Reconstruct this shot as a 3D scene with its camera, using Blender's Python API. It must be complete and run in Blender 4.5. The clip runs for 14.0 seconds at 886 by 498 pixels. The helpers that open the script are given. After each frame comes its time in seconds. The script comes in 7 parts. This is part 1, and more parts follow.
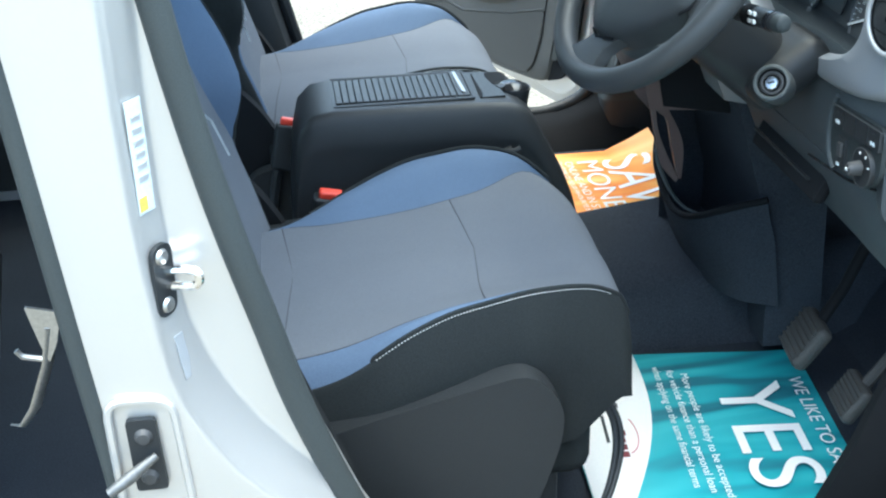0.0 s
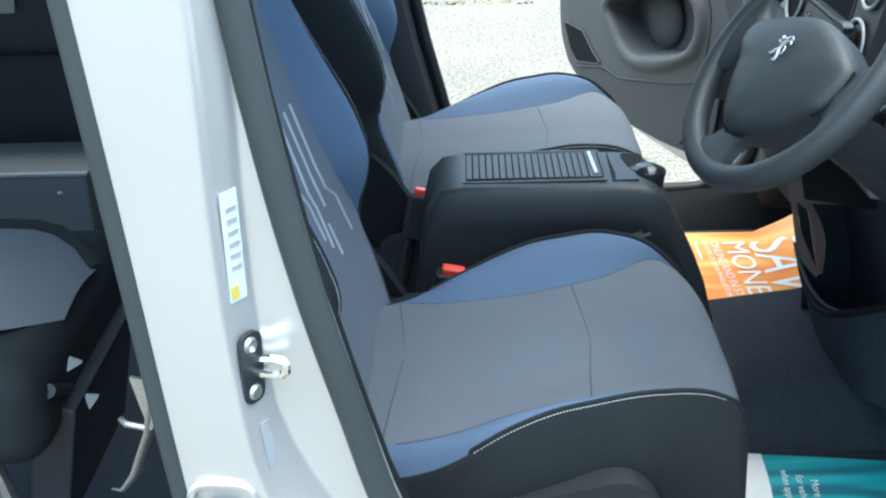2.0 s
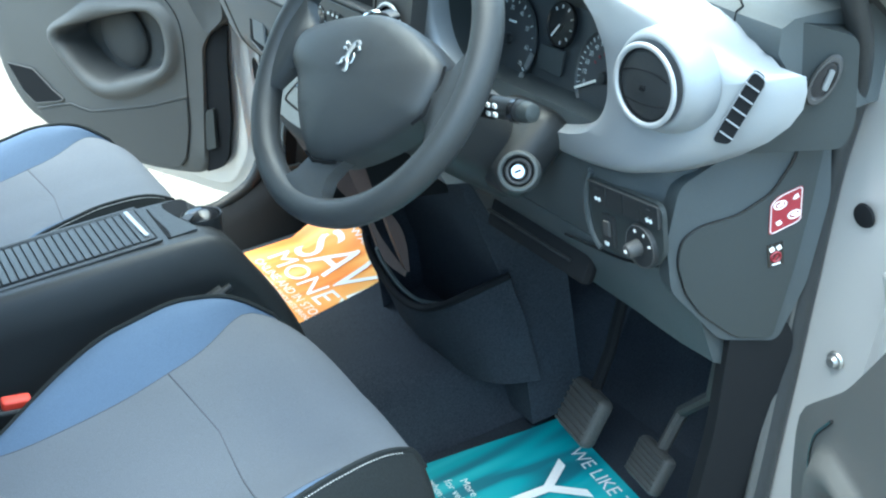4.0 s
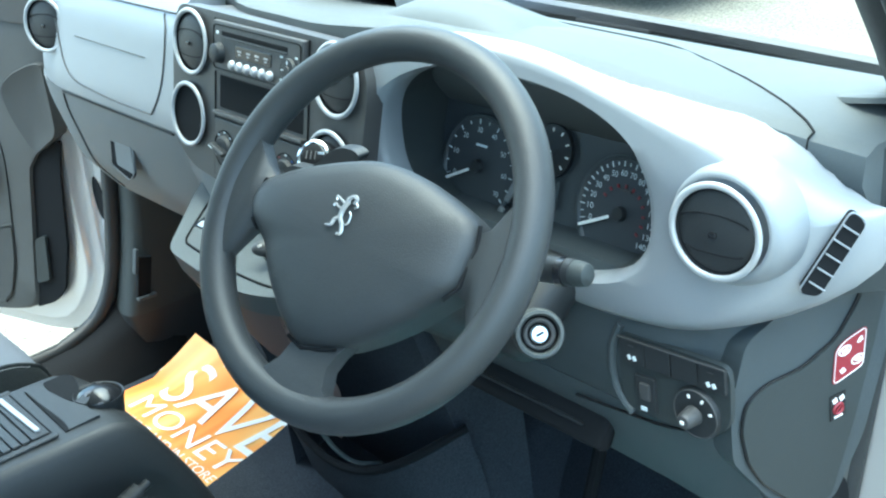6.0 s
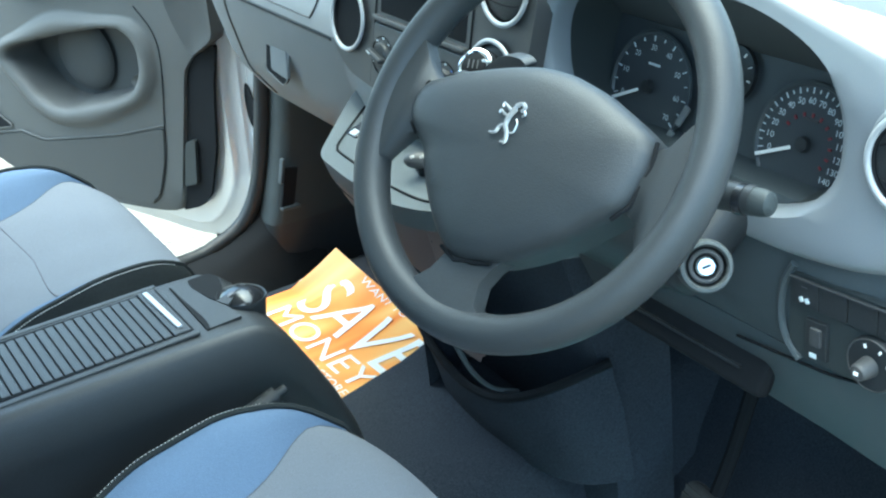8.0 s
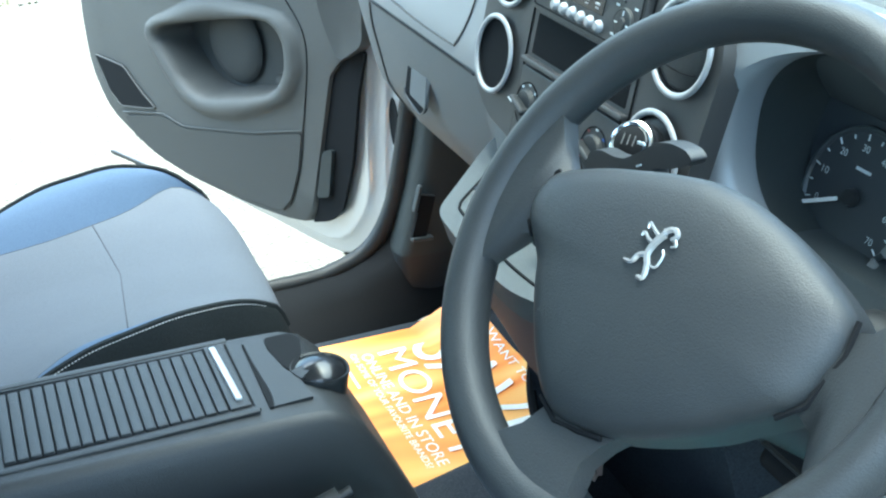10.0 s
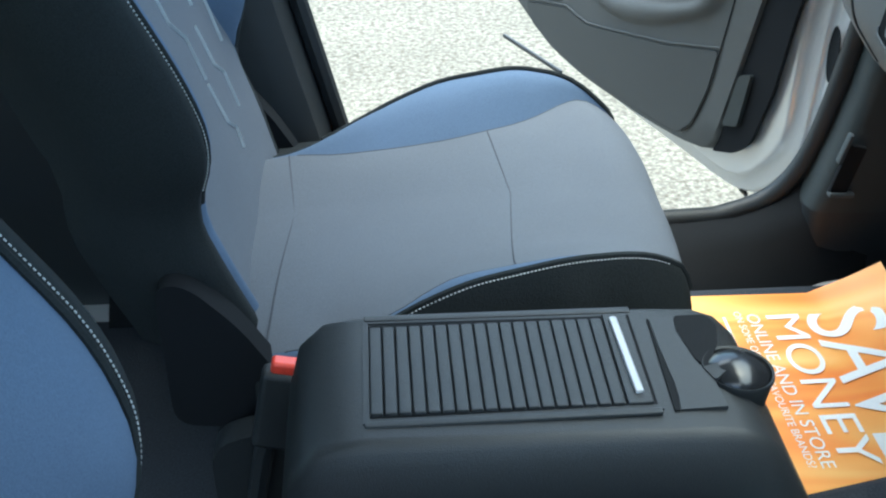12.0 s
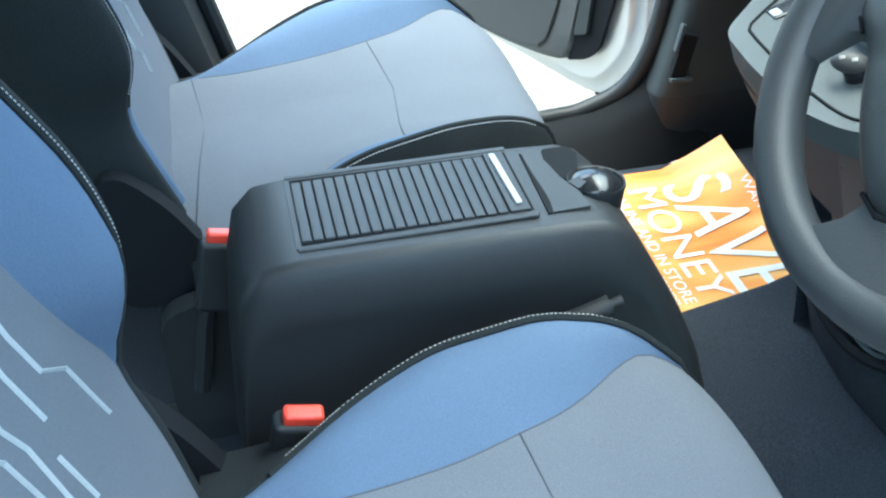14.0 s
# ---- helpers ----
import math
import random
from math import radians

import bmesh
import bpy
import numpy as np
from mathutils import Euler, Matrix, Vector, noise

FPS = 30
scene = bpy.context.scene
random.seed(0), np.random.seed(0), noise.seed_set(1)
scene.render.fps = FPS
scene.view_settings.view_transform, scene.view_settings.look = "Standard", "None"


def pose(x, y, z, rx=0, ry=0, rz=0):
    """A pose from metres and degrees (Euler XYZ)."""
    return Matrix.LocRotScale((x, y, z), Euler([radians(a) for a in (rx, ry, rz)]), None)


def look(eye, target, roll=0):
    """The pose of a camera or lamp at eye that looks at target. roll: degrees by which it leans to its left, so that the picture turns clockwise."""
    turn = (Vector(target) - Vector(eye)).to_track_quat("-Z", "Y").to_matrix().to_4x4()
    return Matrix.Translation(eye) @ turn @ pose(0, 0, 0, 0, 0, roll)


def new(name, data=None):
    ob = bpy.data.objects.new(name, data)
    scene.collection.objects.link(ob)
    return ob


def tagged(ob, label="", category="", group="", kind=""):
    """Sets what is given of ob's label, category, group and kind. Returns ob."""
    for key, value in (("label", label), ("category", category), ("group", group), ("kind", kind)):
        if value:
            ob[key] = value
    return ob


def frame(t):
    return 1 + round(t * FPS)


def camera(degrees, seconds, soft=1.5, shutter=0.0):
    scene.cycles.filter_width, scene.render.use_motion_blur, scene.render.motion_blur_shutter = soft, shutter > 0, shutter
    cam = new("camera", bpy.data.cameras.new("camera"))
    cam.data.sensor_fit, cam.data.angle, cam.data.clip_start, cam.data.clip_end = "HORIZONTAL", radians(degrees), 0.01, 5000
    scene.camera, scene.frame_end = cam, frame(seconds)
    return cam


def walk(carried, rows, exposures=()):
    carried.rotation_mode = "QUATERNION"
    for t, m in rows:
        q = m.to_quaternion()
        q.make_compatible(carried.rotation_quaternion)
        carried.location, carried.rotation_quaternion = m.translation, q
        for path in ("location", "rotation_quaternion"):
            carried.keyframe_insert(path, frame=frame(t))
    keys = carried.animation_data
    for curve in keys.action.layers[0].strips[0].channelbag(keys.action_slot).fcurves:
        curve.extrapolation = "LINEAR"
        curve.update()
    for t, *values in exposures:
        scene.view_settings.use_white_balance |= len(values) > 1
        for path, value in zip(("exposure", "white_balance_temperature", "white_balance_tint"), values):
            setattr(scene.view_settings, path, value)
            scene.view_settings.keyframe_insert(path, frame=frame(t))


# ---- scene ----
cam = camera(41.5, 14.0, soft=2.2)
PATH = [
    (0, (-0.058, -1.82, 1.538), (0.168, -0.059, 0.618), -1.5),
    (0.5, (-0.004, -1.796, 1.544), (0.037, -0.027, 0.612), 0.4),
    (1, (-0.002, -1.776, 1.577), (-0.018, 0.044, 0.746), -0.7),
    (1.5, (-0.002, -1.778, 1.595), (-0.072, 0.077, 0.851), -0.2),
    (2, (0.011, -1.781, 1.57), (-0.039, 0.034, 0.73), -1.9),
    (2.5, (-0.006, -1.759, 1.561), (0.101, 0.03, 0.674), -2.0),
    (3, (-0.069, -1.694, 1.565), (0.344, 0.059, 0.694), -6.2),
    (3.5, (-0.083, -1.611, 1.554), (0.532, 0.047, 0.62), -6.5),
    (3.7, (-0.076, -1.576, 1.556), (0.575, -0.023, 0.678), -6.6),
    (5.8, (-0.1, -1.194, 1.569), (1.064, 0.191, 0.718), -6.0),
    (6, (-0.117, -1.181, 1.571), (1.022, 0.228, 0.725), -5.7),
    (6.5, (-0.15, -1.17, 1.577), (0.934, 0.308, 0.776), -5.8),
    (7, (-0.159, -1.171, 1.569), (0.928, 0.296, 0.752), -5.4),
    (7.2, (-0.161, -1.169, 1.56), (0.919, 0.278, 0.699), -5.3),
    (9.3, (0.025, -1.029, 1.513), (0.683, 0.6, 0.557), -3.8),
    (9.5, (0.035, -1.011, 1.51), (0.733, 0.612, 0.573), -3.3),
    (10, (0.043, -0.941, 1.503), (0.725, 0.702, 0.589), -0.9),
    (10.5, (0.049, -0.861, 1.485), (0.555, 0.794, 0.483), -1.5),
    (11, (0.057, -0.798, 1.465), (0.437, 0.843, 0.387), -1.4),
    (11.5, (0.042, -0.754, 1.456), (0.289, 0.895, 0.353), 0.2),
    (12, (0.019, -0.732, 1.469), (0.119, 0.951, 0.394), -0.4),
    (12.5, (0.016, -0.727, 1.479), (0.114, 0.977, 0.437), 0.0),
    (13, (0.015, -0.754, 1.462), (0.131, 0.901, 0.346), -0.1),
    (13.5, (0.0, -0.846, 1.46), (0.19, 0.805, 0.347), -1.0),
    (14, (-0.029, -0.957, 1.467), (0.267, 0.685, 0.364), -3.0),
]
walk(cam, [(t, look(eye, target, roll)) for t, eye, target, roll in PATH], [(0, 2.79, 6150, -3), (1.5, 2.54, 6050, -3), (2.2, 2.59, 6050, -3), (3.7, 3.06, 5950, -8), (5.8, 3.19, 5900, -12), (7.2, 3.17, 5850, -13), (9.5, 3.29, 5800, -11), (10.2, 3.09, 5850, -10), (11.0, 2.65, 5900, -8), (12.5, 2.54, 6050, -6), (13.5, 3.07, 5900, -7), (14, 3.33, 5950, -8)])

# ---------------------------------------------------------------- world and light
world = bpy.data.worlds.new("sky")
scene.world = world
world.use_nodes = True
wn = world.node_tree
sky = wn.nodes.new("ShaderNodeTexSky")
sky.sky_type, sky.sun_disc = "NISHITA", False
sky.sun_elevation, sky.sun_rotation = radians(84), radians(14)
sky.air_density, sky.dust_density = 1.0, 3.0
wn.links.new(sky.outputs[0], wn.nodes["Background"].inputs[0])
wn.nodes["Background"].inputs[1].default_value = 0.15
sun_data = bpy.data.lights.new("sun", "SUN")
sun_data.energy, sun_data.angle, sun_data.color = 1.55, radians(95), (1.0, 0.97, 0.93)
sun = new("sun", sun_data)
sun.matrix_world = look((-0.1, 0.1, 4.0), (0, 0, 0.6))


# ---------------------------------------------------------------- materials
def material(name, color, rough=0.6, metal=0.0, scale=60.0, vary=0.12, bump=0.1, blotch=0.0, gloss=0.5, voronoi=False):
    """A surface with fine grain (colour and relief) and broad blotches."""
    m = bpy.data.materials.new(name)
    m.use_nodes = True
    nt = m.node_tree
    b = nt.nodes["Principled BSDF"]
    b.inputs["Roughness"].default_value, b.inputs["Metallic"].default_value = rough, metal
    b.inputs["Specular IOR Level"].default_value = gloss
    co = nt.nodes.new("ShaderNodeTexCoord")
    fine = nt.nodes.new("ShaderNodeTexVoronoi" if voronoi else "ShaderNodeTexNoise")
    fine.inputs["Scale"].default_value = scale
    broad = nt.nodes.new("ShaderNodeTexNoise")
    broad.inputs["Scale"].default_value, broad.inputs["Detail"].default_value = 5.0, 4.0
    for t in (fine, broad):
        nt.links.new(co.outputs["Object"], t.inputs["Vector"])
    if not voronoi:
        fine.inputs["Detail"].default_value = 3.0
    out = fine.outputs["Distance"] if voronoi else fine.outputs["Fac"]
    ramp = nt.nodes.new("ShaderNodeMapRange")
    ramp.inputs["From Min"].default_value, ramp.inputs["From Max"].default_value = 0.25, 0.75
    ramp.inputs["To Min"].default_value, ramp.inputs["To Max"].default_value = 1 - vary, 1 + vary
    nt.links.new(out, ramp.inputs["Value"])
    ramp2 = nt.nodes.new("ShaderNodeMapRange")
    ramp2.inputs["From Min"].default_value, ramp2.inputs["From Max"].default_value = 0.3, 0.7
    ramp2.inputs["To Min"].default_value, ramp2.inputs["To Max"].default_value = 1 - blotch, 1 + blotch
    nt.links.new(broad.outputs["Fac"], ramp2.inputs["Value"])
    mul = nt.nodes.new("ShaderNodeMath")
    mul.operation = "MULTIPLY"
    nt.links.new(ramp.outputs[0], mul.inputs[0])
    nt.links.new(ramp2.outputs[0], mul.inputs[1])
    mix = nt.nodes.new("ShaderNodeVectorMath")
    mix.operation = "SCALE"
    mix.inputs[0].default_value = color
    nt.links.new(mul.outputs[0], mix.inputs["Scale"])
    nt.links.new(mix.outputs[0], b.inputs["Base Color"])
    if bump:
        bp = nt.nodes.new("ShaderNodeBump")
        bp.inputs["Strength"].default_value, bp.inputs["Distance"].default_value = bump, 0.002
        nt.links.new(out, bp.inputs["Height"])
        nt.links.new(bp.outputs[0], b.inputs["Normal"])
    return m


M = dict(
    cloth=material("grey_cloth", (0.119, 0.129, 0.147), 0.95, scale=700, vary=0.13, bump=0.24, blotch=0.06, gloss=0.15),
    blue=material("blue_cloth", (0.092, 0.129, 0.192), 0.95, scale=700, vary=0.12, bump=0.24, blotch=0.06, gloss=0.15),
    black_cloth=material("black_cloth", (0.016, 0.019, 0.020), 0.92, scale=600, vary=0.25, bump=0.35, blotch=0.1, gloss=0.2),
    stitch=material("pale_thread", (0.55, 0.56, 0.55), 0.9, scale=900, vary=0.1, bump=0.1),
    seam=material("dark_seam_thread", (0.075, 0.081, 0.092), 0.95, scale=700, vary=0.2, bump=0.2, gloss=0.1),
    print=material("pale_print", (0.36, 0.39, 0.40), 0.9, scale=500, vary=0.1, bump=0.1),
    black=material("black_plastic", (0.020, 0.0225, 0.0245), 0.46, scale=900, vary=0.15, bump=0.25, blotch=0.08, gloss=0.38),
    gloss_black=material("gloss_black_plastic", (0.012, 0.013, 0.015), 0.2, scale=300, vary=0.05, bump=0.0),
    rim=material("black_polyurethane", (0.028, 0.031, 0.033), 0.48, scale=900, vary=0.1, bump=0.2, blotch=0.05, gloss=0.45),
    dash=material("grey_dash_plastic", (0.165, 0.175, 0.180), 0.55, scale=1100, vary=0.12, bump=0.3, blotch=0.05, gloss=0.4),
    dash_top=material("dark_grey_dash_plastic", (0.070, 0.080, 0.083), 0.6, scale=1100, vary=0.12, bump=0.3, blotch=0.05, gloss=0.4),
    stack=material("charcoal_plastic", (0.045, 0.046, 0.047), 0.5, scale=900, vary=0.12, bump=0.2, blotch=0.05),
    silver=material("silver_paint", (0.40, 0.415, 0.43), 0.34, metal=0.25, scale=1500, vary=0.05, bump=0.05, gloss=0.5),
    panel_silver=material("silver_grey_trim_paint", (0.285, 0.305, 0.325), 0.46, metal=0.40, scale=1500, vary=0.05, bump=0.05, blotch=0.03),
    body=material("silver_white_car_paint", (0.62, 0.610, 0.590), 0.32, metal=0.6, scale=1800, vary=0.03, bump=0.02, blotch=0.02),
    jamb=material("silver_jamb_paint", (0.64, 0.645, 0.65), 0.30, metal=0.55, scale=900, vary=0.04, bump=0.03, blotch=0.06),
    chrome=material("chrome", (0.88, 0.88, 0.87), 0.12, metal=1.0, scale=300, vary=0.05, bump=0.03),
    steel=material("bare_steel", (0.45, 0.45, 0.44), 0.35, metal=0.9, scale=200, vary=0.15, bump=0.1, blotch=0.1),
    pin_steel=material("dull_steel", (0.16, 0.16, 0.155), 0.5, metal=0.7, scale=200, vary=0.2, bump=0.1, blotch=0.1),
    seal=material("rubber_seal", (0.036, 0.043, 0.043), 0.6, scale=700, vary=0.15, bump=0.2, blotch=0.08),
    carpet=material("black_carpet", (0.037, 0.043, 0.053), 0.95, scale=420, vary=0.35, bump=0.7, blotch=0.15, gloss=0.1),
    door=material("grey_door_plastic", (0.070, 0.072, 0.071), 0.58, scale=1000, vary=0.12, bump=0.35, blotch=0.05, gloss=0.4),
    door_dark=material("dark_door_grey", (0.043, 0.045, 0.045), 0.6, scale=1000, vary=0.12, bump=0.35, blotch=0.05, gloss=0.4),
    red=material("red_plastic", (0.72, 0.06, 0.035), 0.4, scale=400, vary=0.06, bump=0.05),
    lower_dash=material("charcoal_dash_plastic", (0.045, 0.055, 0.060), 0.55, scale=1000, vary=0.12, bump=0.3, blotch=0.06, gloss=0.4),
    # Near-black plastic; also paints the shade inside slots and pockets that stay flat.
    void=material("near_black_plastic_and_shade", (0.009, 0.0100, 0.0115), 0.85, scale=500, vary=0.1, bump=0.05, gloss=0.15),
    # Dial black raised to carry the veil of reflections over the instruments.
    dial=material("veiled_dial_black", (0.034, 0.040, 0.046), 0.40, scale=900, vary=0.08, bump=0.05, gloss=0.5),
    pedal=material("worn_pedal_rubber", (0.052, 0.052, 0.050), 0.6, scale=400, vary=0.25, bump=0.3, blotch=0.2),
    badge=material("polished_badge", (0.50, 0.51, 0.51), 0.25, metal=0.6, scale=300, vary=0.05, bump=0.0, gloss=0.7),
    end_trim=material("dark_end_plastic", (0.028, 0.034, 0.035), 0.55, scale=1000, vary=0.12, bump=0.3, blotch=0.06, gloss=0.35),
    pale_red=material("pale_red_print", (0.62, 0.30, 0.30), 0.6, scale=300, vary=0.06, bump=0.0),
    dim_red=material("dark_red_plastic", (0.16, 0.020, 0.028), 0.4, scale=400, vary=0.06, bump=0.05),
    crimson=material("crimson_label", (0.23, 0.016, 0.027), 0.45, scale=300, vary=0.05, bump=0.0),
    white=material("white_print", (0.82, 0.82, 0.80), 0.7, scale=300, vary=0.04, bump=0.0),
    label=material("pale_label", (0.62, 0.68, 0.70), 0.5, scale=300, vary=0.06, bump=0.0),
    yellow=material("yellow_print", (0.62, 0.48, 0.10), 0.6, scale=300, vary=0.05, bump=0.0),
    brown=material("brown_plastic", (0.098, 0.066, 0.060), 0.55, scale=700, vary=0.12, bump=0.2, blotch=0.08),
    rubber=material("ribbed_rubber", (0.035, 0.036, 0.036), 0.7, scale=500, vary=0.2, bump=0.3, blotch=0.1),
    blue_light=material("blue_marking", (0.05, 0.13, 0.45), 0.5, scale=300, vary=0.05, bump=0.0),
    car_dark=material("dark_car_paint", (0.060, 0.074, 0.085), 0.22, scale=300, vary=0.05, bump=0.0),
    leaf=material("dry_grass", (0.17, 0.16, 0.10), 0.9, scale=60, vary=0.3, bump=0.2),
)


def glass_material():
    """A thin clear pane: lets light straight through and mirrors a little."""
    m = bpy.data.materials.new("window_glass")
    m.use_nodes = True
    nt = m.node_tree
    nt.nodes.remove(nt.nodes["Principled BSDF"])
    clear = nt.nodes.new("ShaderNodeBsdfTransparent")
    clear.inputs["Color"].default_value = (0.90, 0.94, 0.93, 1)
    shine = nt.nodes.new("ShaderNodeBsdfGlossy")
    shine.inputs["Roughness"].default_value = 0.02
    mix = nt.nodes.new("ShaderNodeMixShader")
    mix.inputs[0].default_value = 0.05
    nt.links.new(clear.outputs[0], mix.inputs[1])
    nt.links.new(shine.outputs[0], mix.inputs[2])
    nt.links.new(mix.outputs[0], nt.nodes["Material Output"].inputs["Surface"])
    return m


def ground_material():
    """Pale washed-aggregate concrete: pebbles, blotches and darker stains."""
    m = bpy.data.materials.new("washed_concrete")
    m.use_nodes = True
    nt = m.node_tree
    b = nt.nodes["Principled BSDF"]
    b.inputs["Roughness"].default_value = 0.9
    co = nt.nodes.new("ShaderNodeTexCoord")
    vo = nt.nodes.new("ShaderNodeTexVoronoi")
    vo.inputs["Scale"].default_value = 110
    no = nt.nodes.new("ShaderNodeTexNoise")
    no.inputs["Scale"].default_value, no.inputs["Detail"].default_value = 1.6, 6
    n2 = nt.nodes.new("ShaderNodeTexNoise")
    n2.inputs["Scale"].default_value, n2.inputs["Detail"].default_value = 55, 6
    for t in (vo, no, n2):
        nt.links.new(co.outputs["Object"], t.inputs["Vector"])
    ramp = nt.nodes.new("ShaderNodeValToRGB")
    ramp.color_ramp.elements[0].position, ramp.color_ramp.elements[0].color = 0.34, (0.098, 0.086, 0.064, 1)
    ramp.color_ramp.elements[1].position, ramp.color_ramp.elements[1].color = 0.58, (0.206, 0.190, 0.154, 1)
    nt.links.new(n2.outputs["Fac"], ramp.inputs["Fac"])
    pebble = nt.nodes.new("ShaderNodeMapRange")
    pebble.inputs["From Min"].default_value, pebble.inputs["From Max"].default_value = 0.05, 0.75
    pebble.inputs["To Min"].default_value, pebble.inputs["To Max"].default_value = 1.08, 0.58
    nt.links.new(vo.outputs["Distance"], pebble.inputs["Value"])
    stain = nt.nodes.new("ShaderNodeMapRange")
    stain.inputs["From Min"].default_value, stain.inputs["From Max"].default_value = 0.3, 0.7
    stain.inputs["To Min"].default_value, stain.inputs["To Max"].default_value = 0.85, 1.12
    nt.links.new(no.outputs["Fac"], stain.inputs["Value"])
    mul = nt.nodes.new("ShaderNodeMath")
    mul.operation = "MULTIPLY"
    nt.links.new(pebble.outputs[0], mul.inputs[0])
    nt.links.new(stain.outputs[0], mul.inputs[1])
    mix = nt.nodes.new("ShaderNodeVectorMath")
    mix.operation = "SCALE"
    nt.links.new(ramp.outputs[0], mix.inputs[0])
    nt.links.new(mul.outputs[0], mix.inputs["Scale"])
    nt.links.new(mix.outputs[0], b.inputs["Base Color"])
    bp = nt.nodes.new("ShaderNodeBump")
    bp.inputs["Strength"].default_value, bp.inputs["Distance"].default_value = 0.6, 0.006
    nt.links.new(n2.outputs["Fac"], bp.inputs["Height"])
    nt.links.new(bp.outputs[0], b.inputs["Normal"])
    return m


def paper_material(name, low, high, third, twist):
    """Glossy printed paper: soft swirling bands between three inks."""
    m = bpy.data.materials.new(name)
    m.use_nodes = True
    nt = m.node_tree
    b = nt.nodes["Principled BSDF"]
    b.inputs["Roughness"].default_value = 0.45
    co = nt.nodes.new("ShaderNodeTexCoord")
    no = nt.nodes.new("ShaderNodeTexNoise")
    no.inputs["Scale"].default_value, no.inputs["Detail"].default_value, no.inputs["Distortion"].default_value = 4.0, 1.0, twist
    mp = nt.nodes.new("ShaderNodeMapping")
    mp.inputs["Scale"].default_value, mp.inputs["Rotation"].default_value = (0.5, 2.2, 1), (0, 0, 0.7)
    nt.links.new(co.outputs["Object"], mp.inputs["Vector"])
    nt.links.new(mp.outputs[0], no.inputs["Vector"])
    ramp = nt.nodes.new("ShaderNodeValToRGB")
    e = ramp.color_ramp.elements
    e[0].position, e[0].color = 0.35, (*low, 1)
    e[1].position, e[1].color = 0.66, (*high, 1)
    mid = e.new(0.5)
    mid.color = (*third, 1)
    nt.links.new(no.outputs["Fac"], ramp.inputs["Fac"])
    nt.links.new(ramp.outputs[0], b.inputs["Base Color"])
    return m


M["glass"] = glass_material()
M["ground"] = ground_material()
M["orange_paper"] = paper_material("orange_print", (0.88, 0.25, 0.05), (0.95, 0.58, 0.20), (0.92, 0.40, 0.10), 1.5)
M["teal_paper"] = paper_material("teal_print", (0.025, 0.16, 0.20), (0.06, 0.42, 0.45), (0.035, 0.34, 0.38), 2.0)


# ---------------------------------------------------------------- mesh helpers
def thing(name, at, label, category, group="", kind=""):
    ob = new(name)
    ob.matrix_world = at if isinstance(at, Matrix) else Matrix.Translation(at)
    return tagged(ob, label, category, group, kind)


def weighted_corners(bm):
    """Corner normals weighted by face area within each smooth fan, so that flat faces between rounded edges stay flat."""
    if len(bm.faces) > 6000:
        return []
    bm.normal_update()
    weight = {f: f.normal * f.calc_area() for f in bm.faces}
    fan = {}
    for v in bm.verts:
        todo = set(v.link_faces)
        while todo:
            group, stack = [], [todo.pop()]
            while stack:
                f = stack.pop()
                group.append(f)
                for e in f.edges:
                    if e.smooth and (e.verts[0] is v or e.verts[1] is v):
                        for g in e.link_faces:
                            if g in todo:
                                todo.discard(g)
                                stack.append(g)
            n = sum((weight[f] for f in group), Vector())
            n = n.normalized() if n.length > 1e-12 else group[0].normal.copy()
            for f in group:
                fan[(v.index, f.index)] = n
    return [fan[(l.vert.index, f.index)] for f in bm.faces for l in f.loops]


def part(name, bm, mat, parent=None, label="", angle=38):
    """Links a bmesh, given in world places, as one mesh object under a thing or part."""
    bmesh.ops.recalc_face_normals(bm, faces=bm.faces)
    bm.verts.index_update()
    bm.faces.index_update()
    for f in bm.faces:
        f.smooth = True
    for e in bm.edges:
        if len(e.link_faces) == 2 and e.calc_face_angle(0) > radians(angle):
            e.smooth = False
    me = bpy.data.meshes.new(name)
    corner = weighted_corners(bm)
    bm.to_mesh(me)
    bm.free()
    if corner:
        me.normals_split_custom_set(corner)
    me.materials.append(mat if isinstance(mat, bpy.types.Material) else M[mat])
    ob = new(name, me)
    if parent is not None:
        up = Matrix.Identity(4)
        p = parent
        while p is not None:
            up = p.matrix_basis @ up if p.matrix_parent_inverse == Matrix.Identity(4) else up
            p = p.parent
        me.transform(up.inverted())
        ob.parent = parent
    return tagged(ob, label)


def rbox(size, m=Matrix(), bevel=0.004, seg=2):
    """A box with rounded edges, centred, under the pose m."""
    bm = bmesh.new()
    bmesh.ops.create_cube(bm, size=1)
    bmesh.ops.scale(bm, vec=size, verts=bm.verts)
    if bevel:
        bmesh.ops.bevel(bm, geom=bm.edges[:], offset=min(bevel, min(size) * 0.45), segments=seg, affect="EDGES", profile=0.5)
    bm.transform(m)
    return bm


def at(x, y, z, rx=0, ry=0, rz=0):
    return pose(x, y, z, rx, ry, rz)


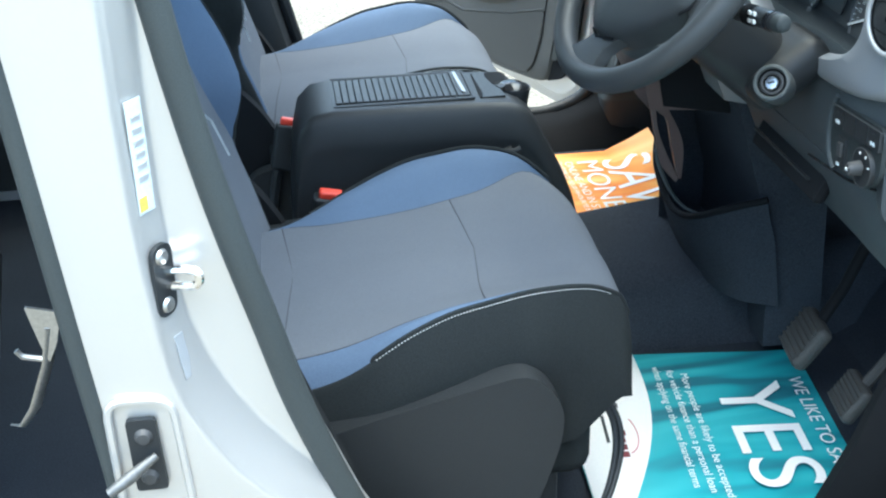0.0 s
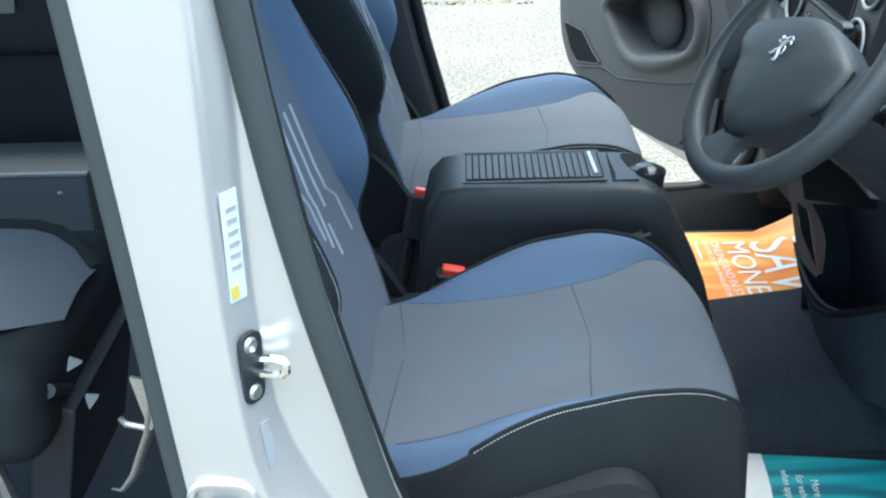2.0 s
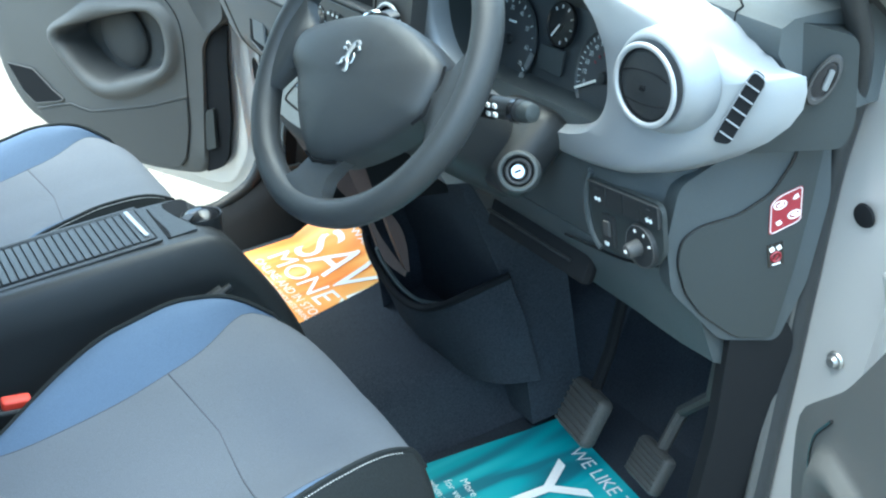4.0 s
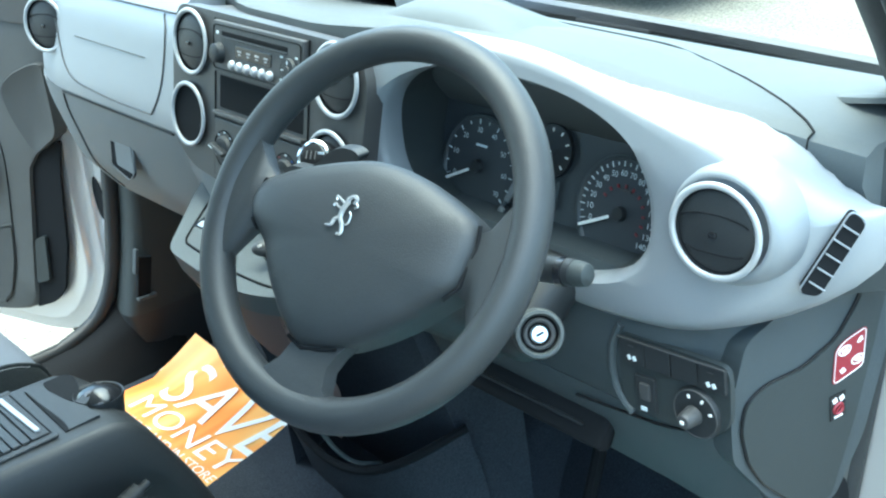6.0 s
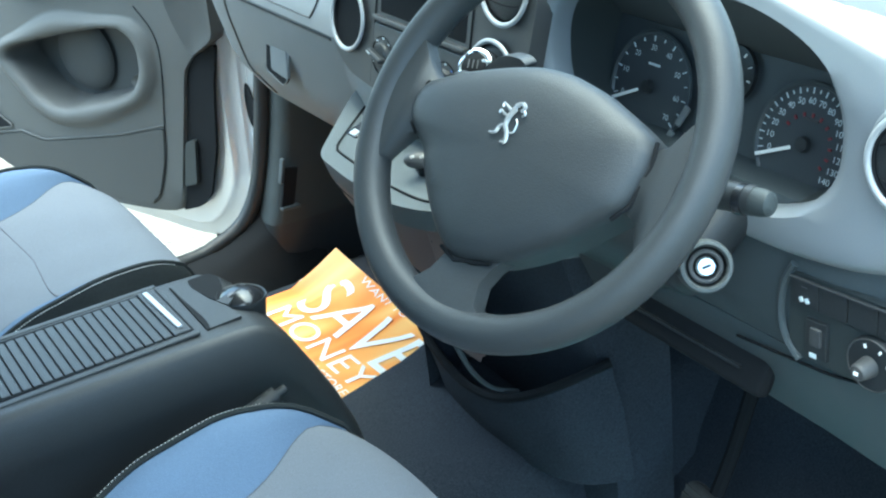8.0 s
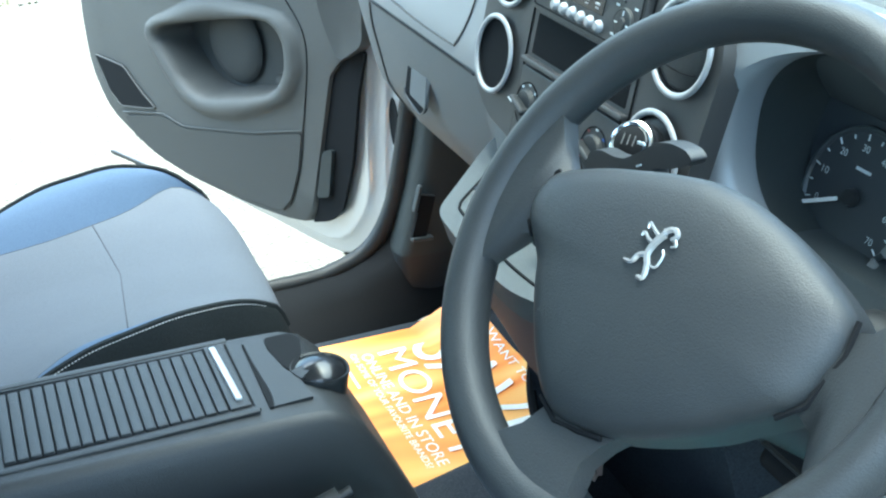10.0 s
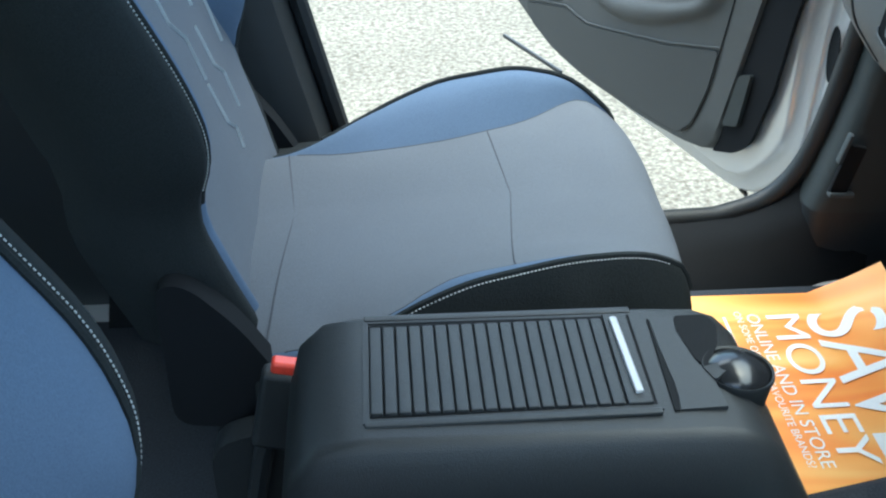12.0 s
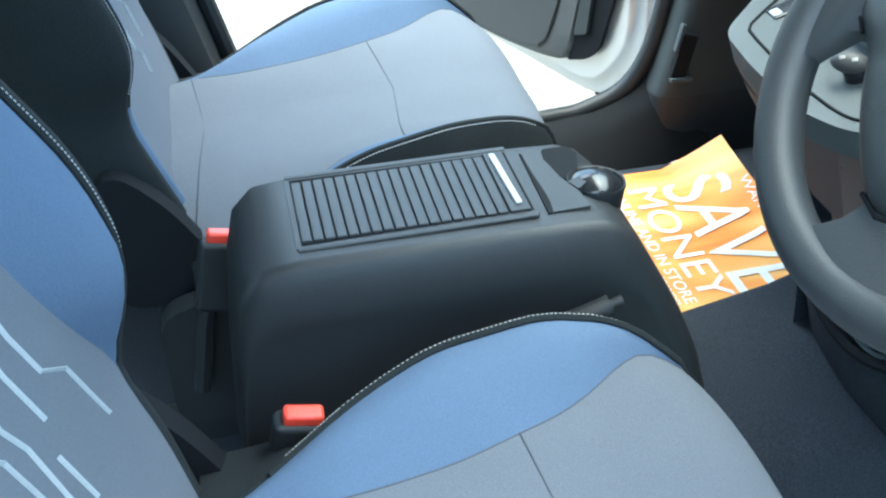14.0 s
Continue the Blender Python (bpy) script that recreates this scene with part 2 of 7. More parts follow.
def lathe(profile, m=Matrix(), n=32, closed=False):
    """Turns a profile of (radius, height) round z."""
    bm = bmesh.new()
    rings = []
    for r, h in profile:
        if r < 1e-6:
            rings.append([bm.verts.new((0, 0, h))])
        else:
            rings.append([bm.verts.new((r * math.cos(a), r * math.sin(a), h)) for a in (2 * math.pi * k / n for k in range(n))])
    pairs = list(zip(rings, rings[1:]))
    if closed:
        pairs.append((rings[-1], rings[0]))
    for a, b in pairs:
        for k in range(n):
            q = [a[k % len(a)], a[(k + 1) % len(a)], b[(k + 1) % len(b)], b[k % len(b)]]
            q = list(dict.fromkeys(q))
            if len(q) > 2:
                bm.faces.new(q)
    bm.transform(m)
    return bm


def torus(R, r, m=Matrix(), n=48, k=10, squash=1.0):
    return lathe([(R + r * math.cos(a), r * squash * math.sin(a)) for a in (2 * math.pi * j / k for j in range(k))], m, n, closed=True)


def loft(rows, ring=False, caps=False):
    """Skins a list of equally long rows of points. ring: each row closes on itself."""
    bm = bmesh.new()
    vs = [[bm.verts.new(p) for p in row] for row in rows]
    n = len(vs[0])
    for a, b in zip(vs, vs[1:]):
        for k in range(n if ring else n - 1):
            bm.faces.new((a[k], a[(k + 1) % n], b[(k + 1) % n], b[k]))
    if caps:
        bm.faces.new(vs[0])
        bm.faces.new(vs[-1])
    bmesh.ops.remove_doubles(bm, verts=bm.verts, dist=1e-5)
    return bm


def tube(points, r, n=8, caps=True, flat=1.0):
    """A round bar along a line of points."""
    pts = [Vector(p) for p in points]
    rows, side = [], None
    for i, p in enumerate(pts):
        d = (pts[min(i + 1, len(pts) - 1)] - pts[max(i - 1, 0)]).normalized()
        if side is None:
            side = d.orthogonal().normalized()
        side = (side - d * side.dot(d)).normalized()
        up = d.cross(side)
        rr = r[i] if isinstance(r, (list, tuple)) else r
        rows.append([p + rr * (math.cos(a) * side + flat * math.sin(a) * up) for a in (2 * math.pi * k / n for k in range(n))])
    return loft(rows, ring=True, caps=caps)


def smooth_line(points, n=40):
    """Catmull-Rom through the points."""
    p = [Vector(q) for q in points]
    p = [2 * p[0] - p[1]] + p + [2 * p[-1] - p[-2]]
    out, seg = [], len(p) - 3
    for k in range(n + 1):
        u = k / n * seg
        i = min(int(u), seg - 1)
        t = u - i
        a, b, c, d = p[i : i + 4]
        out.append(0.5 * (2 * b + (c - a) * t + (2 * a - 5 * b + 4 * c - d) * t * t + (3 * b - a - 3 * c + d) * t ** 3))
    return out


def prism(outline, depth, m=Matrix(), bevel=0.003, seg=2, hole=None):
    """A plate: the outline (a, b) in the plane of m's x and y, depth along its z; a hole has as many points as the outline."""
    bm = bmesh.new()
    lo = [bm.verts.new((a, b, 0)) for a, b in outline]
    hi = [bm.verts.new((a, b, depth)) for a, b in outline]
    n = len(lo)
    for k in range(n):
        bm.faces.new((lo[k], lo[(k + 1) % n], hi[(k + 1) % n], hi[k]))
    if hole:
        hl = [bm.verts.new((a, b, 0)) for a, b in hole]
        hh = [bm.verts.new((a, b, depth)) for a, b in hole]
        for k in range(n):
            j = (k + 1) % n
            bm.faces.new((hl[k], hh[k], hh[j], hl[j]))
            bm.faces.new((hi[k], hi[j], hh[j], hh[k]))
            bm.faces.new((lo[k], hl[k], hl[j], lo[j]))
    else:
        bm.faces.new(lo)
        bm.faces.new(hi)
    if bevel:
        sharp = [e for e in bm.edges if len(e.link_faces) == 2 and e.calc_face_angle(0) > radians(50)]
        bmesh.ops.bevel(bm, geom=sharp, offset=bevel, segments=seg, affect="EDGES", profile=0.5)
    bm.transform(m)
    return bm


def rounded(points, r, n=5):
    """Rounds the corners of a flat outline."""
    out, k = [], len(points)
    for i in range(k):
        p, a, b = Vector(points[i]), Vector(points[i - 1]), Vector(points[(i + 1) % k])
        ra = min(r, (a - p).length * 0.45)
        rb = min(r, (b - p).length * 0.45)
        s, e = p + (a - p).normalized() * ra, p + (b - p).normalized() * rb
        for j in range(n + 1):
            t = j / n
            q = (1 - t) ** 2 * s + 2 * t * (1 - t) * p + t * t * e
            out.append((q.x, q.y))
    return out


def basis(o, x, y):
    """A frame at o whose x and y run along the given directions."""
    x, y = Vector(x).normalized(), Vector(y)
    z = x.cross(y).normalized()
    y = z.cross(x)
    return Matrix(((x.x, y.x, z.x, o[0]), (x.y, y.y, z.y, o[1]), (x.z, y.z, z.z, o[2]), (0, 0, 0, 1)))


def soft(x, xs, ys, h=0.02):
    """Smoothed linear interpolation."""
    return sum(float(np.interp(x + d * h, xs, ys)) * w for d, w in ((-1, 0.2), (-0.5, 0.2), (0, 0.2), (0.5, 0.2), (1, 0.2)))


def words(name, text, m, height, width, mat, parent, label="", lie=None):
    """Raised print in the built-in font; fits the given height of capitals and width."""
    cu = bpy.data.curves.new(name, "FONT")
    cu.body, cu.extrude = text, 0.0
    tmp = bpy.data.objects.new(name, cu)
    scene.collection.objects.link(tmp)
    bpy.context.view_layer.update()
    me = bpy.data.meshes.new_from_object(tmp.evaluated_get(bpy.context.evaluated_depsgraph_get()))
    bpy.data.objects.remove(tmp)
    bm = bmesh.new()
    bm.from_mesh(me)
    bpy.data.meshes.remove(me)
    xs = [v.co.x for v in bm.verts]
    wide = max(xs) - min(xs)
    bm.transform(m @ Matrix.Diagonal((width / wide, height / 0.69, 1, 1)) @ Matrix.Translation((-min(xs), 0, 0)))
    if lie:
        bmesh.ops.triangulate(bm, faces=bm.faces)
        for _ in range(3):
            bmesh.ops.subdivide_edges(bm, edges=[e for e in bm.edges if e.calc_length() > 0.014], cuts=1)
            bmesh.ops.triangulate(bm, faces=bm.faces)
        for v in bm.verts:
            v.co.z = lie(v.co.x, v.co.y) + 0.0012
    return part(name, bm, mat, parent, label)


# ---------------------------------------------------------------- the ground outside
def build_ground():
    bm = bmesh.new()
    bmesh.ops.create_grid(bm, x_segments=60, y_segments=60, size=300)
    g = part("ground", bm, "ground")
    tagged(g, "pale washed concrete yard with fine gravel and stains", "ground", kind="structure")


build_ground()


# ---------------------------------------------------------------- the van's shell
def build_floor():
    f = thing("floor", (0.2, 0, 0.4), "van floor covered in black carpet with a raised tunnel", "floor", kind="structure")
    part("carpet", rbox((2.95, 1.66, 0.12), at(-0.42, 0, 0.364), 0.01), "carpet", f)
    part("passenger_carpet", rbox((0.72, 0.56, 0.06), at(0.68, 0.455, 0.413), 0.012, 3), "carpet", f)
    tunnel = []
    for x, lift in ((0.20, -0.01), (0.45, 0.0), (0.62, 0.002), (0.80, 0.010), (1.05, 0.04)):
        k = 0.30 * max(0.0, x - 0.50)
        tunnel.append([(x, y, z + (lift if z > 0.5 else 0.0)) for y, z in ((-0.150, 0.40), (-0.128, 0.47), (-0.116, 0.528), (-0.096, 0.550), (-0.06, 0.558), (0.12, 0.560), (0.160 + k, 0.556), (0.178 + k, 0.544), (0.192 + k, 0.50), (0.215 + k, 0.40))])
    part("tunnel", loft(tunnel, ring=True, caps=True), "carpet", f, "raised carpeted tunnel", 60)
    part("footwell_slope", loft([[(0.80, y, 0.40), (0.90, y, 0.44), (1.02, y, 0.62), (1.06, y, 1.10), (1.12, y, 1.10), (1.12, y, 0.38)] for y in (-0.74, 0.74)], ring=True, caps=True), "carpet", f)
    return f


def build_roof():
    r = thing("ceiling", (0, 0, 1.8), "van roof lined in pale grey cloth", "ceiling", kind="structure")
    bm = loft([[(x, y, 1.79 + 0.05 * math.cos(y * 1.7) - 0.05 * max(0, x) ** 2) for y in np.linspace(-0.72, 0.72, 9)] for x in np.linspace(-2.3, 0.42, 8)])
    top = bmesh.ops.extrude_face_region(bm, geom=bm.faces[:])
    bmesh.ops.translate(bm, vec=(0, 0, 0.04), verts=[v for v in top["geom"] if isinstance(v, bmesh.types.BMVert)])
    part("roof_panel", bm, "label", r)


def pillar_loft(rows):
    """Rows of (z, list of (x, y)): a closed column."""
    return loft([[(x, y, z) for x, y in pts] for z, pts in rows], ring=True, caps=True)


SEAL_FRONT = [(-0.200, -0.842, 1.60), (-0.188, -0.842, 1.43), (-0.165, -0.842, 1.25), (-0.138, -0.842, 1.10), (-0.106, -0.842, 0.966), (-0.076, -0.842, 0.85), (-0.020, -0.842, 0.70), (0.06, -0.842, 0.56), (0.2, -0.842, 0.47), (0.5, -0.842, 0.455)]
SEAL_REAR = [(-0.332, -0.872, 1.62), (-0.313, -0.872, 1.44), (-0.293, -0.872, 1.20), (-0.277, -0.872, 0.99), (-0.262, -0.872, 0.80), (-0.25, -0.872, 0.5)]


def build_near_side():
    s = thing("wall_near", (-0.2, -0.86, 0.4), "silver-white body side with a central door pillar", "van side", kind="structure")
    zs = [0.40, 0.55, 0.65, 0.72, 0.78, 0.82, 0.86, 0.90, 0.94, 0.98, 1.04, 1.1, 1.2, 1.26, 1.3, 1.36, 1.44, 1.6, 1.76]
    rear_x = lambda z: float(np.interp(z, [0.4, 0.8, 0.99, 1.2, 1.44, 1.8], [-0.250, -0.262, -0.277, -0.293, -0.313, -0.345]))
    crease = lambda z: soft(z, [0.4, 0.70, 0.797, 0.857, 0.912, 0.981, 1.058, 1.15, 1.3, 1.45, 1.8], [0.22, -0.02, -0.127, -0.164, -0.190, -0.198, -0.204, -0.208, -0.206, -0.208, -0.22], 0.03)
    inner = lambda z: soft(z, [0.4, 0.72, 0.813, 0.848, 0.906, 0.959, 1.009, 1.085, 1.20, 1.27, 1.35, 1.8], [0.25, -0.01, -0.085, -0.116, -0.149, -0.170, -0.180, -0.185, -0.186, -0.182, -0.186, -0.20], 0.03)
    seal_x = lambda z: float(np.interp(z, [0.45, 0.56, 0.70, 0.85, 0.966, 1.10, 1.25, 1.43, 1.8], [0.30, 0.06, -0.02, -0.076, -0.106, -0.138, -0.165, -0.188, -0.215]))
    rows = []
    for z in zs:
        a, c, e = rear_x(z), crease(z), seal_x(z)
        c = min(c, e - 0.022)
        n = min(max(inner(z), c + 0.010), e - 0.008)
        rows.append((z, [(a, -0.80), (a, -0.868), (a + 0.008, -0.880), (c - 0.008, -0.884), (c, -0.880), (c + 0.003, -0.874), (n - 0.004, -0.850), (n, -0.8465), (n + 0.006, -0.8475), (e, -0.8455), (e + 0.004, -0.80), (e - 0.03, -0.77), (a + 0.03, -0.77)]))
    part("pillar", pillar_loft(rows), "body", s, "silver-white painted door pillar", 60)
    part("pillar_trim", pillar_loft([(z, [(rear_x(z) + 0.01, -0.765), (rear_x(z) + 0.02, -0.71), (seal_x(z) - 0.03, -0.70), (seal_x(z) + 0.0, -0.765)]) for z in zs if z > 0.65]), "black", s, "dark plastic inner pillar trim")
    part("front_seal", tube(smooth_line(SEAL_FRONT, 60), 0.0145, 10), "seal", s, "grey rubber door seal")
    part("rear_seal", tube(smooth_line(SEAL_REAR, 40), 0.0110, 10), "seal", s, "grey rubber sliding door seal")
    # sills
    prof = [(-0.70, 0.415), (-0.74, 0.44), (-0.80, 0.45), (-0.86, 0.44), (-0.885, 0.40), (-0.885, 0.28), (-0.72, 0.28)]
    part("sill", loft([[(x, y, z) for y, z in prof] for x in (-1.25, -0.26, 0.3, 0.78)], ring=True, caps=True), "body", s)
    part("sill_cover", loft([[(x, y, z + 0.006) for y, z in ((-0.69, 0.412), (-0.735, 0.442), (-0.80, 0.456), (-0.845, 0.445), (-0.845, 0.43), (-0.70, 0.40))] for x in (-1.25, -0.26, 0.3, 0.86)], ring=True, caps=True), "black", s, "black plastic sill cover")
    # front pillar, lower hinge pillar
    sx = lambda z: float(np.interp(z, [0.45, 0.60, 0.78, 0.90, 1.02, 1.12, 1.2], [0.672, 0.712, 0.758, 0.786, 0.813, 0.834, 0.85]))
    hz = [0.40, 0.50, 0.60, 0.70, 0.78, 0.90, 1.02, 1.12, 1.19]
    part("hinge_pillar", pillar_loft([(z, [(sx(z) + 0.006, -0.694), (sx(z) + 0.005, -0.703), (sx(z) + 0.010, -0.80), (sx(z) + 0.016, -0.85), (sx(z) + 0.03, -0.862), (sx(z) + 0.16, -0.862), (sx(z) + 0.16, -0.694)]) for z in hz]), "body", s, "silver-white painted hinge pillar", 60)
    part("pillar_trim", tube(smooth_line([(0.90, -0.700, 1.15), (0.81, -0.705, 1.245), (0.73, -0.715, 1.34), (0.60, -0.705, 1.52), (0.45, -0.68, 1.74)], 20), 0.028, 10), "black", s, "dark windscreen pillar trim")
    part("front_pillar", tube(smooth_line([(0.93, -0.77, 1.13), (0.84, -0.765, 1.23), (0.73, -0.77, 1.34), (0.60, -0.755, 1.52), (0.42, -0.72, 1.76)], 20), 0.042, 10), "body", s, "silver-white windscreen pillar")
    door_line = [(0.30, -0.842, 0.46), (0.55, -0.82, 0.463), (0.635, -0.765, 0.50), (0.684, -0.712, 0.56), (0.709, -0.694, 0.62), (0.754, -0.689, 0.78), (0.782, -0.689, 0.90), (0.808, -0.692, 1.02), (0.815, -0.712, 1.12), (0.77, -0.745, 1.22), (0.70, -0.745, 1.33), (0.58, -0.735, 1.50), (0.40, -0.71, 1.72)]
    part("hinge_seal", tube(smooth_line(door_line, 70), 0.013, 10), "black", s, "black rubber door seal")
    part("seal_flange", tube(smooth_line([(x - 0.012, y + 0.002, z) for x, y, z in door_line[4:8]], 40), 0.006, 8), "door", s, "pale outer lip of the door seal")
    for q, r in (((0.775, -0.745, 0.82), 0.010), ((0.758, -0.80, 0.74), 0.010)):
        part("bolt", lathe([(0.0, 0.010), (r * 0.6, 0.009), (r * 0.7, 0.004), (r, 0.003), (r * 1.1, 0.0)], at(q[0] - 0.004, q[1], q[2], 0, -90, 0), 14), "steel", s, "steel hinge bolt")
    part("grommet", lathe([(0.0, 0.003), (0.008, 0.004), (0.013, 0.003), (0.014, 0.0)], at(0.805, -0.742, 0.985, 0, -90, 0), 20), "void", s)
    part("hinge", rbox((0.03, 0.05, 0.075), at(0.776, -0.835, 0.93, 0, -12, 0), 0.006, 3), "body", s, "painted door hinge")
    # trim beside the driver's feet, the footwell's shade put into its near-black
    part("kick_panel", prism(rounded([(0.05, 0.862), (0.118, 0.86), (0.128, 0.83), (0.109, 0.709), (0.097, 0.574), (0.077, 0.45), (-0.055, 0.45), (-0.005, 0.597), (0.028, 0.724)], 0.012), -0.02, basis((0.63, -0.672, 0), (0.973, -0.23, 0), (0, 0, 1)) @ Matrix.Translation((0, 0, -0.004)), 0.005), "void", s, "kick panel beside the pedals, darkened for footwell shade")
    part("roof_rail", tube([(-2.2, -0.74, 1.76), (0.40, -0.70, 1.76)], 0.045, 10), "body", s)
    part("rear_quarter", rbox((1.1, 0.10, 1.45), at(-1.80, -0.82, 1.05), 0.02), "body", s)
    return s


def build_far_side():
    s = thing("wall_far", (0, 0.8, 0.4), "far body side with an open door aperture and dark trim", "van side", kind="structure")
    # sill with inner black trim, curving up into the hinge pillar
    part("sill", loft([[(x, y, z) for y, z in ((0.80, 0.44), (0.885, 0.47), (0.90, 0.42), (0.89, 0.28), (0.72, 0.28), (0.72, 0.42))] for x in (-1.25, -0.26, 0.3, 0.78)], ring=True, caps=True), "jamb", s)
    path = [(-0.40, 0.852, 0.497), (0.20, 0.852, 0.497), (0.50, 0.852, 0.498), (0.575, 0.852, 0.507), (0.642, 0.850, 0.54), (0.684, 0.846, 0.61), (0.708, 0.84, 0.72), (0.730, 0.83, 0.90), (0.748, 0.82, 1.10), (0.72, 0.81, 1.20), (0.5, 0.76, 1.52), (0.3, 0.73, 1.74)]
    part("door_seal", tube(smooth_line(path, 90), 0.016, 10), "black", s, "black rubber door seal")
    rows = []
    for x, z, r in ((-0.40, 0.497, 0), (0.20, 0.497, 0), (0.50, 0.498, 0), (0.575, 0.505, 0.01), (0.628, 0.53, 0.03), (0.662, 0.57, 0.05), (0.682, 0.62, 0.06)):
        rows.append([(x, 0.855, z + 0.004), (x + r, 0.81, z - 0.004), (x + r * 1.4, 0.775 + 0.3 * r, z - 0.02), (x + r * 1.6, 0.735 + 0.7 * r, z - 0.055 - r), (x + r * 1.6, 0.705 + r, 0.41), (x + r, 0.86, 0.41)])
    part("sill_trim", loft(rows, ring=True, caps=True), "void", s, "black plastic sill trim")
    kx = lambda z: float(np.interp(z, [0.42, 0.54, 0.61, 0.72, 0.90, 1.10, 1.2], [0.668, 0.664, 0.688, 0.711, 0.733, 0.752, 0.76]))
    for name, zz, mat, label in (("kick_panel", (0.545, 0.58, 0.66, 0.74, 0.85, 1.0, 1.10), "end_trim", "dark grey plastic kick panel"), ("kick_foot", (0.42, 0.48, 0.545), "black", "black lower end of the kick panel")):
        part(name, pillar_loft([(z, [(kx(z) + 0.006, 0.850), (kx(z) + 0.008, 0.805), (kx(z) + 0.014, 0.785), (kx(z) + 0.030, 0.775), (kx(z) + 0.08, 0.772), (1.02, 0.772), (1.02, 0.855)]) for z in zz]), mat, s, label, 50)
    # Raised plate; only its black colour gives the recess its shade.
    part("kick_recess_shade", rbox((0.028, 0.010, 0.085), at(0.716, 0.7695, 0.622, 0, 14, 0), 0.003), "void", s, "near-black plate painting recess shade on the kick panel")
    part("kick_catch", rbox((0.008, 0.014, 0.050), at(0.706, 0.768, 0.660, 0, 14, 0), 0.004), "lower_dash", s)
    part("kick_ledge", rbox((0.040, 0.014, 0.008), at(0.712, 0.766, 0.583, 0, 4, 0), 0.003), "lower_dash", s)
    hp = lambda z: float(np.interp(z, [0.40, 0.50, 0.60, 0.75, 0.90, 1.2], [0.66, 0.688, 0.706, 0.713, 0.724, 0.75]))
    part("hinge_pillar", pillar_loft([(z, [(hp(z) + 0.006, 0.842), (hp(z), 0.850), (hp(z), 0.895), (hp(z) + 0.012, 0.905), (hp(z) + 0.13, 0.905), (hp(z) + 0.13, 0.842)]) for z in (0.40, 0.47, 0.54, 0.62, 0.70, 0.80, 0.92, 1.06, 1.2)]), "jamb", s, "silver painted hinge pillar", 60)
    part("grommet", lathe([(0.0, 0.0), (0.02, 0.0), (0.032, 0.006), (0.035, 0.014)], at(0.709, 0.871, 0.765, 0, -90, 0) @ Matrix.Diagonal((1.3, 0.6, 0.3, 1)), 20), "void", s)
    part("check_plate", rbox((0.008, 0.026, 0.060), at(0.7085, 0.880, 0.640), 0.003), "panel_silver", s)
    part("check_slot", rbox((0.006, 0.014, 0.040), at(0.705, 0.880, 0.640), 0.002), "gloss_black", s)
    part("front_pillar", tube([(0.84, 0.82, 1.15), (0.62, 0.76, 1.48), (0.38, 0.72, 1.76)], 0.045, 10), "dash_top", s)
    # rear door pillar, dark trim
    zs = [0.50, 0.70, 0.77, 0.82, 0.90, 1.0, 1.2, 1.5, 1.78]
    front = lambda z: float(np.interp(z, [0.5, 0.95, 1.2, 1.8], [0.003, -0.1095, -0.150, -0.20]))
    part("pillar_trim", pillar_loft([(z, [(front(z), 0.80), (front(z) - 0.012, 0.735), (front(z) - 0.05, 0.705), (-0.34, 0.70), (-0.36, 0.82)]) for z in zs]), "black", s, "black plastic pillar trim")
    part("pillar_seal", tube([(front(z) + 0.012, 0.80, z) for z in zs], 0.013, 8), "black", s)
    part("rear_wall", rbox((2.0, 0.06, 0.82), at(-1.36, 0.80, 0.78), 0.02), "black", s, "dark trim of the rear side door")
    part("arm_rest", rbox((0.7, 0.07, 0.16), at(-1.0, 0.74, 0.98), 0.03, 3), "black", s)
    part("roof_rail", tube([(-2.2, 0.74, 1.76), (0.40, 0.70, 1.76)], 0.045, 10), "dash_top", s)
    return s


def build_rear_windows():
    for name, o, x, w, label in (("window_2", (-1.36, 0.80, 1.45), (1, 0, 0), 1.9, "fixed rear side window in the far wall"), ("window_3", (-2.28, 0, 1.45), (0, 1, 0), 1.45, "tailgate window")):
        g = thing(name, o, label, "window", kind="structure")
        m = basis(o, x, (0, 0, 1))
        out = rounded([(-w / 2, -0.27), (w / 2, -0.27), (w / 2, 0.33), (-w / 2, 0.33)], 0.06)
        part("window_frame", prism(out, 0.03, m @ Matrix.Translation((0, 0, -0.015)), 0.004, hole=[(a * 0.95, b * 0.86) for a, b in out]), "black", g)
        p = part("pane", prism([(a * 0.95, b * 0.86) for a, b in out], 0.004, m, 0), "glass", g)
        p.visible_shadow = False


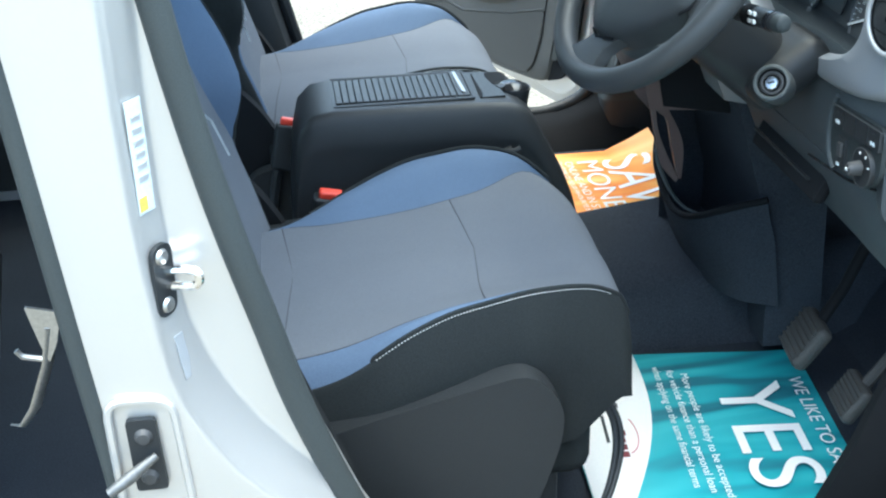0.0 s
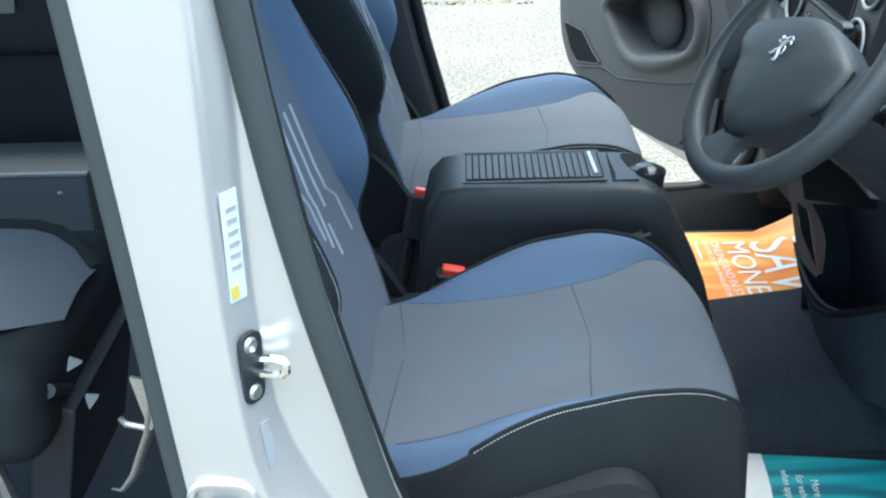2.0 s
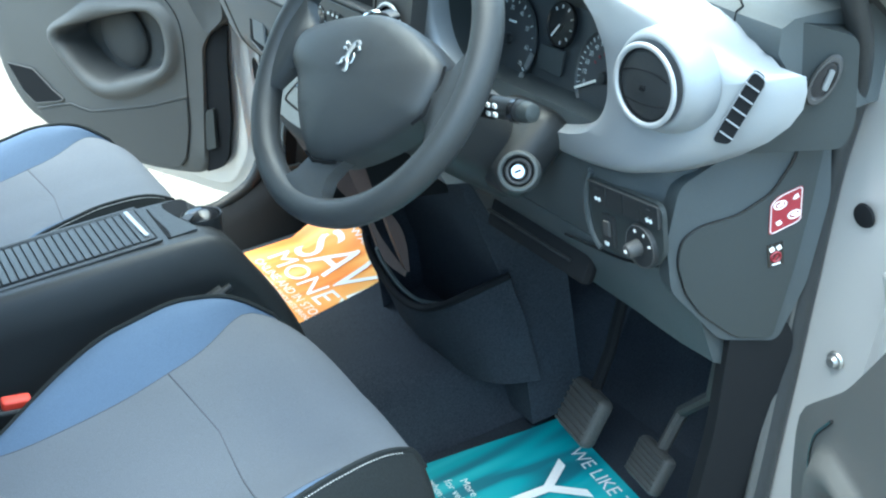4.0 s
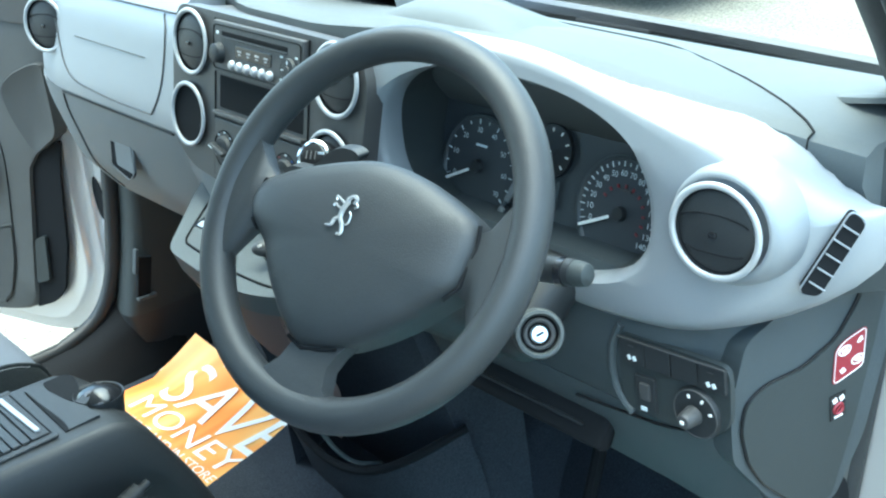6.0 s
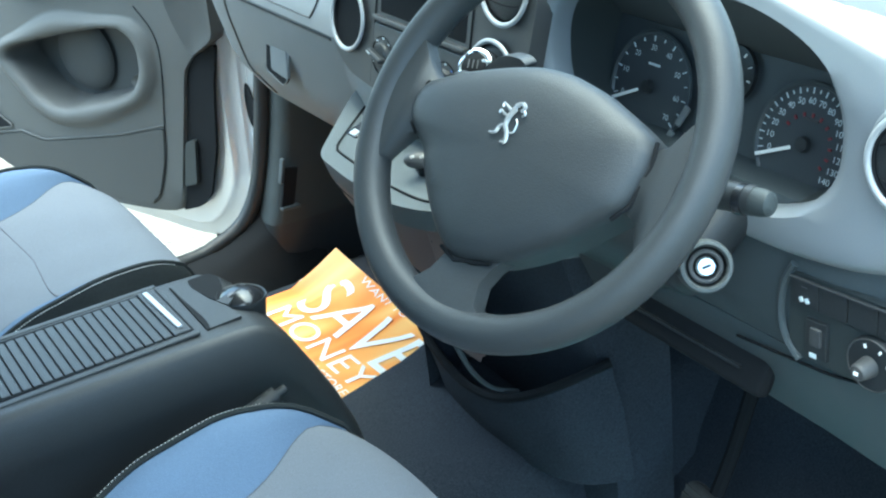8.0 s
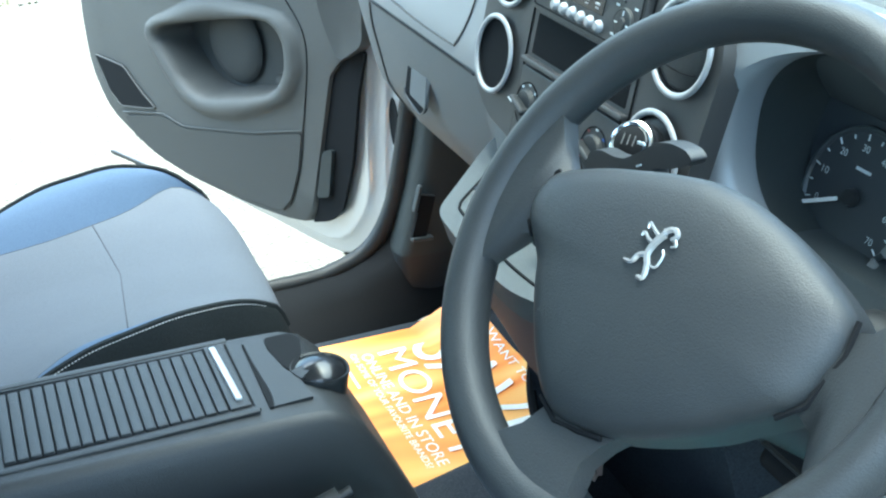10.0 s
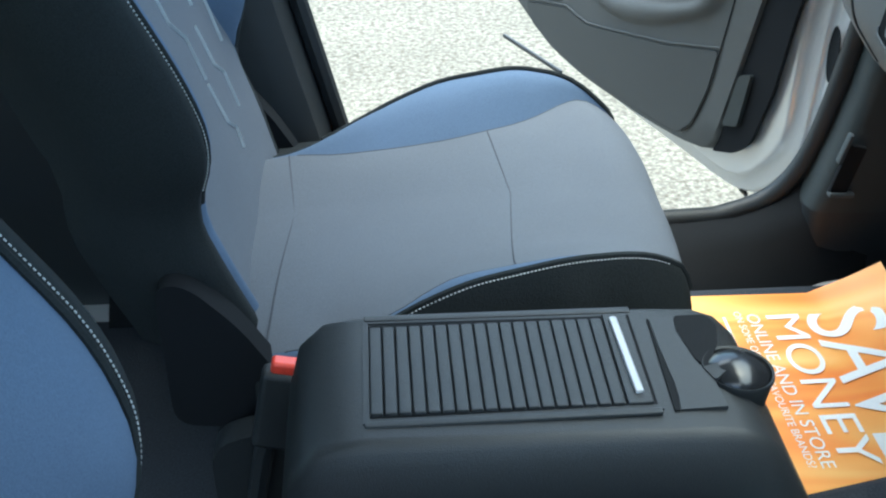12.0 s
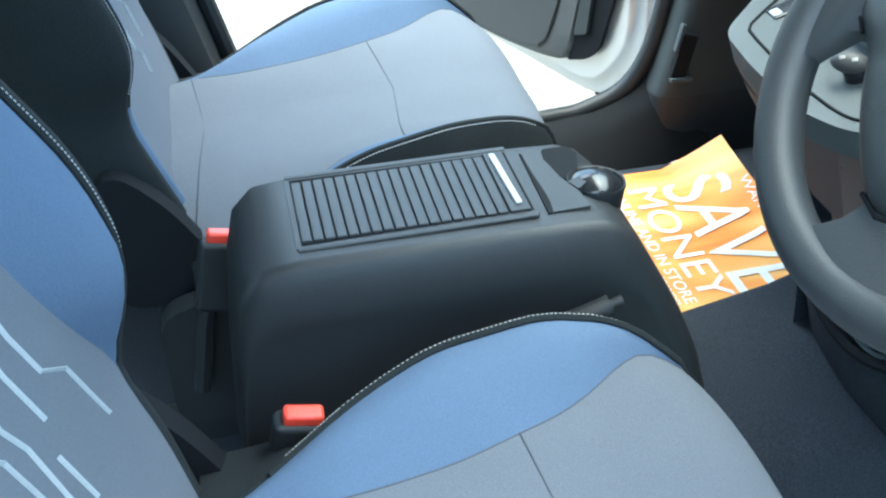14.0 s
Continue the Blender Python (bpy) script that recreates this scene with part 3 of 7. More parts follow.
def build_ends():
    w = thing("wall_front", (1.1, 0, 0.5), "front bulkhead and scuttle below the windscreen", "bulkhead", kind="structure")
    part("scuttle", loft([[(x, y, z) for x, z in ((0.955, 1.165), (1.06, 1.115), (1.30, 0.98), (1.70, 0.80), (1.80, 0.5), (1.06, 0.5), (1.04, 1.08))] for y in (-0.74, -0.4, 0, 0.4, 0.74)], ring=True, caps=True), "car_dark", w)
    part("windscreen_seal", tube([(0.96, y, 1.185 + 0.012 * math.cos(y * 2)) for y in np.linspace(-0.74, 0.74, 12)], 0.013, 8), "gloss_black", w, "black windscreen edge")
    back = thing("wall_rear", (-2.3, 0, 0.5), "dark closed rear end of the van", "van rear", kind="structure")
    part("tailgate_trim", rbox((0.06, 1.55, 0.75), at(-2.28, 0, 0.75), 0.02), "black", back)
    g = thing("window_1", (0.7, 0, 1.4), "clear curved windscreen", "windscreen", kind="structure")
    glass = part("pane", loft([[(0.985 - 0.10 * (y / 0.74) ** 2, y, 1.19), (0.70 - 0.07 * (y / 0.74) ** 2, y * 0.97, 1.48), (0.42 - 0.03 * (y / 0.74) ** 2, y * 0.94, 1.76)] for y in np.linspace(-0.74, 0.74, 12)]), "glass", g)
    glass.visible_shadow = False


floor = build_floor()
build_roof()
near_side = build_near_side()
far_side = build_far_side()
build_ends()
build_rear_windows()


# ---------------------------------------------------------------- seats
CX = [-0.16, -0.09, -0.04, 0.0, 0.04, 0.10, 0.20, 0.27, 0.30, 0.325]
SEAM_W = {1: [0.120, 0.135, 0.172, 0.200, 0.218, 0.236, 0.238, 0.228, 0.216, 0.202], -1: [0.236, 0.242, 0.250, 0.260, 0.258, 0.248, 0.227, 0.203, 0.190, 0.176]}
SEAM_Z = {1: [-0.020, -0.018, -0.012, -0.002, 0.012, 0.030, 0.045, 0.036, 0.020, 0.000], -1: [-0.068, -0.056, -0.040, -0.012, 0.016, 0.038, 0.046, 0.034, 0.020, 0.004]}
IN_W = {1: [0.117, 0.131, 0.116, 0.115, 0.118, 0.126, 0.158, 0.204, 0.210, 0.198], -1: [0.212, 0.214, 0.218, 0.222, 0.224, 0.218, 0.208, 0.192, 0.184, 0.172]}
IN_Z = {1: [-0.020, -0.015, -0.010, -0.006, -0.004, 0.000, 0.006, 0.014, 0.010, -0.002], -1: [-0.034, -0.026, -0.016, -0.002, 0.016, 0.030, 0.040, 0.028, 0.014, 0.000]}
MID_Z = [-0.030, -0.025, -0.020, -0.016, -0.014, -0.010, -0.004, 0.000, -0.002, -0.008]
BZ = [-0.06, 0.03, 0.10, 0.17, 0.25, 0.35, 0.45, 0.53, 0.58, 0.62]
B_SEAM_W = [0.180, 0.205, 0.198, 0.236, 0.248, 0.236, 0.206, 0.170, 0.140, 0.100]
B_FWD = [-0.010, -0.010, -0.016, 0.034, 0.036, 0.014, 0.002, -0.005, -0.02, -0.06]
B_IN_W = [0.186, 0.206, 0.200, 0.154, 0.120, 0.106, 0.096, 0.086, 0.078, 0.07]


def cushion_row(x, sg, tab=0.0):
    """Half a cross-section of the cushion at x, on side sg: centre to seam, seam to bolster edge, edge down the side."""
    drop = 0.0
    xx = x
    if x > 0.325:
        t = (x - 0.325) / 0.10
        xx = 0.325 + 0.020 * math.sin(min(t, 1.0) * 2.3)
        drop = 0.15 * t ** 1.35
        x = 0.325
    s, sz = soft(x, CX, SEAM_W[sg]), soft(x, CX, SEAM_Z[sg])
    i, iz, mz = min(soft(x, CX, IN_W[sg]), s - 0.003), soft(x, CX, IN_Z[sg]), soft(x, CX, MID_Z)
    if sg < 0:
        f = tab * min(1.0, max(0.0, (0.09 - x) / 0.05))
        i, iz = i + (s - 0.003 - i) * f, iz + (sz - iz) * f
    if sg > 0:
        centre = [(i * k / 8, mz + (iz - mz) * (k / 8) ** 2 + 0.004 * math.sin(math.pi * k / 8)) for k in range(9)]
    else:
        centre = [(i * k / 8, mz + (iz - mz) * max(0.0, (k / 8 - 0.45) / 0.55) ** 1.4 + 0.003 * math.sin(math.pi * k / 8)) for k in range(9)]
    bulge = 0.016 * min(1.0, (s - i) / 0.08)
    bolster = [(i + (s - i) * k / 6, iz + (sz - iz) * k / 6 + bulge * math.sin(math.pi * (k / 6) ** 1.2)) for k in range(7)]
    low, w = -0.20, max(s, 0.25 - 0.9 * max(0.0, x - 0.20))
    out = [(s, sz), (s + 0.004, sz + 0.001), (s + 0.009, sz - 0.006), (max(s + 0.020, 0.6 * w + 0.105), sz - 0.045), (max(s + 0.026, 0.5 * w + 0.135), sz - 0.09), (0.5 * w + 0.135, low + 0.03), (0.5 * w + 0.12, low)]
    return xx, drop, centre, bolster, out


def stitches(points, r, step, parent, side):
    """A row of short raised threads along a line."""
    line = smooth_line(points, 240)
    bm = bmesh.new()
    run, last = 0.0, line[0]
    for a, b in zip(line, line[1:]):
        run += (b - a).length
        if run >= step:
            run = 0.0
            d = (b - a).normalized()
            q = Matrix.Translation(a) @ d.to_track_quat("X", "Z").to_matrix().to_4x4() @ Matrix.Diagonal((step * 0.62, r, r, 1))
            bmesh.ops.create_cube(bm, size=1, matrix=q)
    return part("stitching", bm, "stitch", parent, "pale decorative stitching")


def build_seat(name, cy, z0, label, group, prints, tab=0.0, narrow=0.0):
    seat = thing(name, (0.1, cy, 0.42), label, "car seat", group)
    P = lambda x, v, z: (x, cy + v, z0 + z)
    # the front edge bows back towards the corners and rolls over
    bow = lambda x, v: x - (0.040 * (v / 0.25) ** 3.4 if v > 0 else 0.014 * (-v / 0.18) ** 2.4) * min(1.0, max(0.0, (x - 0.14) / 0.185)) ** 1.6
    roll = lambda x, v, z: z - (0.010 if v > -0.12 else 0.010 - 0.06 * min(0.08, -v - 0.12)) * min(1.0, max(0.0, (x - 0.285) / 0.040)) ** 2.2
    C = lambda x, v, z: (0.013 * min(1.0, max(0.0, (x - 0.16) / 0.16)) + bow(x, max(-0.25, min(v, 0.28))), cy + v, z0 + roll(x, v, z))
    xs = [-0.165, -0.150, -0.135, -0.125] + list(np.linspace(-0.115, 0.325, 30)) + list(np.linspace(0.34, 0.425, 7))
    rows = {sg: [cushion_row(x, sg, tab) for x in xs] for sg in (1, -1)}
    centre_rows, bols, sides = [], {1: [], -1: []}, {1: [], -1: []}
    for near, far in zip(rows[-1], rows[1]):
        x, drop = far[:2]
        centre_rows.append([C(x, -v, z - drop) for v, z in reversed(near[2][1:])] + [C(x, v, z - drop) for v, z in far[2]])
        for sg, (_, _, _, b, o) in ((1, far), (-1, near)):
            if x < -0.116:
                continue
            bols[sg].append([C(x, sg * v, z - drop) for v, z in b])
            floor_z = -0.2 + 0.085 * min(1.0, max(0.0, (x - 0.20) / 0.13)) ** 1.5
            sides[sg].append([C(x, sg * v, max(z - drop, floor_z)) for v, z in o])
    part("cushion_centre", loft(centre_rows), "cloth", seat, "grey woven cushion centre", 60)
    for sg in (1, -1):
        part("cushion_bolster", loft(bols[sg]), "blue", seat, "blue cloth cushion bolster", 60)
        part("cushion_side", loft(sides[sg]), "black_cloth", seat, "black cloth cushion side", 60)
        edge = [Vector(r[0]) + Vector((0, 0, 0.002)) for r in sides[sg][(8 if sg < 0 else 4):32]]
        if sg < 0:
            edge.insert(0, edge[0] + Vector((-0.009, 0.004, -0.022)))
        part("piping", tube(edge, 0.0035, 6), "black_cloth", seat)
        stitches([p + Vector((0, sg * 0.0062, -0.0002)) for p in edge[1:-3]], 0.0008, 0.0034, seat, sg)
        seam = [Vector(r[0]) + Vector((0, 0, -0.0005)) for r in bols[sg][2:30]]
        part("seam", tube(seam, 0.0012, 5), "seam", seat)
    # cross seams of the cushion
    for x in (0.155, -0.095):
        line = [Vector(C(x + 0.012 * (1 - abs(v) / 0.13), v, z + 0.0002)) for v, z in [(-v, z) for v, z in reversed(cushion_row(x, -1, tab)[2][1:])] + cushion_row(x, 1)[2]]
        part("seam", tube(line, 0.0009, 5), "seam", seat)
    # front under-edge and base
    part("cushion_base", rbox((0.46, 0.44, 0.10), at(0.06, cy, z0 - 0.20), 0.03, 3), "black_cloth", seat)
    for sg in (1, -1):
        part("side_cover", prism(rounded([(-0.16, -0.112), (-0.049, -0.083), (0.066, -0.053), (0.133, -0.037), (0.180, -0.026), (0.210, -0.045), (0.230, -0.084), (0.226, -0.130), (0.208, -0.190), (0.188, -0.240), (0.15, -0.268), (-0.16, -0.268)], 0.03), 0.032, basis((0, cy + (0.277 if sg > 0 else -0.262), z0), (1, 0, 0), (0, 0, 1)), 0.012, 4), "black", seat, "black plastic seat side cover")
    for sg in (1, -1):
        part("runner", rbox((0.56, 0.035, 0.05), at(0.05, cy + sg * 0.19, 0.445), 0.006), "black", seat)
        for x in (-0.12, 0.22):
            part("leg", rbox((0.05, 0.03, 0.14), at(x, cy + sg * 0.19, 0.52), 0.006), "black", seat)
    # backrest
    zb = list(np.linspace(-0.06, 0.62, 38))
    crow, brow, srow = [], {1: [], -1: []}, {1: [], -1: []}
    for w in zb:
        xc = -0.112 - 0.30 * (w + 0.02) - (0.09 * max(0, w - 0.54) / 0.08 if w > 0.54 else 0)
        s, f = soft(w, BZ, B_SEAM_W, 0.03) - 0.012, soft(w, BZ, B_FWD, 0.03)
        half, across = {}, {1: s, -1: s - narrow * min(1.0, max(0.0, (w - 0.08) / 0.14))}
        for sg in (1, -1):
            s = across[sg]
            i = min(soft(w, BZ, B_IN_W, 0.03), s - 0.003) if sg > 0 else s - 0.022
            edge = -0.0064 if sg > 0 else f - 0.004
            cen = [(i * k / 8, -0.016 + (edge + 0.016) * (k / 8 if sg > 0 else max(0, k / 8 - 0.4) / 0.6) ** 2) for k in range(9)]
            half[sg] = (cen, [(i + (s - i) * k / 6, edge + (f - edge) * k / 6 + 0.022 * min(1, (s - i) / 0.08) * math.sin(math.pi * (k / 6) ** 1.1)) for k in range(7)])
        rim = lambda s: [(s, f), (s + 0.012, f + 0.003), (s + 0.024, f + 0.001), (s + 0.034, f - 0.014), (s + 0.038, f - 0.05), (s + 0.032, f - 0.09), (s + 0.012, f - 0.125), (s - 0.03, -0.135)]
        crow.append([P(xc + d, -v, w) for v, d in reversed(half[-1][0][1:])] + [P(xc + d, v, w) for v, d in half[1][0]])
        for sg in (1, -1):
            brow[sg].append([P(xc + d, sg * v, w) for v, d in half[sg][1]])
            srow[sg].append([P(xc + d, sg * v, w) for v, d in rim(across[sg])])
    part("backrest_centre", loft(crow), "cloth", seat, "grey woven backrest centre", 60)
    for sg in (1, -1):
        part("backrest_bolster", loft(brow[sg]), "blue", seat, "blue cloth backrest bolster", 60)
        part("backrest_side", loft(srow[sg]), "black_cloth", seat, "black cloth backrest side", 60)
        edge = [Vector(r[0]) + Vector((0.002, 0, 0)) for r in srow[sg][9:36]]
        part("piping", tube(edge, 0.0035, 6), "black_cloth", seat)
        stitches([p + Vector((0.0015, sg * 0.008, 0)) for p in edge[1:-1]], 0.0008, 0.0034, seat, sg)
    part("backrest_rear", loft([[srow[-1][k][-1], srow[1][k][-1]] for k in range(len(zb))]), "black_cloth", seat, "black backrest rear panel")
    # printed wandering lines on the backrest centre
    for pts in prints:
        line = []
        for (v1, w1), (v2, w2) in zip(pts, pts[1:]):
            for k in range(6):
                v, w = v1 + (v2 - v1) * k / 5, w1 + (w2 - w1) * k / 5
                i = min(soft(w, BZ, B_IN_W, 0.03), soft(w, BZ, B_SEAM_W, 0.03) - 0.015)
                xc = -0.112 - 0.30 * (w + 0.02)
                line.append(Vector(P(xc - 0.016 + (0.0096 * min(1.0, v / i) ** 2 if v > 0 else 0.0) + 0.0010, v, w)))
        part("printed_line", tube(line, 0.0025, 5, flat=0.3), "print", seat, "pale printed line on the cloth")
    # reclining hinge cover
    for sg in (1, -1):
        part("hinge_cover", prism(rounded([(-0.20, -0.12), (-0.09, -0.13), (-0.085, -0.07), (-0.125, 0.0), (-0.17, 0.05), (-0.20, 0.05)], 0.025), 0.03, basis((0, cy + sg * 0.235 + (0.015 if sg > 0 else 0.015), z0), (1, 0, 0), (0, 0, 1)), 0.008), "void", seat, "black hinge cover")
    return seat


DRIVER_PRINT = [((0.070, 0.31), (0.076, 0.225), (0.086, 0.187), (0.117, 0.163), (0.135, 0.103)), ((0.036, 0.31), (0.043, 0.219), (0.053, 0.173)), ((0.037, 0.154), (0.047, 0.105)), ((0.0, 0.33), (0.0, 0.213), (0.012, 0.186), (0.016, 0.129)), ((-0.045, 0.30), (-0.045, 0.235), (-0.020, 0.205), (-0.008, 0.150))]
PASSENGER_PRINT = [((0.002, 0.33), (-0.007, 0.255), (0.001, 0.212), (0.035, 0.182), (0.040, 0.130)), ((0.094, 0.31), (0.097, 0.24), (0.099, 0.195)), ((0.112, 0.30), (0.120, 0.227), (0.132, 0.202), (0.146, 0.185), (0.152, 0.130)), ((0.082, 0.177), (0.093, 0.125), (0.115, 0.106), (0.114, 0.062)), ((0.039, 0.125), (0.050, 0.073), (0.071, 0.055), (0.064, 0.032))]
driver_seat = build_seat("driver_seat", -0.40, 0.80, "grey and blue cloth driver seat with black sides", "front seats", DRIVER_PRINT)
passenger_seat = build_seat("passenger_seat", 0.44, 0.80, "grey and blue cloth passenger seat with black sides", "front seats", PASSENGER_PRINT, 0.72, 0.020)


# ---------------------------------------------------------------- centre console between the seats
def build_console():
    c = thing("centre_console", (0.1, 0, 0.42), "black plastic centre console with a roller lid", "console")
    prof = [(-0.09, 0.46), (-0.080, 0.72), (-0.068, 0.82), (-0.057, 0.862), (-0.035, 0.884), (0.0, 0.889), (0.10, 0.888), (0.20, 0.887), (0.245, 0.886), (0.280, 0.884), (0.300, 0.876), (0.318, 0.858), (0.346, 0.805), (0.366, 0.764), (0.385, 0.715), (0.402, 0.65), (0.415, 0.56), (0.42, 0.46)]
    rows = []
    for x, z in prof:
        h = z - 0.46
        rows.append([(x, s, z - d) for s, d in ((-0.106, min(h, 0.30)), (-0.0985, min(h, 0.12)), (-0.0965, min(h, 0.085)), (-0.0985, min(h, 0.062)), (-0.0990, min(h, 0.048)), (-0.096, min(h, 0.030)), (-0.093, min(h, 0.018)), (-0.089, min(h, 0.008)), (-0.084, min(h, 0.0025)), (-0.078, 0.0), (0.070, 0.0), (0.076, min(h, 0.0025)), (0.080, min(h, 0.008)), (0.083, min(h, 0.018)), (0.086, min(h, 0.030)), (0.0885, min(h, 0.048)), (0.0885, min(h, 0.062)), (0.0870, min(h, 0.085)), (0.0900, min(h, 0.12)), (0.104, min(h, 0.30)))])
    bm = loft(rows)
    part("body", bm, "black", c, "black moulded console body", 50)
    # roller lid
    part("lid_frame", prism([(-0.002, -0.064), (0.226, -0.062), (0.226, 0.066), (-0.002, 0.069)], 0.0035, at(0, 0, 0.8865), 0.0012, hole=[(0.003, -0.059), (0.2225, -0.0565), (0.2225, 0.0595), (0.003, 0.0625)]), "black", c, "thin raised lid frame")
    lid = part("roller_lid", rbox((0.220, 0.118, 0.003), at(0.113, 0.002, 0.8885), 0.001), "void", c, "ribbed black roller lid")
    slat = None
    for k in range(18):
        x = 0.0085 + k * 0.01085
        bm = rbox((0.0097, 0.1100, 0.0042), at(x, -0.001, 0.8906), 0.0016, 2)
        part("slat", bm, "black", lid)
    part("lid_handle", rbox((0.0070, 0.098, 0.0045), at(0.2085, 0.003, 0.8935, 0, 0, 2), 0.0018, 3), "silver", lid, "silver lid handle bar")
    part("handle_seat", rbox((0.020, 0.116, 0.004), at(0.2095, 0.002, 0.8905), 0.0015), "black", lid)
    # card slot ridge and tray in front of the lid
    # Slot and tray lie flat; near-black paints in the shade of their hollows.
    part("card_slot", prism([(0.2375, 0.056), (0.2345, -0.062), (0.2385, -0.062), (0.2408, -0.046), (0.2412, -0.030), (0.2402, -0.010), (0.2390, 0.020), (0.2388, 0.056)], 0.0016, at(0, 0, 0.8862), 0), "void", c, "flat black crescent painting the shade of a card slot")
    part("card_flap", prism([(0.2390, -0.0615), (0.2412, -0.046), (0.2416, -0.030), (0.2406, -0.010), (0.2393, 0.020), (0.2392, 0.056), (0.2600, 0.058), (0.2580, 0.038), (0.2640, 0.000), (0.2740, -0.030), (0.2760, -0.060)], 0.0046, at(0, 0, 0.8834), 0.0008), "black", c, "smooth flap beside the card slot")
    part("tray", prism(rounded([(0.2608, 0.060), (0.2590, 0.038), (0.2652, 0.002), (0.2720, -0.012), (0.288, 0.018), (0.2945, 0.045), (0.288, 0.060)], 0.005), 0.0046, at(0, 0, 0.8826), 0.0008), "void", c, "flat black patch painting the shade of a recessed tray")
    part("far_rim", rbox((0.226, 0.0085, 0.0044), at(0.112, 0.0680, 0.8890, 0, 0, -0.6), 0.0018, 2), "black", c, "raised rim along the lid")
    part("near_rim", rbox((0.226, 0.0070, 0.0040), at(0.112, -0.0640, 0.8888, 0, 0, 0.4), 0.0018, 2), "black", c, "raised rim along the lid")
    # cup-shaped ashtray
    cup = part("ashtray", lathe([(0.0, -0.075), (0.025, -0.075), (0.027, -0.02), (0.0285, 0.0), (0.0295, 0.003), (0.0288, 0.006), (0.027, 0.005)], at(0.297, -0.012, 0.880, 0, 4, 0), 40), "black", c, "round black ashtray cup")
    part("lid", lathe([(0.0, 0.0145), (0.008, 0.0140), (0.015, 0.0122), (0.021, 0.0090), (0.0255, 0.0045), (0.0268, 0.0)], at(0.297, -0.012, 0.880, 0, 4, 0), 40), "gloss_black", cup, "domed black ashtray lid")
    part("tab", prism(rounded([(-0.026, -0.009), (-0.004, -0.003), (-0.004, 0.003), (-0.026, 0.009)], 0.003), 0.003, at(0.2955, -0.012, 0.8925, 0, -14, 20), 0.001), "black", cup)
    return c


def build_handbrake():
    h = thing("handbrake", (0.05, -0.118, 0.70), "black handbrake lever beside the console", "handbrake")
    a, b = Vector((-0.02, -0.125, 0.705)), Vector((0.278, -0.122, 0.815))
    line = [a.lerp(b, k / 8) for k in range(9)]
    part("grip", tube(line[3:], [0.010, 0.0125, 0.0135, 0.0135, 0.0125, 0.011], 12), "black", h, "black moulded grip")
    part("arm", tube(line[:4], 0.009, 10), "black", h)
    d = (b - a).normalized()
    part("release_button", tube([b - d * 0.004, b + d * 0.012], 0.0055, 10), "black", h, "push button at the lever's end")


def build_buckle(p, lean, label):
    b = thing("seat_belt_buckle", p, label, "belt buckle", "front belt buckles")
    x, y, z = p
    part("stalk", tube([(x - 0.05, y, z - 0.20), (x - 0.03, y, z - 0.10), (x - 0.008, y, z - 0.035)], 0.010, 8), "black", b)
    m = at(x, y, z, lean, 12, 0)
    part("housing", rbox((0.045, 0.026, 0.085), m @ at(0, 0, -0.045), 0.007, 3), "black", b, "black buckle housing")
    part("release_button", rbox((0.036, 0.0175, 0.014), m @ at(0.003, 0, 0.001), 0.004, 3), "red", b, "red release button")


build_console()
build_handbrake()
build_buckle((-0.022, -0.170, 0.787), 10, "red-buttoned belt buckle beside the driver seat")
build_buckle((-0.075, 0.129, 0.796), -6, "red-buttoned belt buckle beside the passenger seat")


# ---------------------------------------------------------------- dashboard
def panel_top(y):
    """Height of the driver panel's upper edge: an arch over the instruments that runs out low beside the outer vent."""
    return soft(y, [-0.74, -0.715, -0.68, -0.64, -0.60, -0.55, -0.48, -0.42, -0.36, -0.30, -0.20, -0.10], [1.165, 1.204, 1.226, 1.237, 1.244, 1.254, 1.270, 1.277, 1.278, 1.274, 1.252, 1.20], 0.03)


def face_x(z):
    """How far forward the passenger face of the dashboard lies at a height."""
    return soft(z, [0.84, 0.88, 0.95, 1.05, 1.10, 1.16, 1.22, 1.25, 1.28], [0.70, 0.635, 0.585, 0.560, 0.556, 0.570, 0.584, 0.600, 0.66], 0.012)


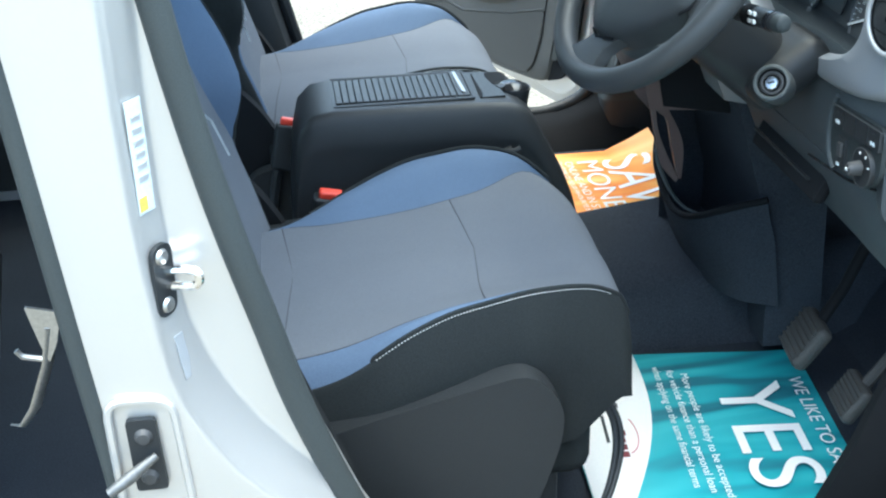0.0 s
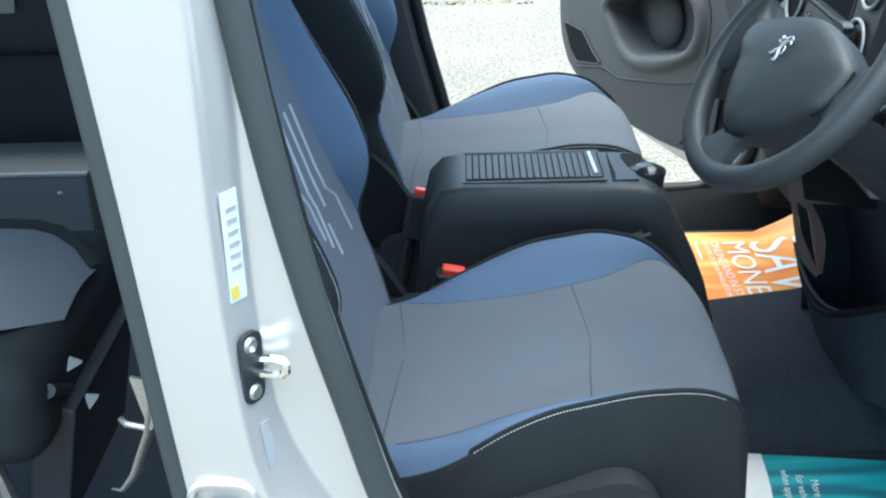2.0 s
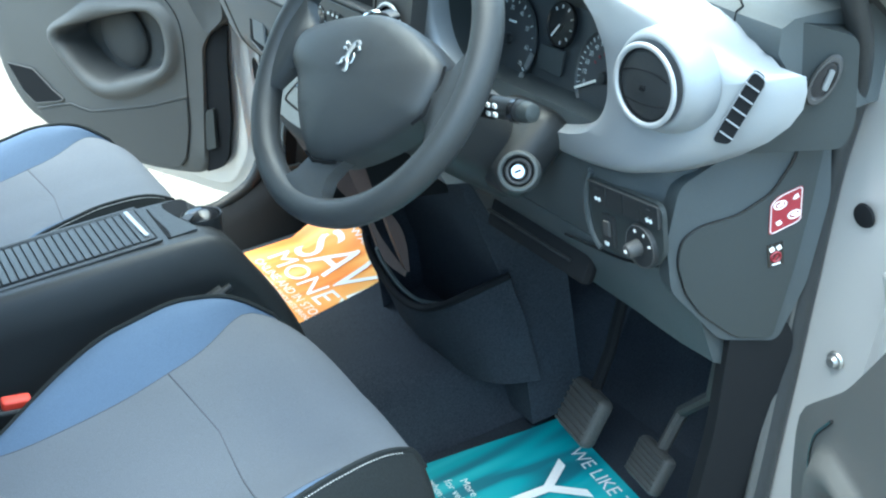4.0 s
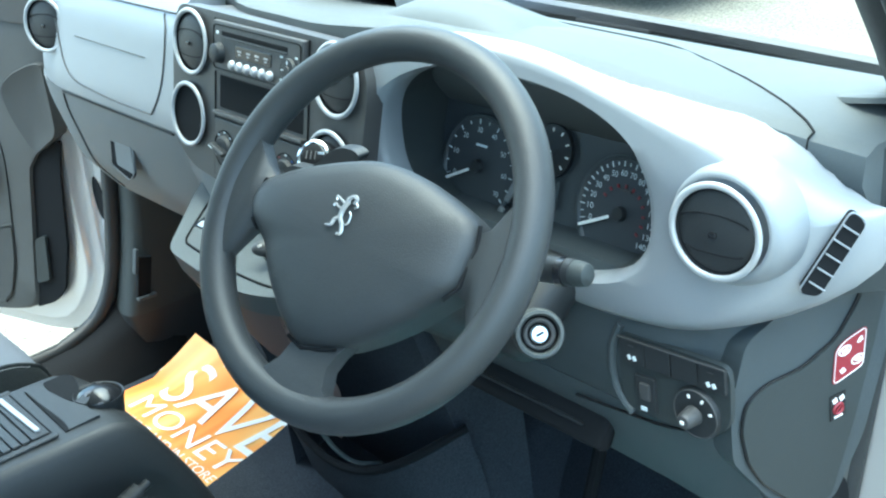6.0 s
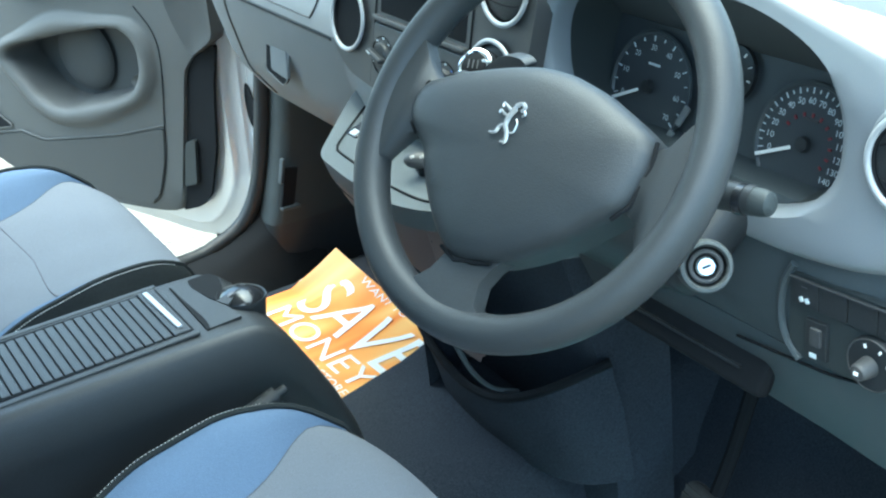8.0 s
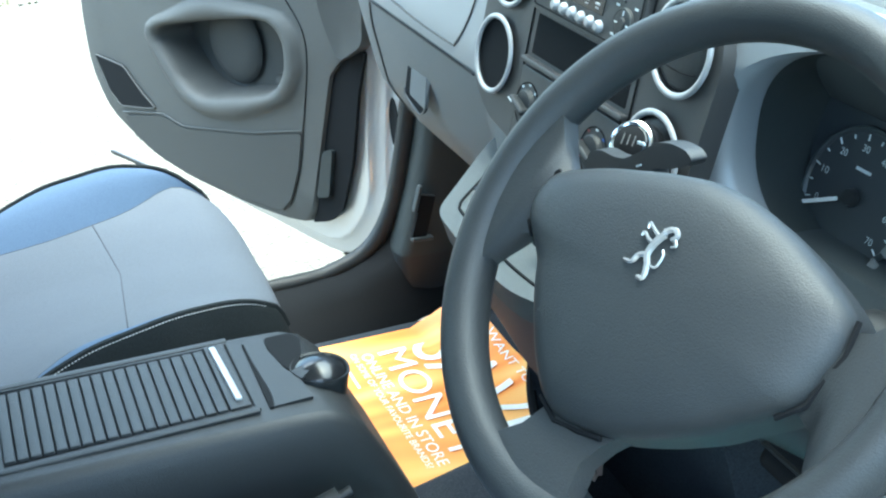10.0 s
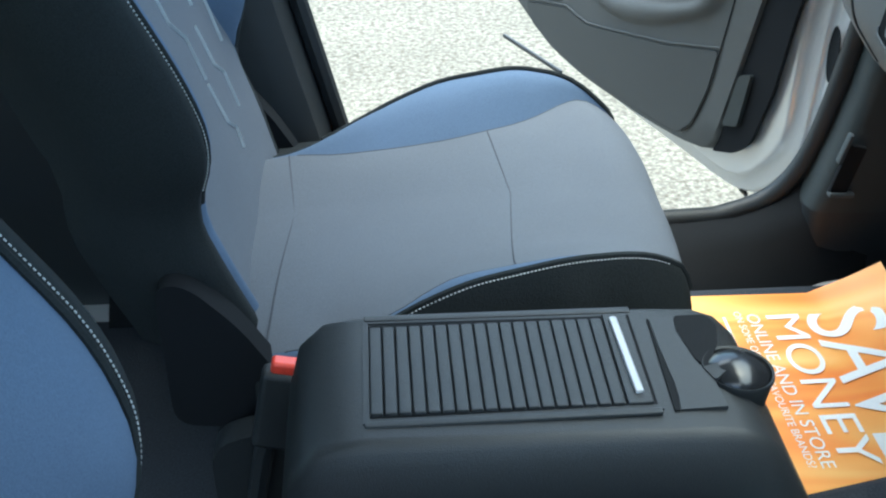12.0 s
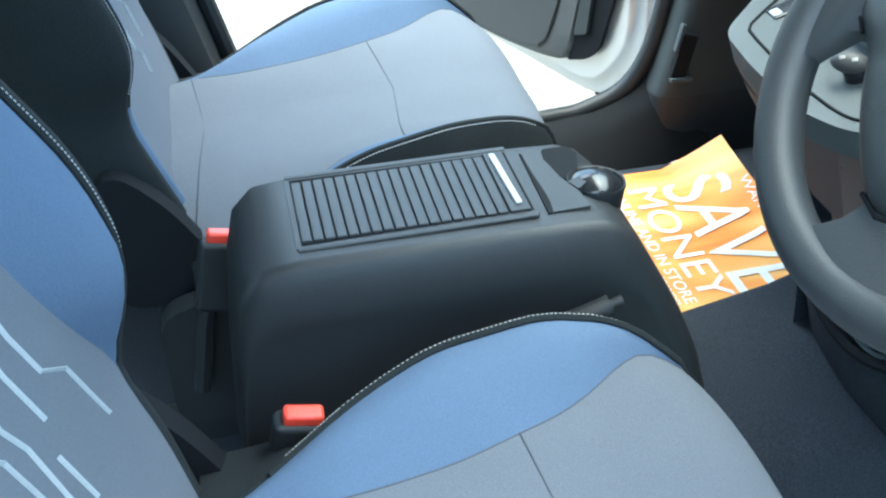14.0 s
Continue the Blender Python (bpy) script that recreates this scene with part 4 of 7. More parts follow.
def build_dashboard():
    d = thing("dashboard", (0.7, 0, 0.9), "two-tone grey plastic dashboard with round silver-ringed vents", "dashboard")
    # lower shell with glovebox belly
    zs = list(np.linspace(0.855, 1.085, 14))
    rows = []
    for y in np.linspace(0.715, 0.10, 18):
        k = max(0.0, (y - 0.56) / 0.155)
        rows.append([(face_x(z) + 0.05 * k * k, y, z) for z in zs] + [(0.90, y, 1.085), (0.90, y, 0.90)])
    part("lower_shell", loft(rows, ring=True, caps=True), "dash", d, "grey lower dashboard with glovebox", 50)
    rows = []
    for y in np.linspace(0.715, 0.175, 18):
        k = max(0.0, (y - 0.52) / 0.195)
        rows.append([(face_x(z) - 0.006 + 0.06 * k * k, y, z) for z in np.linspace(1.088, 1.262, 14)] + [(0.68, y, 1.272 - 0.02 * k), (0.90, y, 1.23), (0.90, y, 1.09)])
    part("upper_panel", loft(rows, ring=True, caps=True), "panel_silver", d, "pale blue-grey upper panel", 50)
    airbag = smooth_line([(0.55, 1.205), (0.50, 1.120), (0.40, 1.103), (0.262, 1.101), (0.235, 1.108), (0.212, 1.15), (0.205, 1.21), (0.215, 1.235)], 40)
    part("airbag_seam", tube([(face_x(p.y) - 0.0065, p.x, p.y) for p in airbag], 0.0013, 5), "stack", d, "fine airbag panel seam")
    part("airbag_seam", tube([(face_x(1.237) - 0.0065, y, 1.237 + 0.008 * (0.41 - y)) for y in np.linspace(0.42, 0.185, 8)], 0.0013, 5), "stack", d)
    part("airbag_mark", tube([(face_x(1.174) - 0.0067, y, 1.174) for y in np.linspace(0.475, 0.26, 8)], 0.0009, 5), "dash_top", d)
    # glovebox lid seam and catch
    lid = smooth_line([(0.545, 1.076), (0.548, 1.03), (0.55, 0.96), (0.54, 0.90)], 16)
    part("glovebox_seam", tube([(face_x(p.y) - 0.0005, p.x, p.y) for p in lid], 0.0018, 5), "stack", d)
    part("glovebox_seam", tube([(face_x(1.079) - 0.001, y, 1.079) for y in np.linspace(0.545, 0.20, 12)], 0.0016, 5), "stack", d)
    cf = lambda u, v, w=0.0: basis((face_x(v) - 0.001, u, v), (0, -1, 0), (0.12, 0, 1)) @ Matrix.Translation((0, 0, w))
    # Black plate lies on the face and paints the shade of the recess.
    catch = part("glovebox_catch", prism(rounded([(-0.038, -0.030), (0.020, -0.042), (0.036, -0.030), (0.030, 0.024), (-0.034, 0.036)], 0.008), 0.003, cf(0.398, 1.010, -0.001), 0.001), "void", d, "glovebox catch, recess shade painted as a black plate")
    part("catch_lever", prism(rounded([(-0.020, -0.026), (0.036, -0.030), (0.040, 0.018), (-0.022, 0.026)], 0.006), 0.0028, cf(0.398, 1.010, 0.0), 0.0012), "dash", catch, "pale catch lever")
    part("catch_lip", tube([cf(0.398, 1.010, 0.003) @ Vector((a, b, 0)) for a, b in rounded([(-0.038, -0.030), (0.020, -0.042), (0.036, -0.030), (0.030, 0.024), (-0.034, 0.036)], 0.008)], 0.0012, 5), "dash", catch)
    # top pad: passenger tray side, centre and driver hood
    def pad_row(y):
        hood = math.exp(-((y + 0.36) / 0.25) ** 4)
        mid = math.exp(-((y + 0.02) / 0.16) ** 4)
        edge = max(0.0, (abs(y + 0.03) - 0.60) / 0.15)
        x0 = 0.660 - 0.045 * hood - 0.05 * mid + 0.06 * edge
        z0 = 1.258 + 0.014 * hood + 0.004 * mid - 0.030 * edge ** 2 - 0.035 * max(0.0, (-y - 0.695) / 0.03) ** 2
        if y < -0.30:
            z0 = min(z0, panel_top(max(y, -0.70)) + 0.004)
        return [(x0, z0 - 0.03), (x0 + 0.004, z0 - 0.006), (x0 + 0.02, z0), (x0 + 0.08, z0 - 0.003), (0.81, 1.229 + 0.010 * hood - 0.02 * edge ** 2 - 0.02 * max(0.0, (-y - 0.695) / 0.03) ** 2), (0.88, 1.213 - 0.01 * edge ** 2), (0.955, 1.176 - 0.01 * edge)]
    def pad(x, y, lift=0.0):
        r = pad_row(y)
        return Vector((x, y, float(np.interp(x, [a for a, b in r], [b for a, b in r])) + lift))
    rows = [[(x, y, z) for x, z in pad_row(y) + [(0.955, 1.10), (0.75, 1.10)]] for y in np.linspace(0.72, -0.722, 40)]
    part("top_pad", loft(rows, ring=True, caps=True), "dash_top", d, "dark grey soft dashboard top", 50)
    ridge = smooth_line([(0.775, -0.275, 0), (0.765, -0.36, 0), (0.742, -0.50, 0), (0.715, -0.61, 0), (0.690, -0.68, 0)], 30)
    part("top_seam", tube([pad(p.x, p.y, 0.0003) for p in ridge], 0.0011, 5), "void", d, "dark seam across the top pad")
    part("top_seam", tube([pad(0.690 - 0.064 * k / 8, -0.68, 0.0003) for k in range(9)], 0.0011, 5), "void", d)
    part("demister_slot", tube([pad(0.868 + 0.01 * k / 6, -0.25 - 0.10 * k / 6, 0.004) for k in range(7)], 0.0025, 6, flat=0.3), "void", d, "narrow black demister slot")
    part("tweeter_cover", lathe([(0.0, 0.0035), (0.022, 0.003), (0.029, 0.0010), (0.030, -0.004)], Matrix.Translation(pad(0.780, -0.672)) @ at(0, 0, 0, 0, 14, 30) @ Matrix.Diagonal((0.75, 1.1, 1, 1)), 28), "dash_top", d, "oval grille at the pad's corner")
    cowl = []
    for k in range(15):
        y = -0.165 - 0.195 * k / 14
        h = 0.020 * math.sin(math.pi * k / 14) ** 0.6
        cowl.append([pad(0.645, y, -0.002), pad(0.655, y, 0.55 * h), pad(0.685, y, h), pad(0.715, y, 0.9 * h), pad(0.745, y, 0.4 * h), pad(0.775, y, -0.003)])
    part("cowl", loft(cowl), "dash_top", d, "rounded cowl above the instruments", 60)
    # side strip behind the door seal
    DG = basis((0.70, -0.705, 0), (0.8, -0.6, 0), (0, 0, 1))
    part("end_panel", prism(rounded([(-0.03, 1.075), (-0.02, 1.10), (-0.01, 1.19), (0.01, 1.215), (0.085, 1.19), (0.085, 1.10), (0.075, 1.075)], 0.012), -0.03, DG @ Matrix.Translation((0, 0, -0.003)), 0.006), "end_trim", d, "dark grey corner of the dashboard")
    EP = basis((0.63, -0.672, 0), (0.973, -0.23, 0), (0, 0, 1))
    part("end_panel", prism(rounded([(-0.022, 0.93), (-0.026, 0.99), (-0.01, 1.05), (0.06, 1.08), (0.16, 1.12), (0.165, 1.0), (0.14, 0.90), (0.105, 0.835), (0.035, 0.855)], 0.012), -0.03, EP @ Matrix.Translation((0, 0, -0.003)), 0.006), "lower_dash", d)
    # passenger tray in the top and the hooded pocket in the middle
    # Neither is hollow: a black slab and a black plate paint their shade.
    part("top_tray", rbox((0.10, 0.20, 0.010), at(0.70, 0.24, 1.263, 0, 5, 0), 0.004), "gloss_black", d, "flat black slab standing for the shade in an open tray")
    hoodr = []
    for k in range(13):
        a = math.pi * k / 12
        y, h = -0.02 + 0.125 * math.cos(a), 0.052 * math.sin(a) ** 0.8
        hoodr.append([(0.690, y, 1.255 + h), (0.700, y, 1.262 + h), (0.76, y * 1.05, 1.256 + 0.95 * h), (0.90, y * 1.3, 1.205)])
    part("hood", loft(hoodr), "dash_top", d, "domed hood over the centre of the dashboard", 60)
    part("hood_pocket", prism([(-0.02 + 0.110 * math.cos(math.pi * k / 12), 0.042 * math.sin(math.pi * k / 12) ** 0.8) for k in range(13)], 0.01, basis((0.715, 0, 1.262), (0, 1, 0), (0, 0, 1)), 0), "gloss_black", d, "black plate standing for the shade under the hood")
    return d


dash = build_dashboard()


def build_vent(parent, y, z, x, r, tilt, yaw=0.0, black=True, label="round vent with a silver ring"):
    m = at(x, y, z, 0, -90 + tilt, yaw)
    # Flat near-black disc; without a swivel disc it paints an open holder's shade.
    v = part("vent", lathe([(0.0, 0.0005), (r * 0.84, 0.0005), (r * 0.88, 0.002), (r * 0.92, 0.003)], m, 40), "void", parent, label)
    part("ring", torus(r * 0.93, r * 0.070, m @ at(0, 0, 0.004), 56, 12, 0.8), "silver", v, "silver trim ring")
    if black:
        part("disc", lathe([(0.0, 0.0055), (r * 0.40, 0.0048), (r * 0.70, 0.0030), (r * 0.80, 0.0012), (r * 0.82, 0.0)], m, 44), "black", v, "dark swivelling vent disc")
        part("louvre", tube([m @ Vector((r * (0.16 + 0.20 * math.sin(a)), r * 0.74 * math.cos(a), 0.0046)) for a in np.linspace(0.25, math.pi - 0.25, 14)], r * 0.018, 5), "void", v)
        part("louvre", tube([m @ Vector((r * (-0.34 - 0.10 * math.sin(a)), r * 0.66 * math.cos(a), 0.0046)) for a in np.linspace(0.25, math.pi - 0.25, 14)], r * 0.014, 5), "void", v)
        part("thumb_tab", rbox((r * 0.12, r * 0.16, 0.003), m @ at(-r * 0.05, 0, 0.0065), 0.001), "gloss_black", v)
    return v


def build_centre_stack():
    s = thing("centre_stack", (0.57, -0.01, 1.15), "charcoal centre stack with radio, storage slot and heater knobs", "centre console")
    fx = lambda z: 0.556 + 0.2 * (z - 1.16)
    m = basis((fx(1.16), 0, 1.16), (0, -1, 0), (0.2, 0, 1))
    shell = rounded([(-0.168, -0.060), (-0.150, -0.082), (-0.117, -0.100), (-0.060, -0.107), (0.170, -0.110), (0.226, -0.08), (0.238, 0.06), (0.222, 0.098), (-0.150, 0.102), (-0.166, 0.07)], 0.016)
    part("fascia", prism(shell, -0.022, m, 0.006, 3), "stack", s, "charcoal textured fascia")
    part("fascia_back", prism([(min(a, 0.17) * 0.97, b * 0.97) for a, b in shell], -0.08, m @ Matrix.Translation((0, 0, -0.021)), 0), "stack", s)
    low = []
    for y in (0.185, 0.16, 0.13, 0.10, 0.06, 0.0, -0.08, -0.16, -0.235):
        k = min(1.0, max(0.0, (0.185 - y) / 0.11)) ** 1.3
        low.append([(a + (b - a) * k, y, z) for a, b, z in ((face_x(1.050) + 0.001, fx(1.050) + 0.003, 1.054), (face_x(1.03) + 0.001, fx(1.03) - 0.001, 1.03), (face_x(0.985) + 0.001, 0.549, 0.985), (face_x(0.92) + 0.001, 0.577, 0.92))] + [(0.66, y, 0.90), (0.66, y, 1.054)])
    part("lower_fascia", loft(low, ring=True, caps=True), "dash", s, "grey moulding that runs into the glovebox", 50)
    P = lambda u, v, w=0.0: m @ Matrix.Translation((u, v, w))
    for u in (-0.0625, 0.134):
        part("column_groove", tube([P(u, v, 0.0006).translation for v in np.linspace(-0.100, 0.094, 12)], 0.0011, 5), "void", s, "dark groove beside the radio")
    radio = part("radio", rbox((0.190, 0.062, 0.012), P(0.036, 0.062, 0.001), 0.003), "stack", s, "dark car radio with a disc slot")
    part("radio_groove", tube([P(a, b, 0.0072).translation for a, b in rounded([(-0.055, 0.036), (0.127, 0.036), (0.127, 0.088), (-0.055, 0.088)], 0.006) + [(-0.055, 0.040)]], 0.0008, 5), "void", radio)
    slot = part("disc_slot", rbox((0.140, 0.0062, 0.004), P(0.032, 0.0790, 0.0055), 0.0015), "void", radio, "long disc slot")
    part("slot_lip", rbox((0.138, 0.0016, 0.003), P(0.032, 0.0742, 0.0075), 0.0006), "black", slot)
    part("eject_mark", rbox((0.0045, 0.0035, 0.0008), P(-0.046, 0.0790, 0.0074), 0), "label", radio)
    part("display", rbox((0.076, 0.0150, 0.002), P(0.032, 0.0615, 0.0070), 0.001), "gloss_black", radio, "small dark display")
    part("volume_knob", lathe([(0.0, 0.010), (0.0092, 0.0095), (0.0110, 0.008), (0.0118, 0.003), (0.0130, 0.0)], P(-0.042, 0.055, 0.0068), 28), "black", radio, "round volume knob")
    sel = part("selector", lathe([(0.0, 0.005), (0.0050, 0.005), (0.0060, 0.0035), (0.0125, 0.0035), (0.0138, 0.0025), (0.0145, 0.0)], P(0.105, 0.056, 0.0066), 30), "black", radio, "round four-way selector")
    part("selector_ring", torus(0.0132, 0.0007, P(0.105, 0.056, 0.0098), 30, 6), "seal", sel)
    for a in range(4):
        part("mark", rbox((0.0042, 0.0012, 0.0006), P(0.105, 0.056, 0.0103) @ at(0.0092 * math.cos(a * math.pi / 2), 0.0092 * math.sin(a * math.pi / 2), 0, 0, 0, 90 * a), 0), "label", sel)
    for u, v in ((0.090, 0.0695), (0.090, 0.0440), (0.119, 0.0720), (0.119, 0.0405)):
        part("mark", rbox((0.0050, 0.0020, 0.0006), P(u, v, 0.0074), 0), "label", radio)
    for k in range(6):
        part("key", lathe([(0.0, 0.006), (0.0038, 0.0055), (0.0056, 0.003), (0.0060, 0.0)], P(-0.012 + 0.016 * k, 0.0445, 0.0066), 18), "silver", radio, "pale round push button")
    for k in range(4):
        part("mark", rbox((0.008, 0.0020, 0.0008), P(0.004 + 0.0185 * k, 0.0625, 0.0082), 0), "silver", radio)
        part("mark", rbox((0.005, 0.0012, 0.0008), P(0.004 + 0.0185 * k, 0.0588, 0.0082), 0), "silver", radio)
    # Block flush with the fascia; black stands for the slot's deep shade.
    pocket = part("storage_slot", rbox((0.182, 0.044, 0.010), P(0.036, 0.007, -0.0042), 0.004), "void", s, "storage slot, its deep shade painted flat")
    part("slot_lip", rbox((0.192, 0.006, 0.012), P(0.036, -0.0195, 0.002), 0.002), "stack", pocket)
    heater = part("heater_panel", rbox((0.192, 0.078, 0.010), P(0.036, -0.0645, -0.001), 0.003), "stack", s, "heater control panel")
    for u in (-0.035, 0.031, 0.097):
        part("dial_groove", torus(0.0225, 0.0008, P(u, -0.062, 0.0042), 36, 6), "void", heater)
        knob = part("heater_knob", lathe([(0.0, 0.006), (0.0140, 0.0055), (0.0155, 0.004), (0.0165, 0.0)], P(u, -0.062, 0.0035), 32), "black", heater, "round heater knob")
        part("pointer", rbox((0.0070, 0.0320, 0.011), P(u, -0.062, 0.013) @ at(0, 0, 0, 0, 0, 74), 0.003, 3), "black", knob, "raised bar across the knob")
        part("pointer_mark", rbox((0.0012, 0.008, 0.0006), P(u, -0.062, 0.0187) @ at(0, 0, 0, 0, 0, 74) @ at(0, 0.010, 0), 0), "label", knob)
        for k in range(7):
            a = radians(-30 + 40 * k)
            part("mark", rbox((0.0038, 0.0020, 0.0010), P(u + 0.0205 * math.cos(a), -0.062 + 0.0205 * math.sin(a), 0.0042), 0), "blue_light" if (u > 0.05 and k < 3) else ("dim_red" if u > 0.05 and k > 3 else "label"), knob)
    for k in range(3):
        b = part("button", rbox((0.0125, 0.0110, 0.005), P(-0.002 + 0.0150 * k, -0.0440, 0.0035), 0.001), "black", heater)
        part("mark", rbox((0.0050, 0.0034, 0.0006), P(-0.002 + 0.0150 * k, -0.0440, 0.0064), 0), "label", b)
    for u, v, blk in ((-0.116, 0.058, True), (-0.122, -0.034, False), (0.187, 0.059, True), (0.180, -0.037, True)):
        c = P(u, v, 0.001).translation
        build_vent(s, c.y, c.z, c.x, 0.0415, 11, black=blk, label="round vent with a silver ring" if blk else "round cup holder, shade painted flat inside a silver ring")
    return s


build_centre_stack()
build_vent(dash, 0.566, 1.180, 0.564, 0.043, 8, yaw=20)


def build_cluster():
    """Silver surround with the instrument binnacle and the outer vent."""
    inner, outer = [], []
    n = 112
    cy, cz = -0.406, 1.155
    for k in range(n):
        a = 2 * math.pi * k / n
        c, sn = math.cos(a), math.sin(a)
        p = 2.6
        r = (abs(c / 0.175) ** p + abs(sn / (0.096 if sn > 0 else 0.088)) ** p) ** (-1 / p)
        inner.append((cy - r * c, cz + r * sn))
        oc = (-0.4325, 1.155)
        ease = max(0.0, c) ** 0.5
        p = (2.5 if sn > 0 else 2.5 - 0.25 * ease) if c > 0 else 3.2
        r = (abs(c / (0.3125 + 0.012 * ease)) ** p + abs(sn / (0.122 if sn > 0 else 0.105 + 0.013 * ease)) ** p) ** (-1 / p)
        yo, zo = oc[0] - r * c, oc[1] + r * sn
        outer.append((yo, min(zo, panel_top(yo)) if sn > 0 else zo))
    def px(y, z):
        k = max(0.0, -(y + 0.60)) / 0.2
        return 0.588 + 0.13 * k * k + 0.20 * max(0, z - 1.20) + 0.10 * max(0.0, 1.07 - z) - 0.014 * min(1.0, max(0.0, (y + 0.30) / 0.08))
    rows, wall = [], []
    for (yi, zi), (yo, zo) in zip(inner, outer):
        row = [(0.612, yi, zi)]
        wall.append([(0.676 + 0.29 * (zi - cz), yi * 0.98 - 0.007, cz + (zi - cz) * 0.97), (0.644 + 0.15 * (zi - cz), yi * 0.99 - 0.0035, cz + (zi - cz) * 0.985), (0.611, yi + (cy - yi) * 0.004, zi + (cz - zi) * 0.006)])
        for t in (0.0, 0.03, 0.1, 0.25, 0.5, 0.75, 0.92, 1.0):
            y, z = yi + (yo - yi) * t, zi + (zo - zi) * t
            row.append((px(y, z) + (0.014 * (1 - t / 0.1) ** 2 if t < 0.1 else 0) + (0.02 + 0.012 * max(0.0, -(y + 0.66)) / 0.095 if t == 1.0 else 0.004 if t > 0.9 else 0), y, z))
        side = min(1.0, max(0.0, -(yo + 0.64) / 0.08))
        back = min(1.0, max(0.0, -(yo + 0.46) / 0.10)) * (1 - side) if zo > 1.17 else 0.0
        row.append((0.630 + 0.072 * side + 0.045 * back, yo + 0.022 * side, zo - 0.014 * (1 - 0.4 * side) * (1 - back) if zo > 1.15 else zo + 0.014 * (1 - 0.4 * side)))
        rows.append(row)
    rows.append(rows[0])
    wall.append(wall[0])
    part("binnacle_wall", loft(wall), "end_trim", dash, "black inner wall of the binnacle", 60)
    part("driver_panel", loft(rows), "panel_silver", dash, "silver-grey moulded driver panel", 50)
    m = basis((0.672, cy, cz), (0, -1, 0), (0.30, 0, 1))
    face = prism([(-(y - cy), z - cz) for y, z in inner], -0.006, m, 0)
    c = part("instrument_face", face, "dial", dash, "black instrument face")
    P = lambda u, v, w=0.0: m @ Matrix.Translation((u, v, w))
    def gauge(u, v, r, lo, hi, ticks, numbers, reds, needle):
        g = part("gauge", lathe([(0.0, 0.002), (r * 0.97, 0.002), (r, 0.004), (r * 1.04, 0.004), (r * 1.05, 0.0)], P(u, v, 0.004), 48), "dial", c, "black dial with white figures")
        part("dial_ring", torus(r * 1.03, r * 0.034, P(u, v, 0.007), 48, 8), "lower_dash", g)
        for k in range(ticks):
            a = radians(lo + (hi - lo) * k / (ticks - 1))
            part("tick", rbox((r * (0.10 if k % 2 == 0 else 0.06), r * 0.016, 0.001), P(u, v, 0.0068) @ at(r * 0.92 * math.cos(a), r * 0.90 * math.sin(a), 0, 0, 0, math.degrees(a)), 0), "label", g)
        for k, t in enumerate(numbers):
            a = radians(lo + (hi - lo) * k / (len(numbers) - 1))
            words("figure", t, P(u, v, 0.0068) @ Matrix.Translation((r * 0.73 * math.cos(a) - r * 0.035 * len(t), r * 0.73 * math.sin(a) - r * 0.05, 0)), r * 0.105, r * 0.07 * len(t), "label", g)
        for k in range(reds):
            a = radians(150 - 185 * k / max(1, reds - 1))
            part("red_mark", rbox((r * 0.07, r * 0.045, 0.001), P(u, v, 0.0068) @ at(r * 0.50 * math.cos(a), r * 0.50 * math.sin(a), 0, 0, 0, math.degrees(a)), 0), "dim_red", g)
        part("caption", rbox((r * 0.30, r * 0.045, 0.001), P(u, v, 0.0068) @ at(0, r * 0.42, 0), 0), "label" if not reds else "stack", g)
        a = radians(needle)
        part("needle", rbox((r * 0.74, r * 0.062, 0.002), P(u, v, 0.010) @ at(r * 0.62 * math.cos(a), r * 0.62 * math.sin(a), 0, 0, 0, needle), 0.0008), "white", g, "white pointer")
        part("boss", lathe([(0.0, 0.006), (r * 0.12, 0.005), (r * 0.14, 0.0)], P(u, v, 0.008), 20), "black", g)
        return g
    gauge(-0.104, -0.040, 0.053, 200, -38, 15, ["0", "10", "20", "30", "40", "50", "60", "70"], 0, 206)
    gauge(0.095, -0.0425, 0.053, 198, -40, 29, ["0", "10", "20", "30", "40", "50", "60", "70", "80", "90", "100", "110", "120", "130", "140"], 10, 205)
    small = part("gauge", lathe([(0.0, 0.002), (0.026, 0.002), (0.027, 0.004), (0.028, 0.0)], P(-0.004, -0.002, 0.004), 32), "gloss_black", c, "small fuel dial")
    for k in range(7):
        a = radians(130 - 210 * k / 6)
        part("tick", rbox((0.004, 0.0012, 0.001), P(-0.004, -0.002, 0.0068) @ at(0.021 * math.cos(a), 0.021 * math.sin(a), 0, 0, 0, math.degrees(a)), 0), "white", small)
    part("needle", rbox((0.020, 0.002, 0.001), P(-0.004, -0.002, 0.009) @ at(-0.006, -0.008, 0, 0, 0, 50), 0), "white", small)
    part("readout", rbox((0.050, 0.030, 0.003), P(-0.014, -0.046, 0.005), 0.001), "lower_dash", c, "small grey readout")
    for a, b in ((-0.045, -0.055), (-0.058, -0.082)):
        part("trim_bar", rbox((0.0075, 0.022, 0.003), P(a, b, 0.014) @ at(0, 0, 0, 0, 0, -24), 0.001), "dash", c, "pale bar beside the dial")
    # Thin silver tube stands for a glint along the face's lower edge.
    part("lip_glint", tube(smooth_line([(0.650, -0.290, 1.064), (0.648, -0.353, 1.0665), (0.650, -0.416, 1.066)], 16), 0.0018, 6), "silver", c, "silver line painting a glint on the lower lip")
    # outer vent on its bump
    bump = lathe([(0.060, -0.024), (0.0575, -0.014), (0.0545, -0.004), (0.050, 0.004), (0.046, 0.0085), (0.0425, 0.008)], at(0.600, -0.660, 1.168, 0, -88, 6), 48)
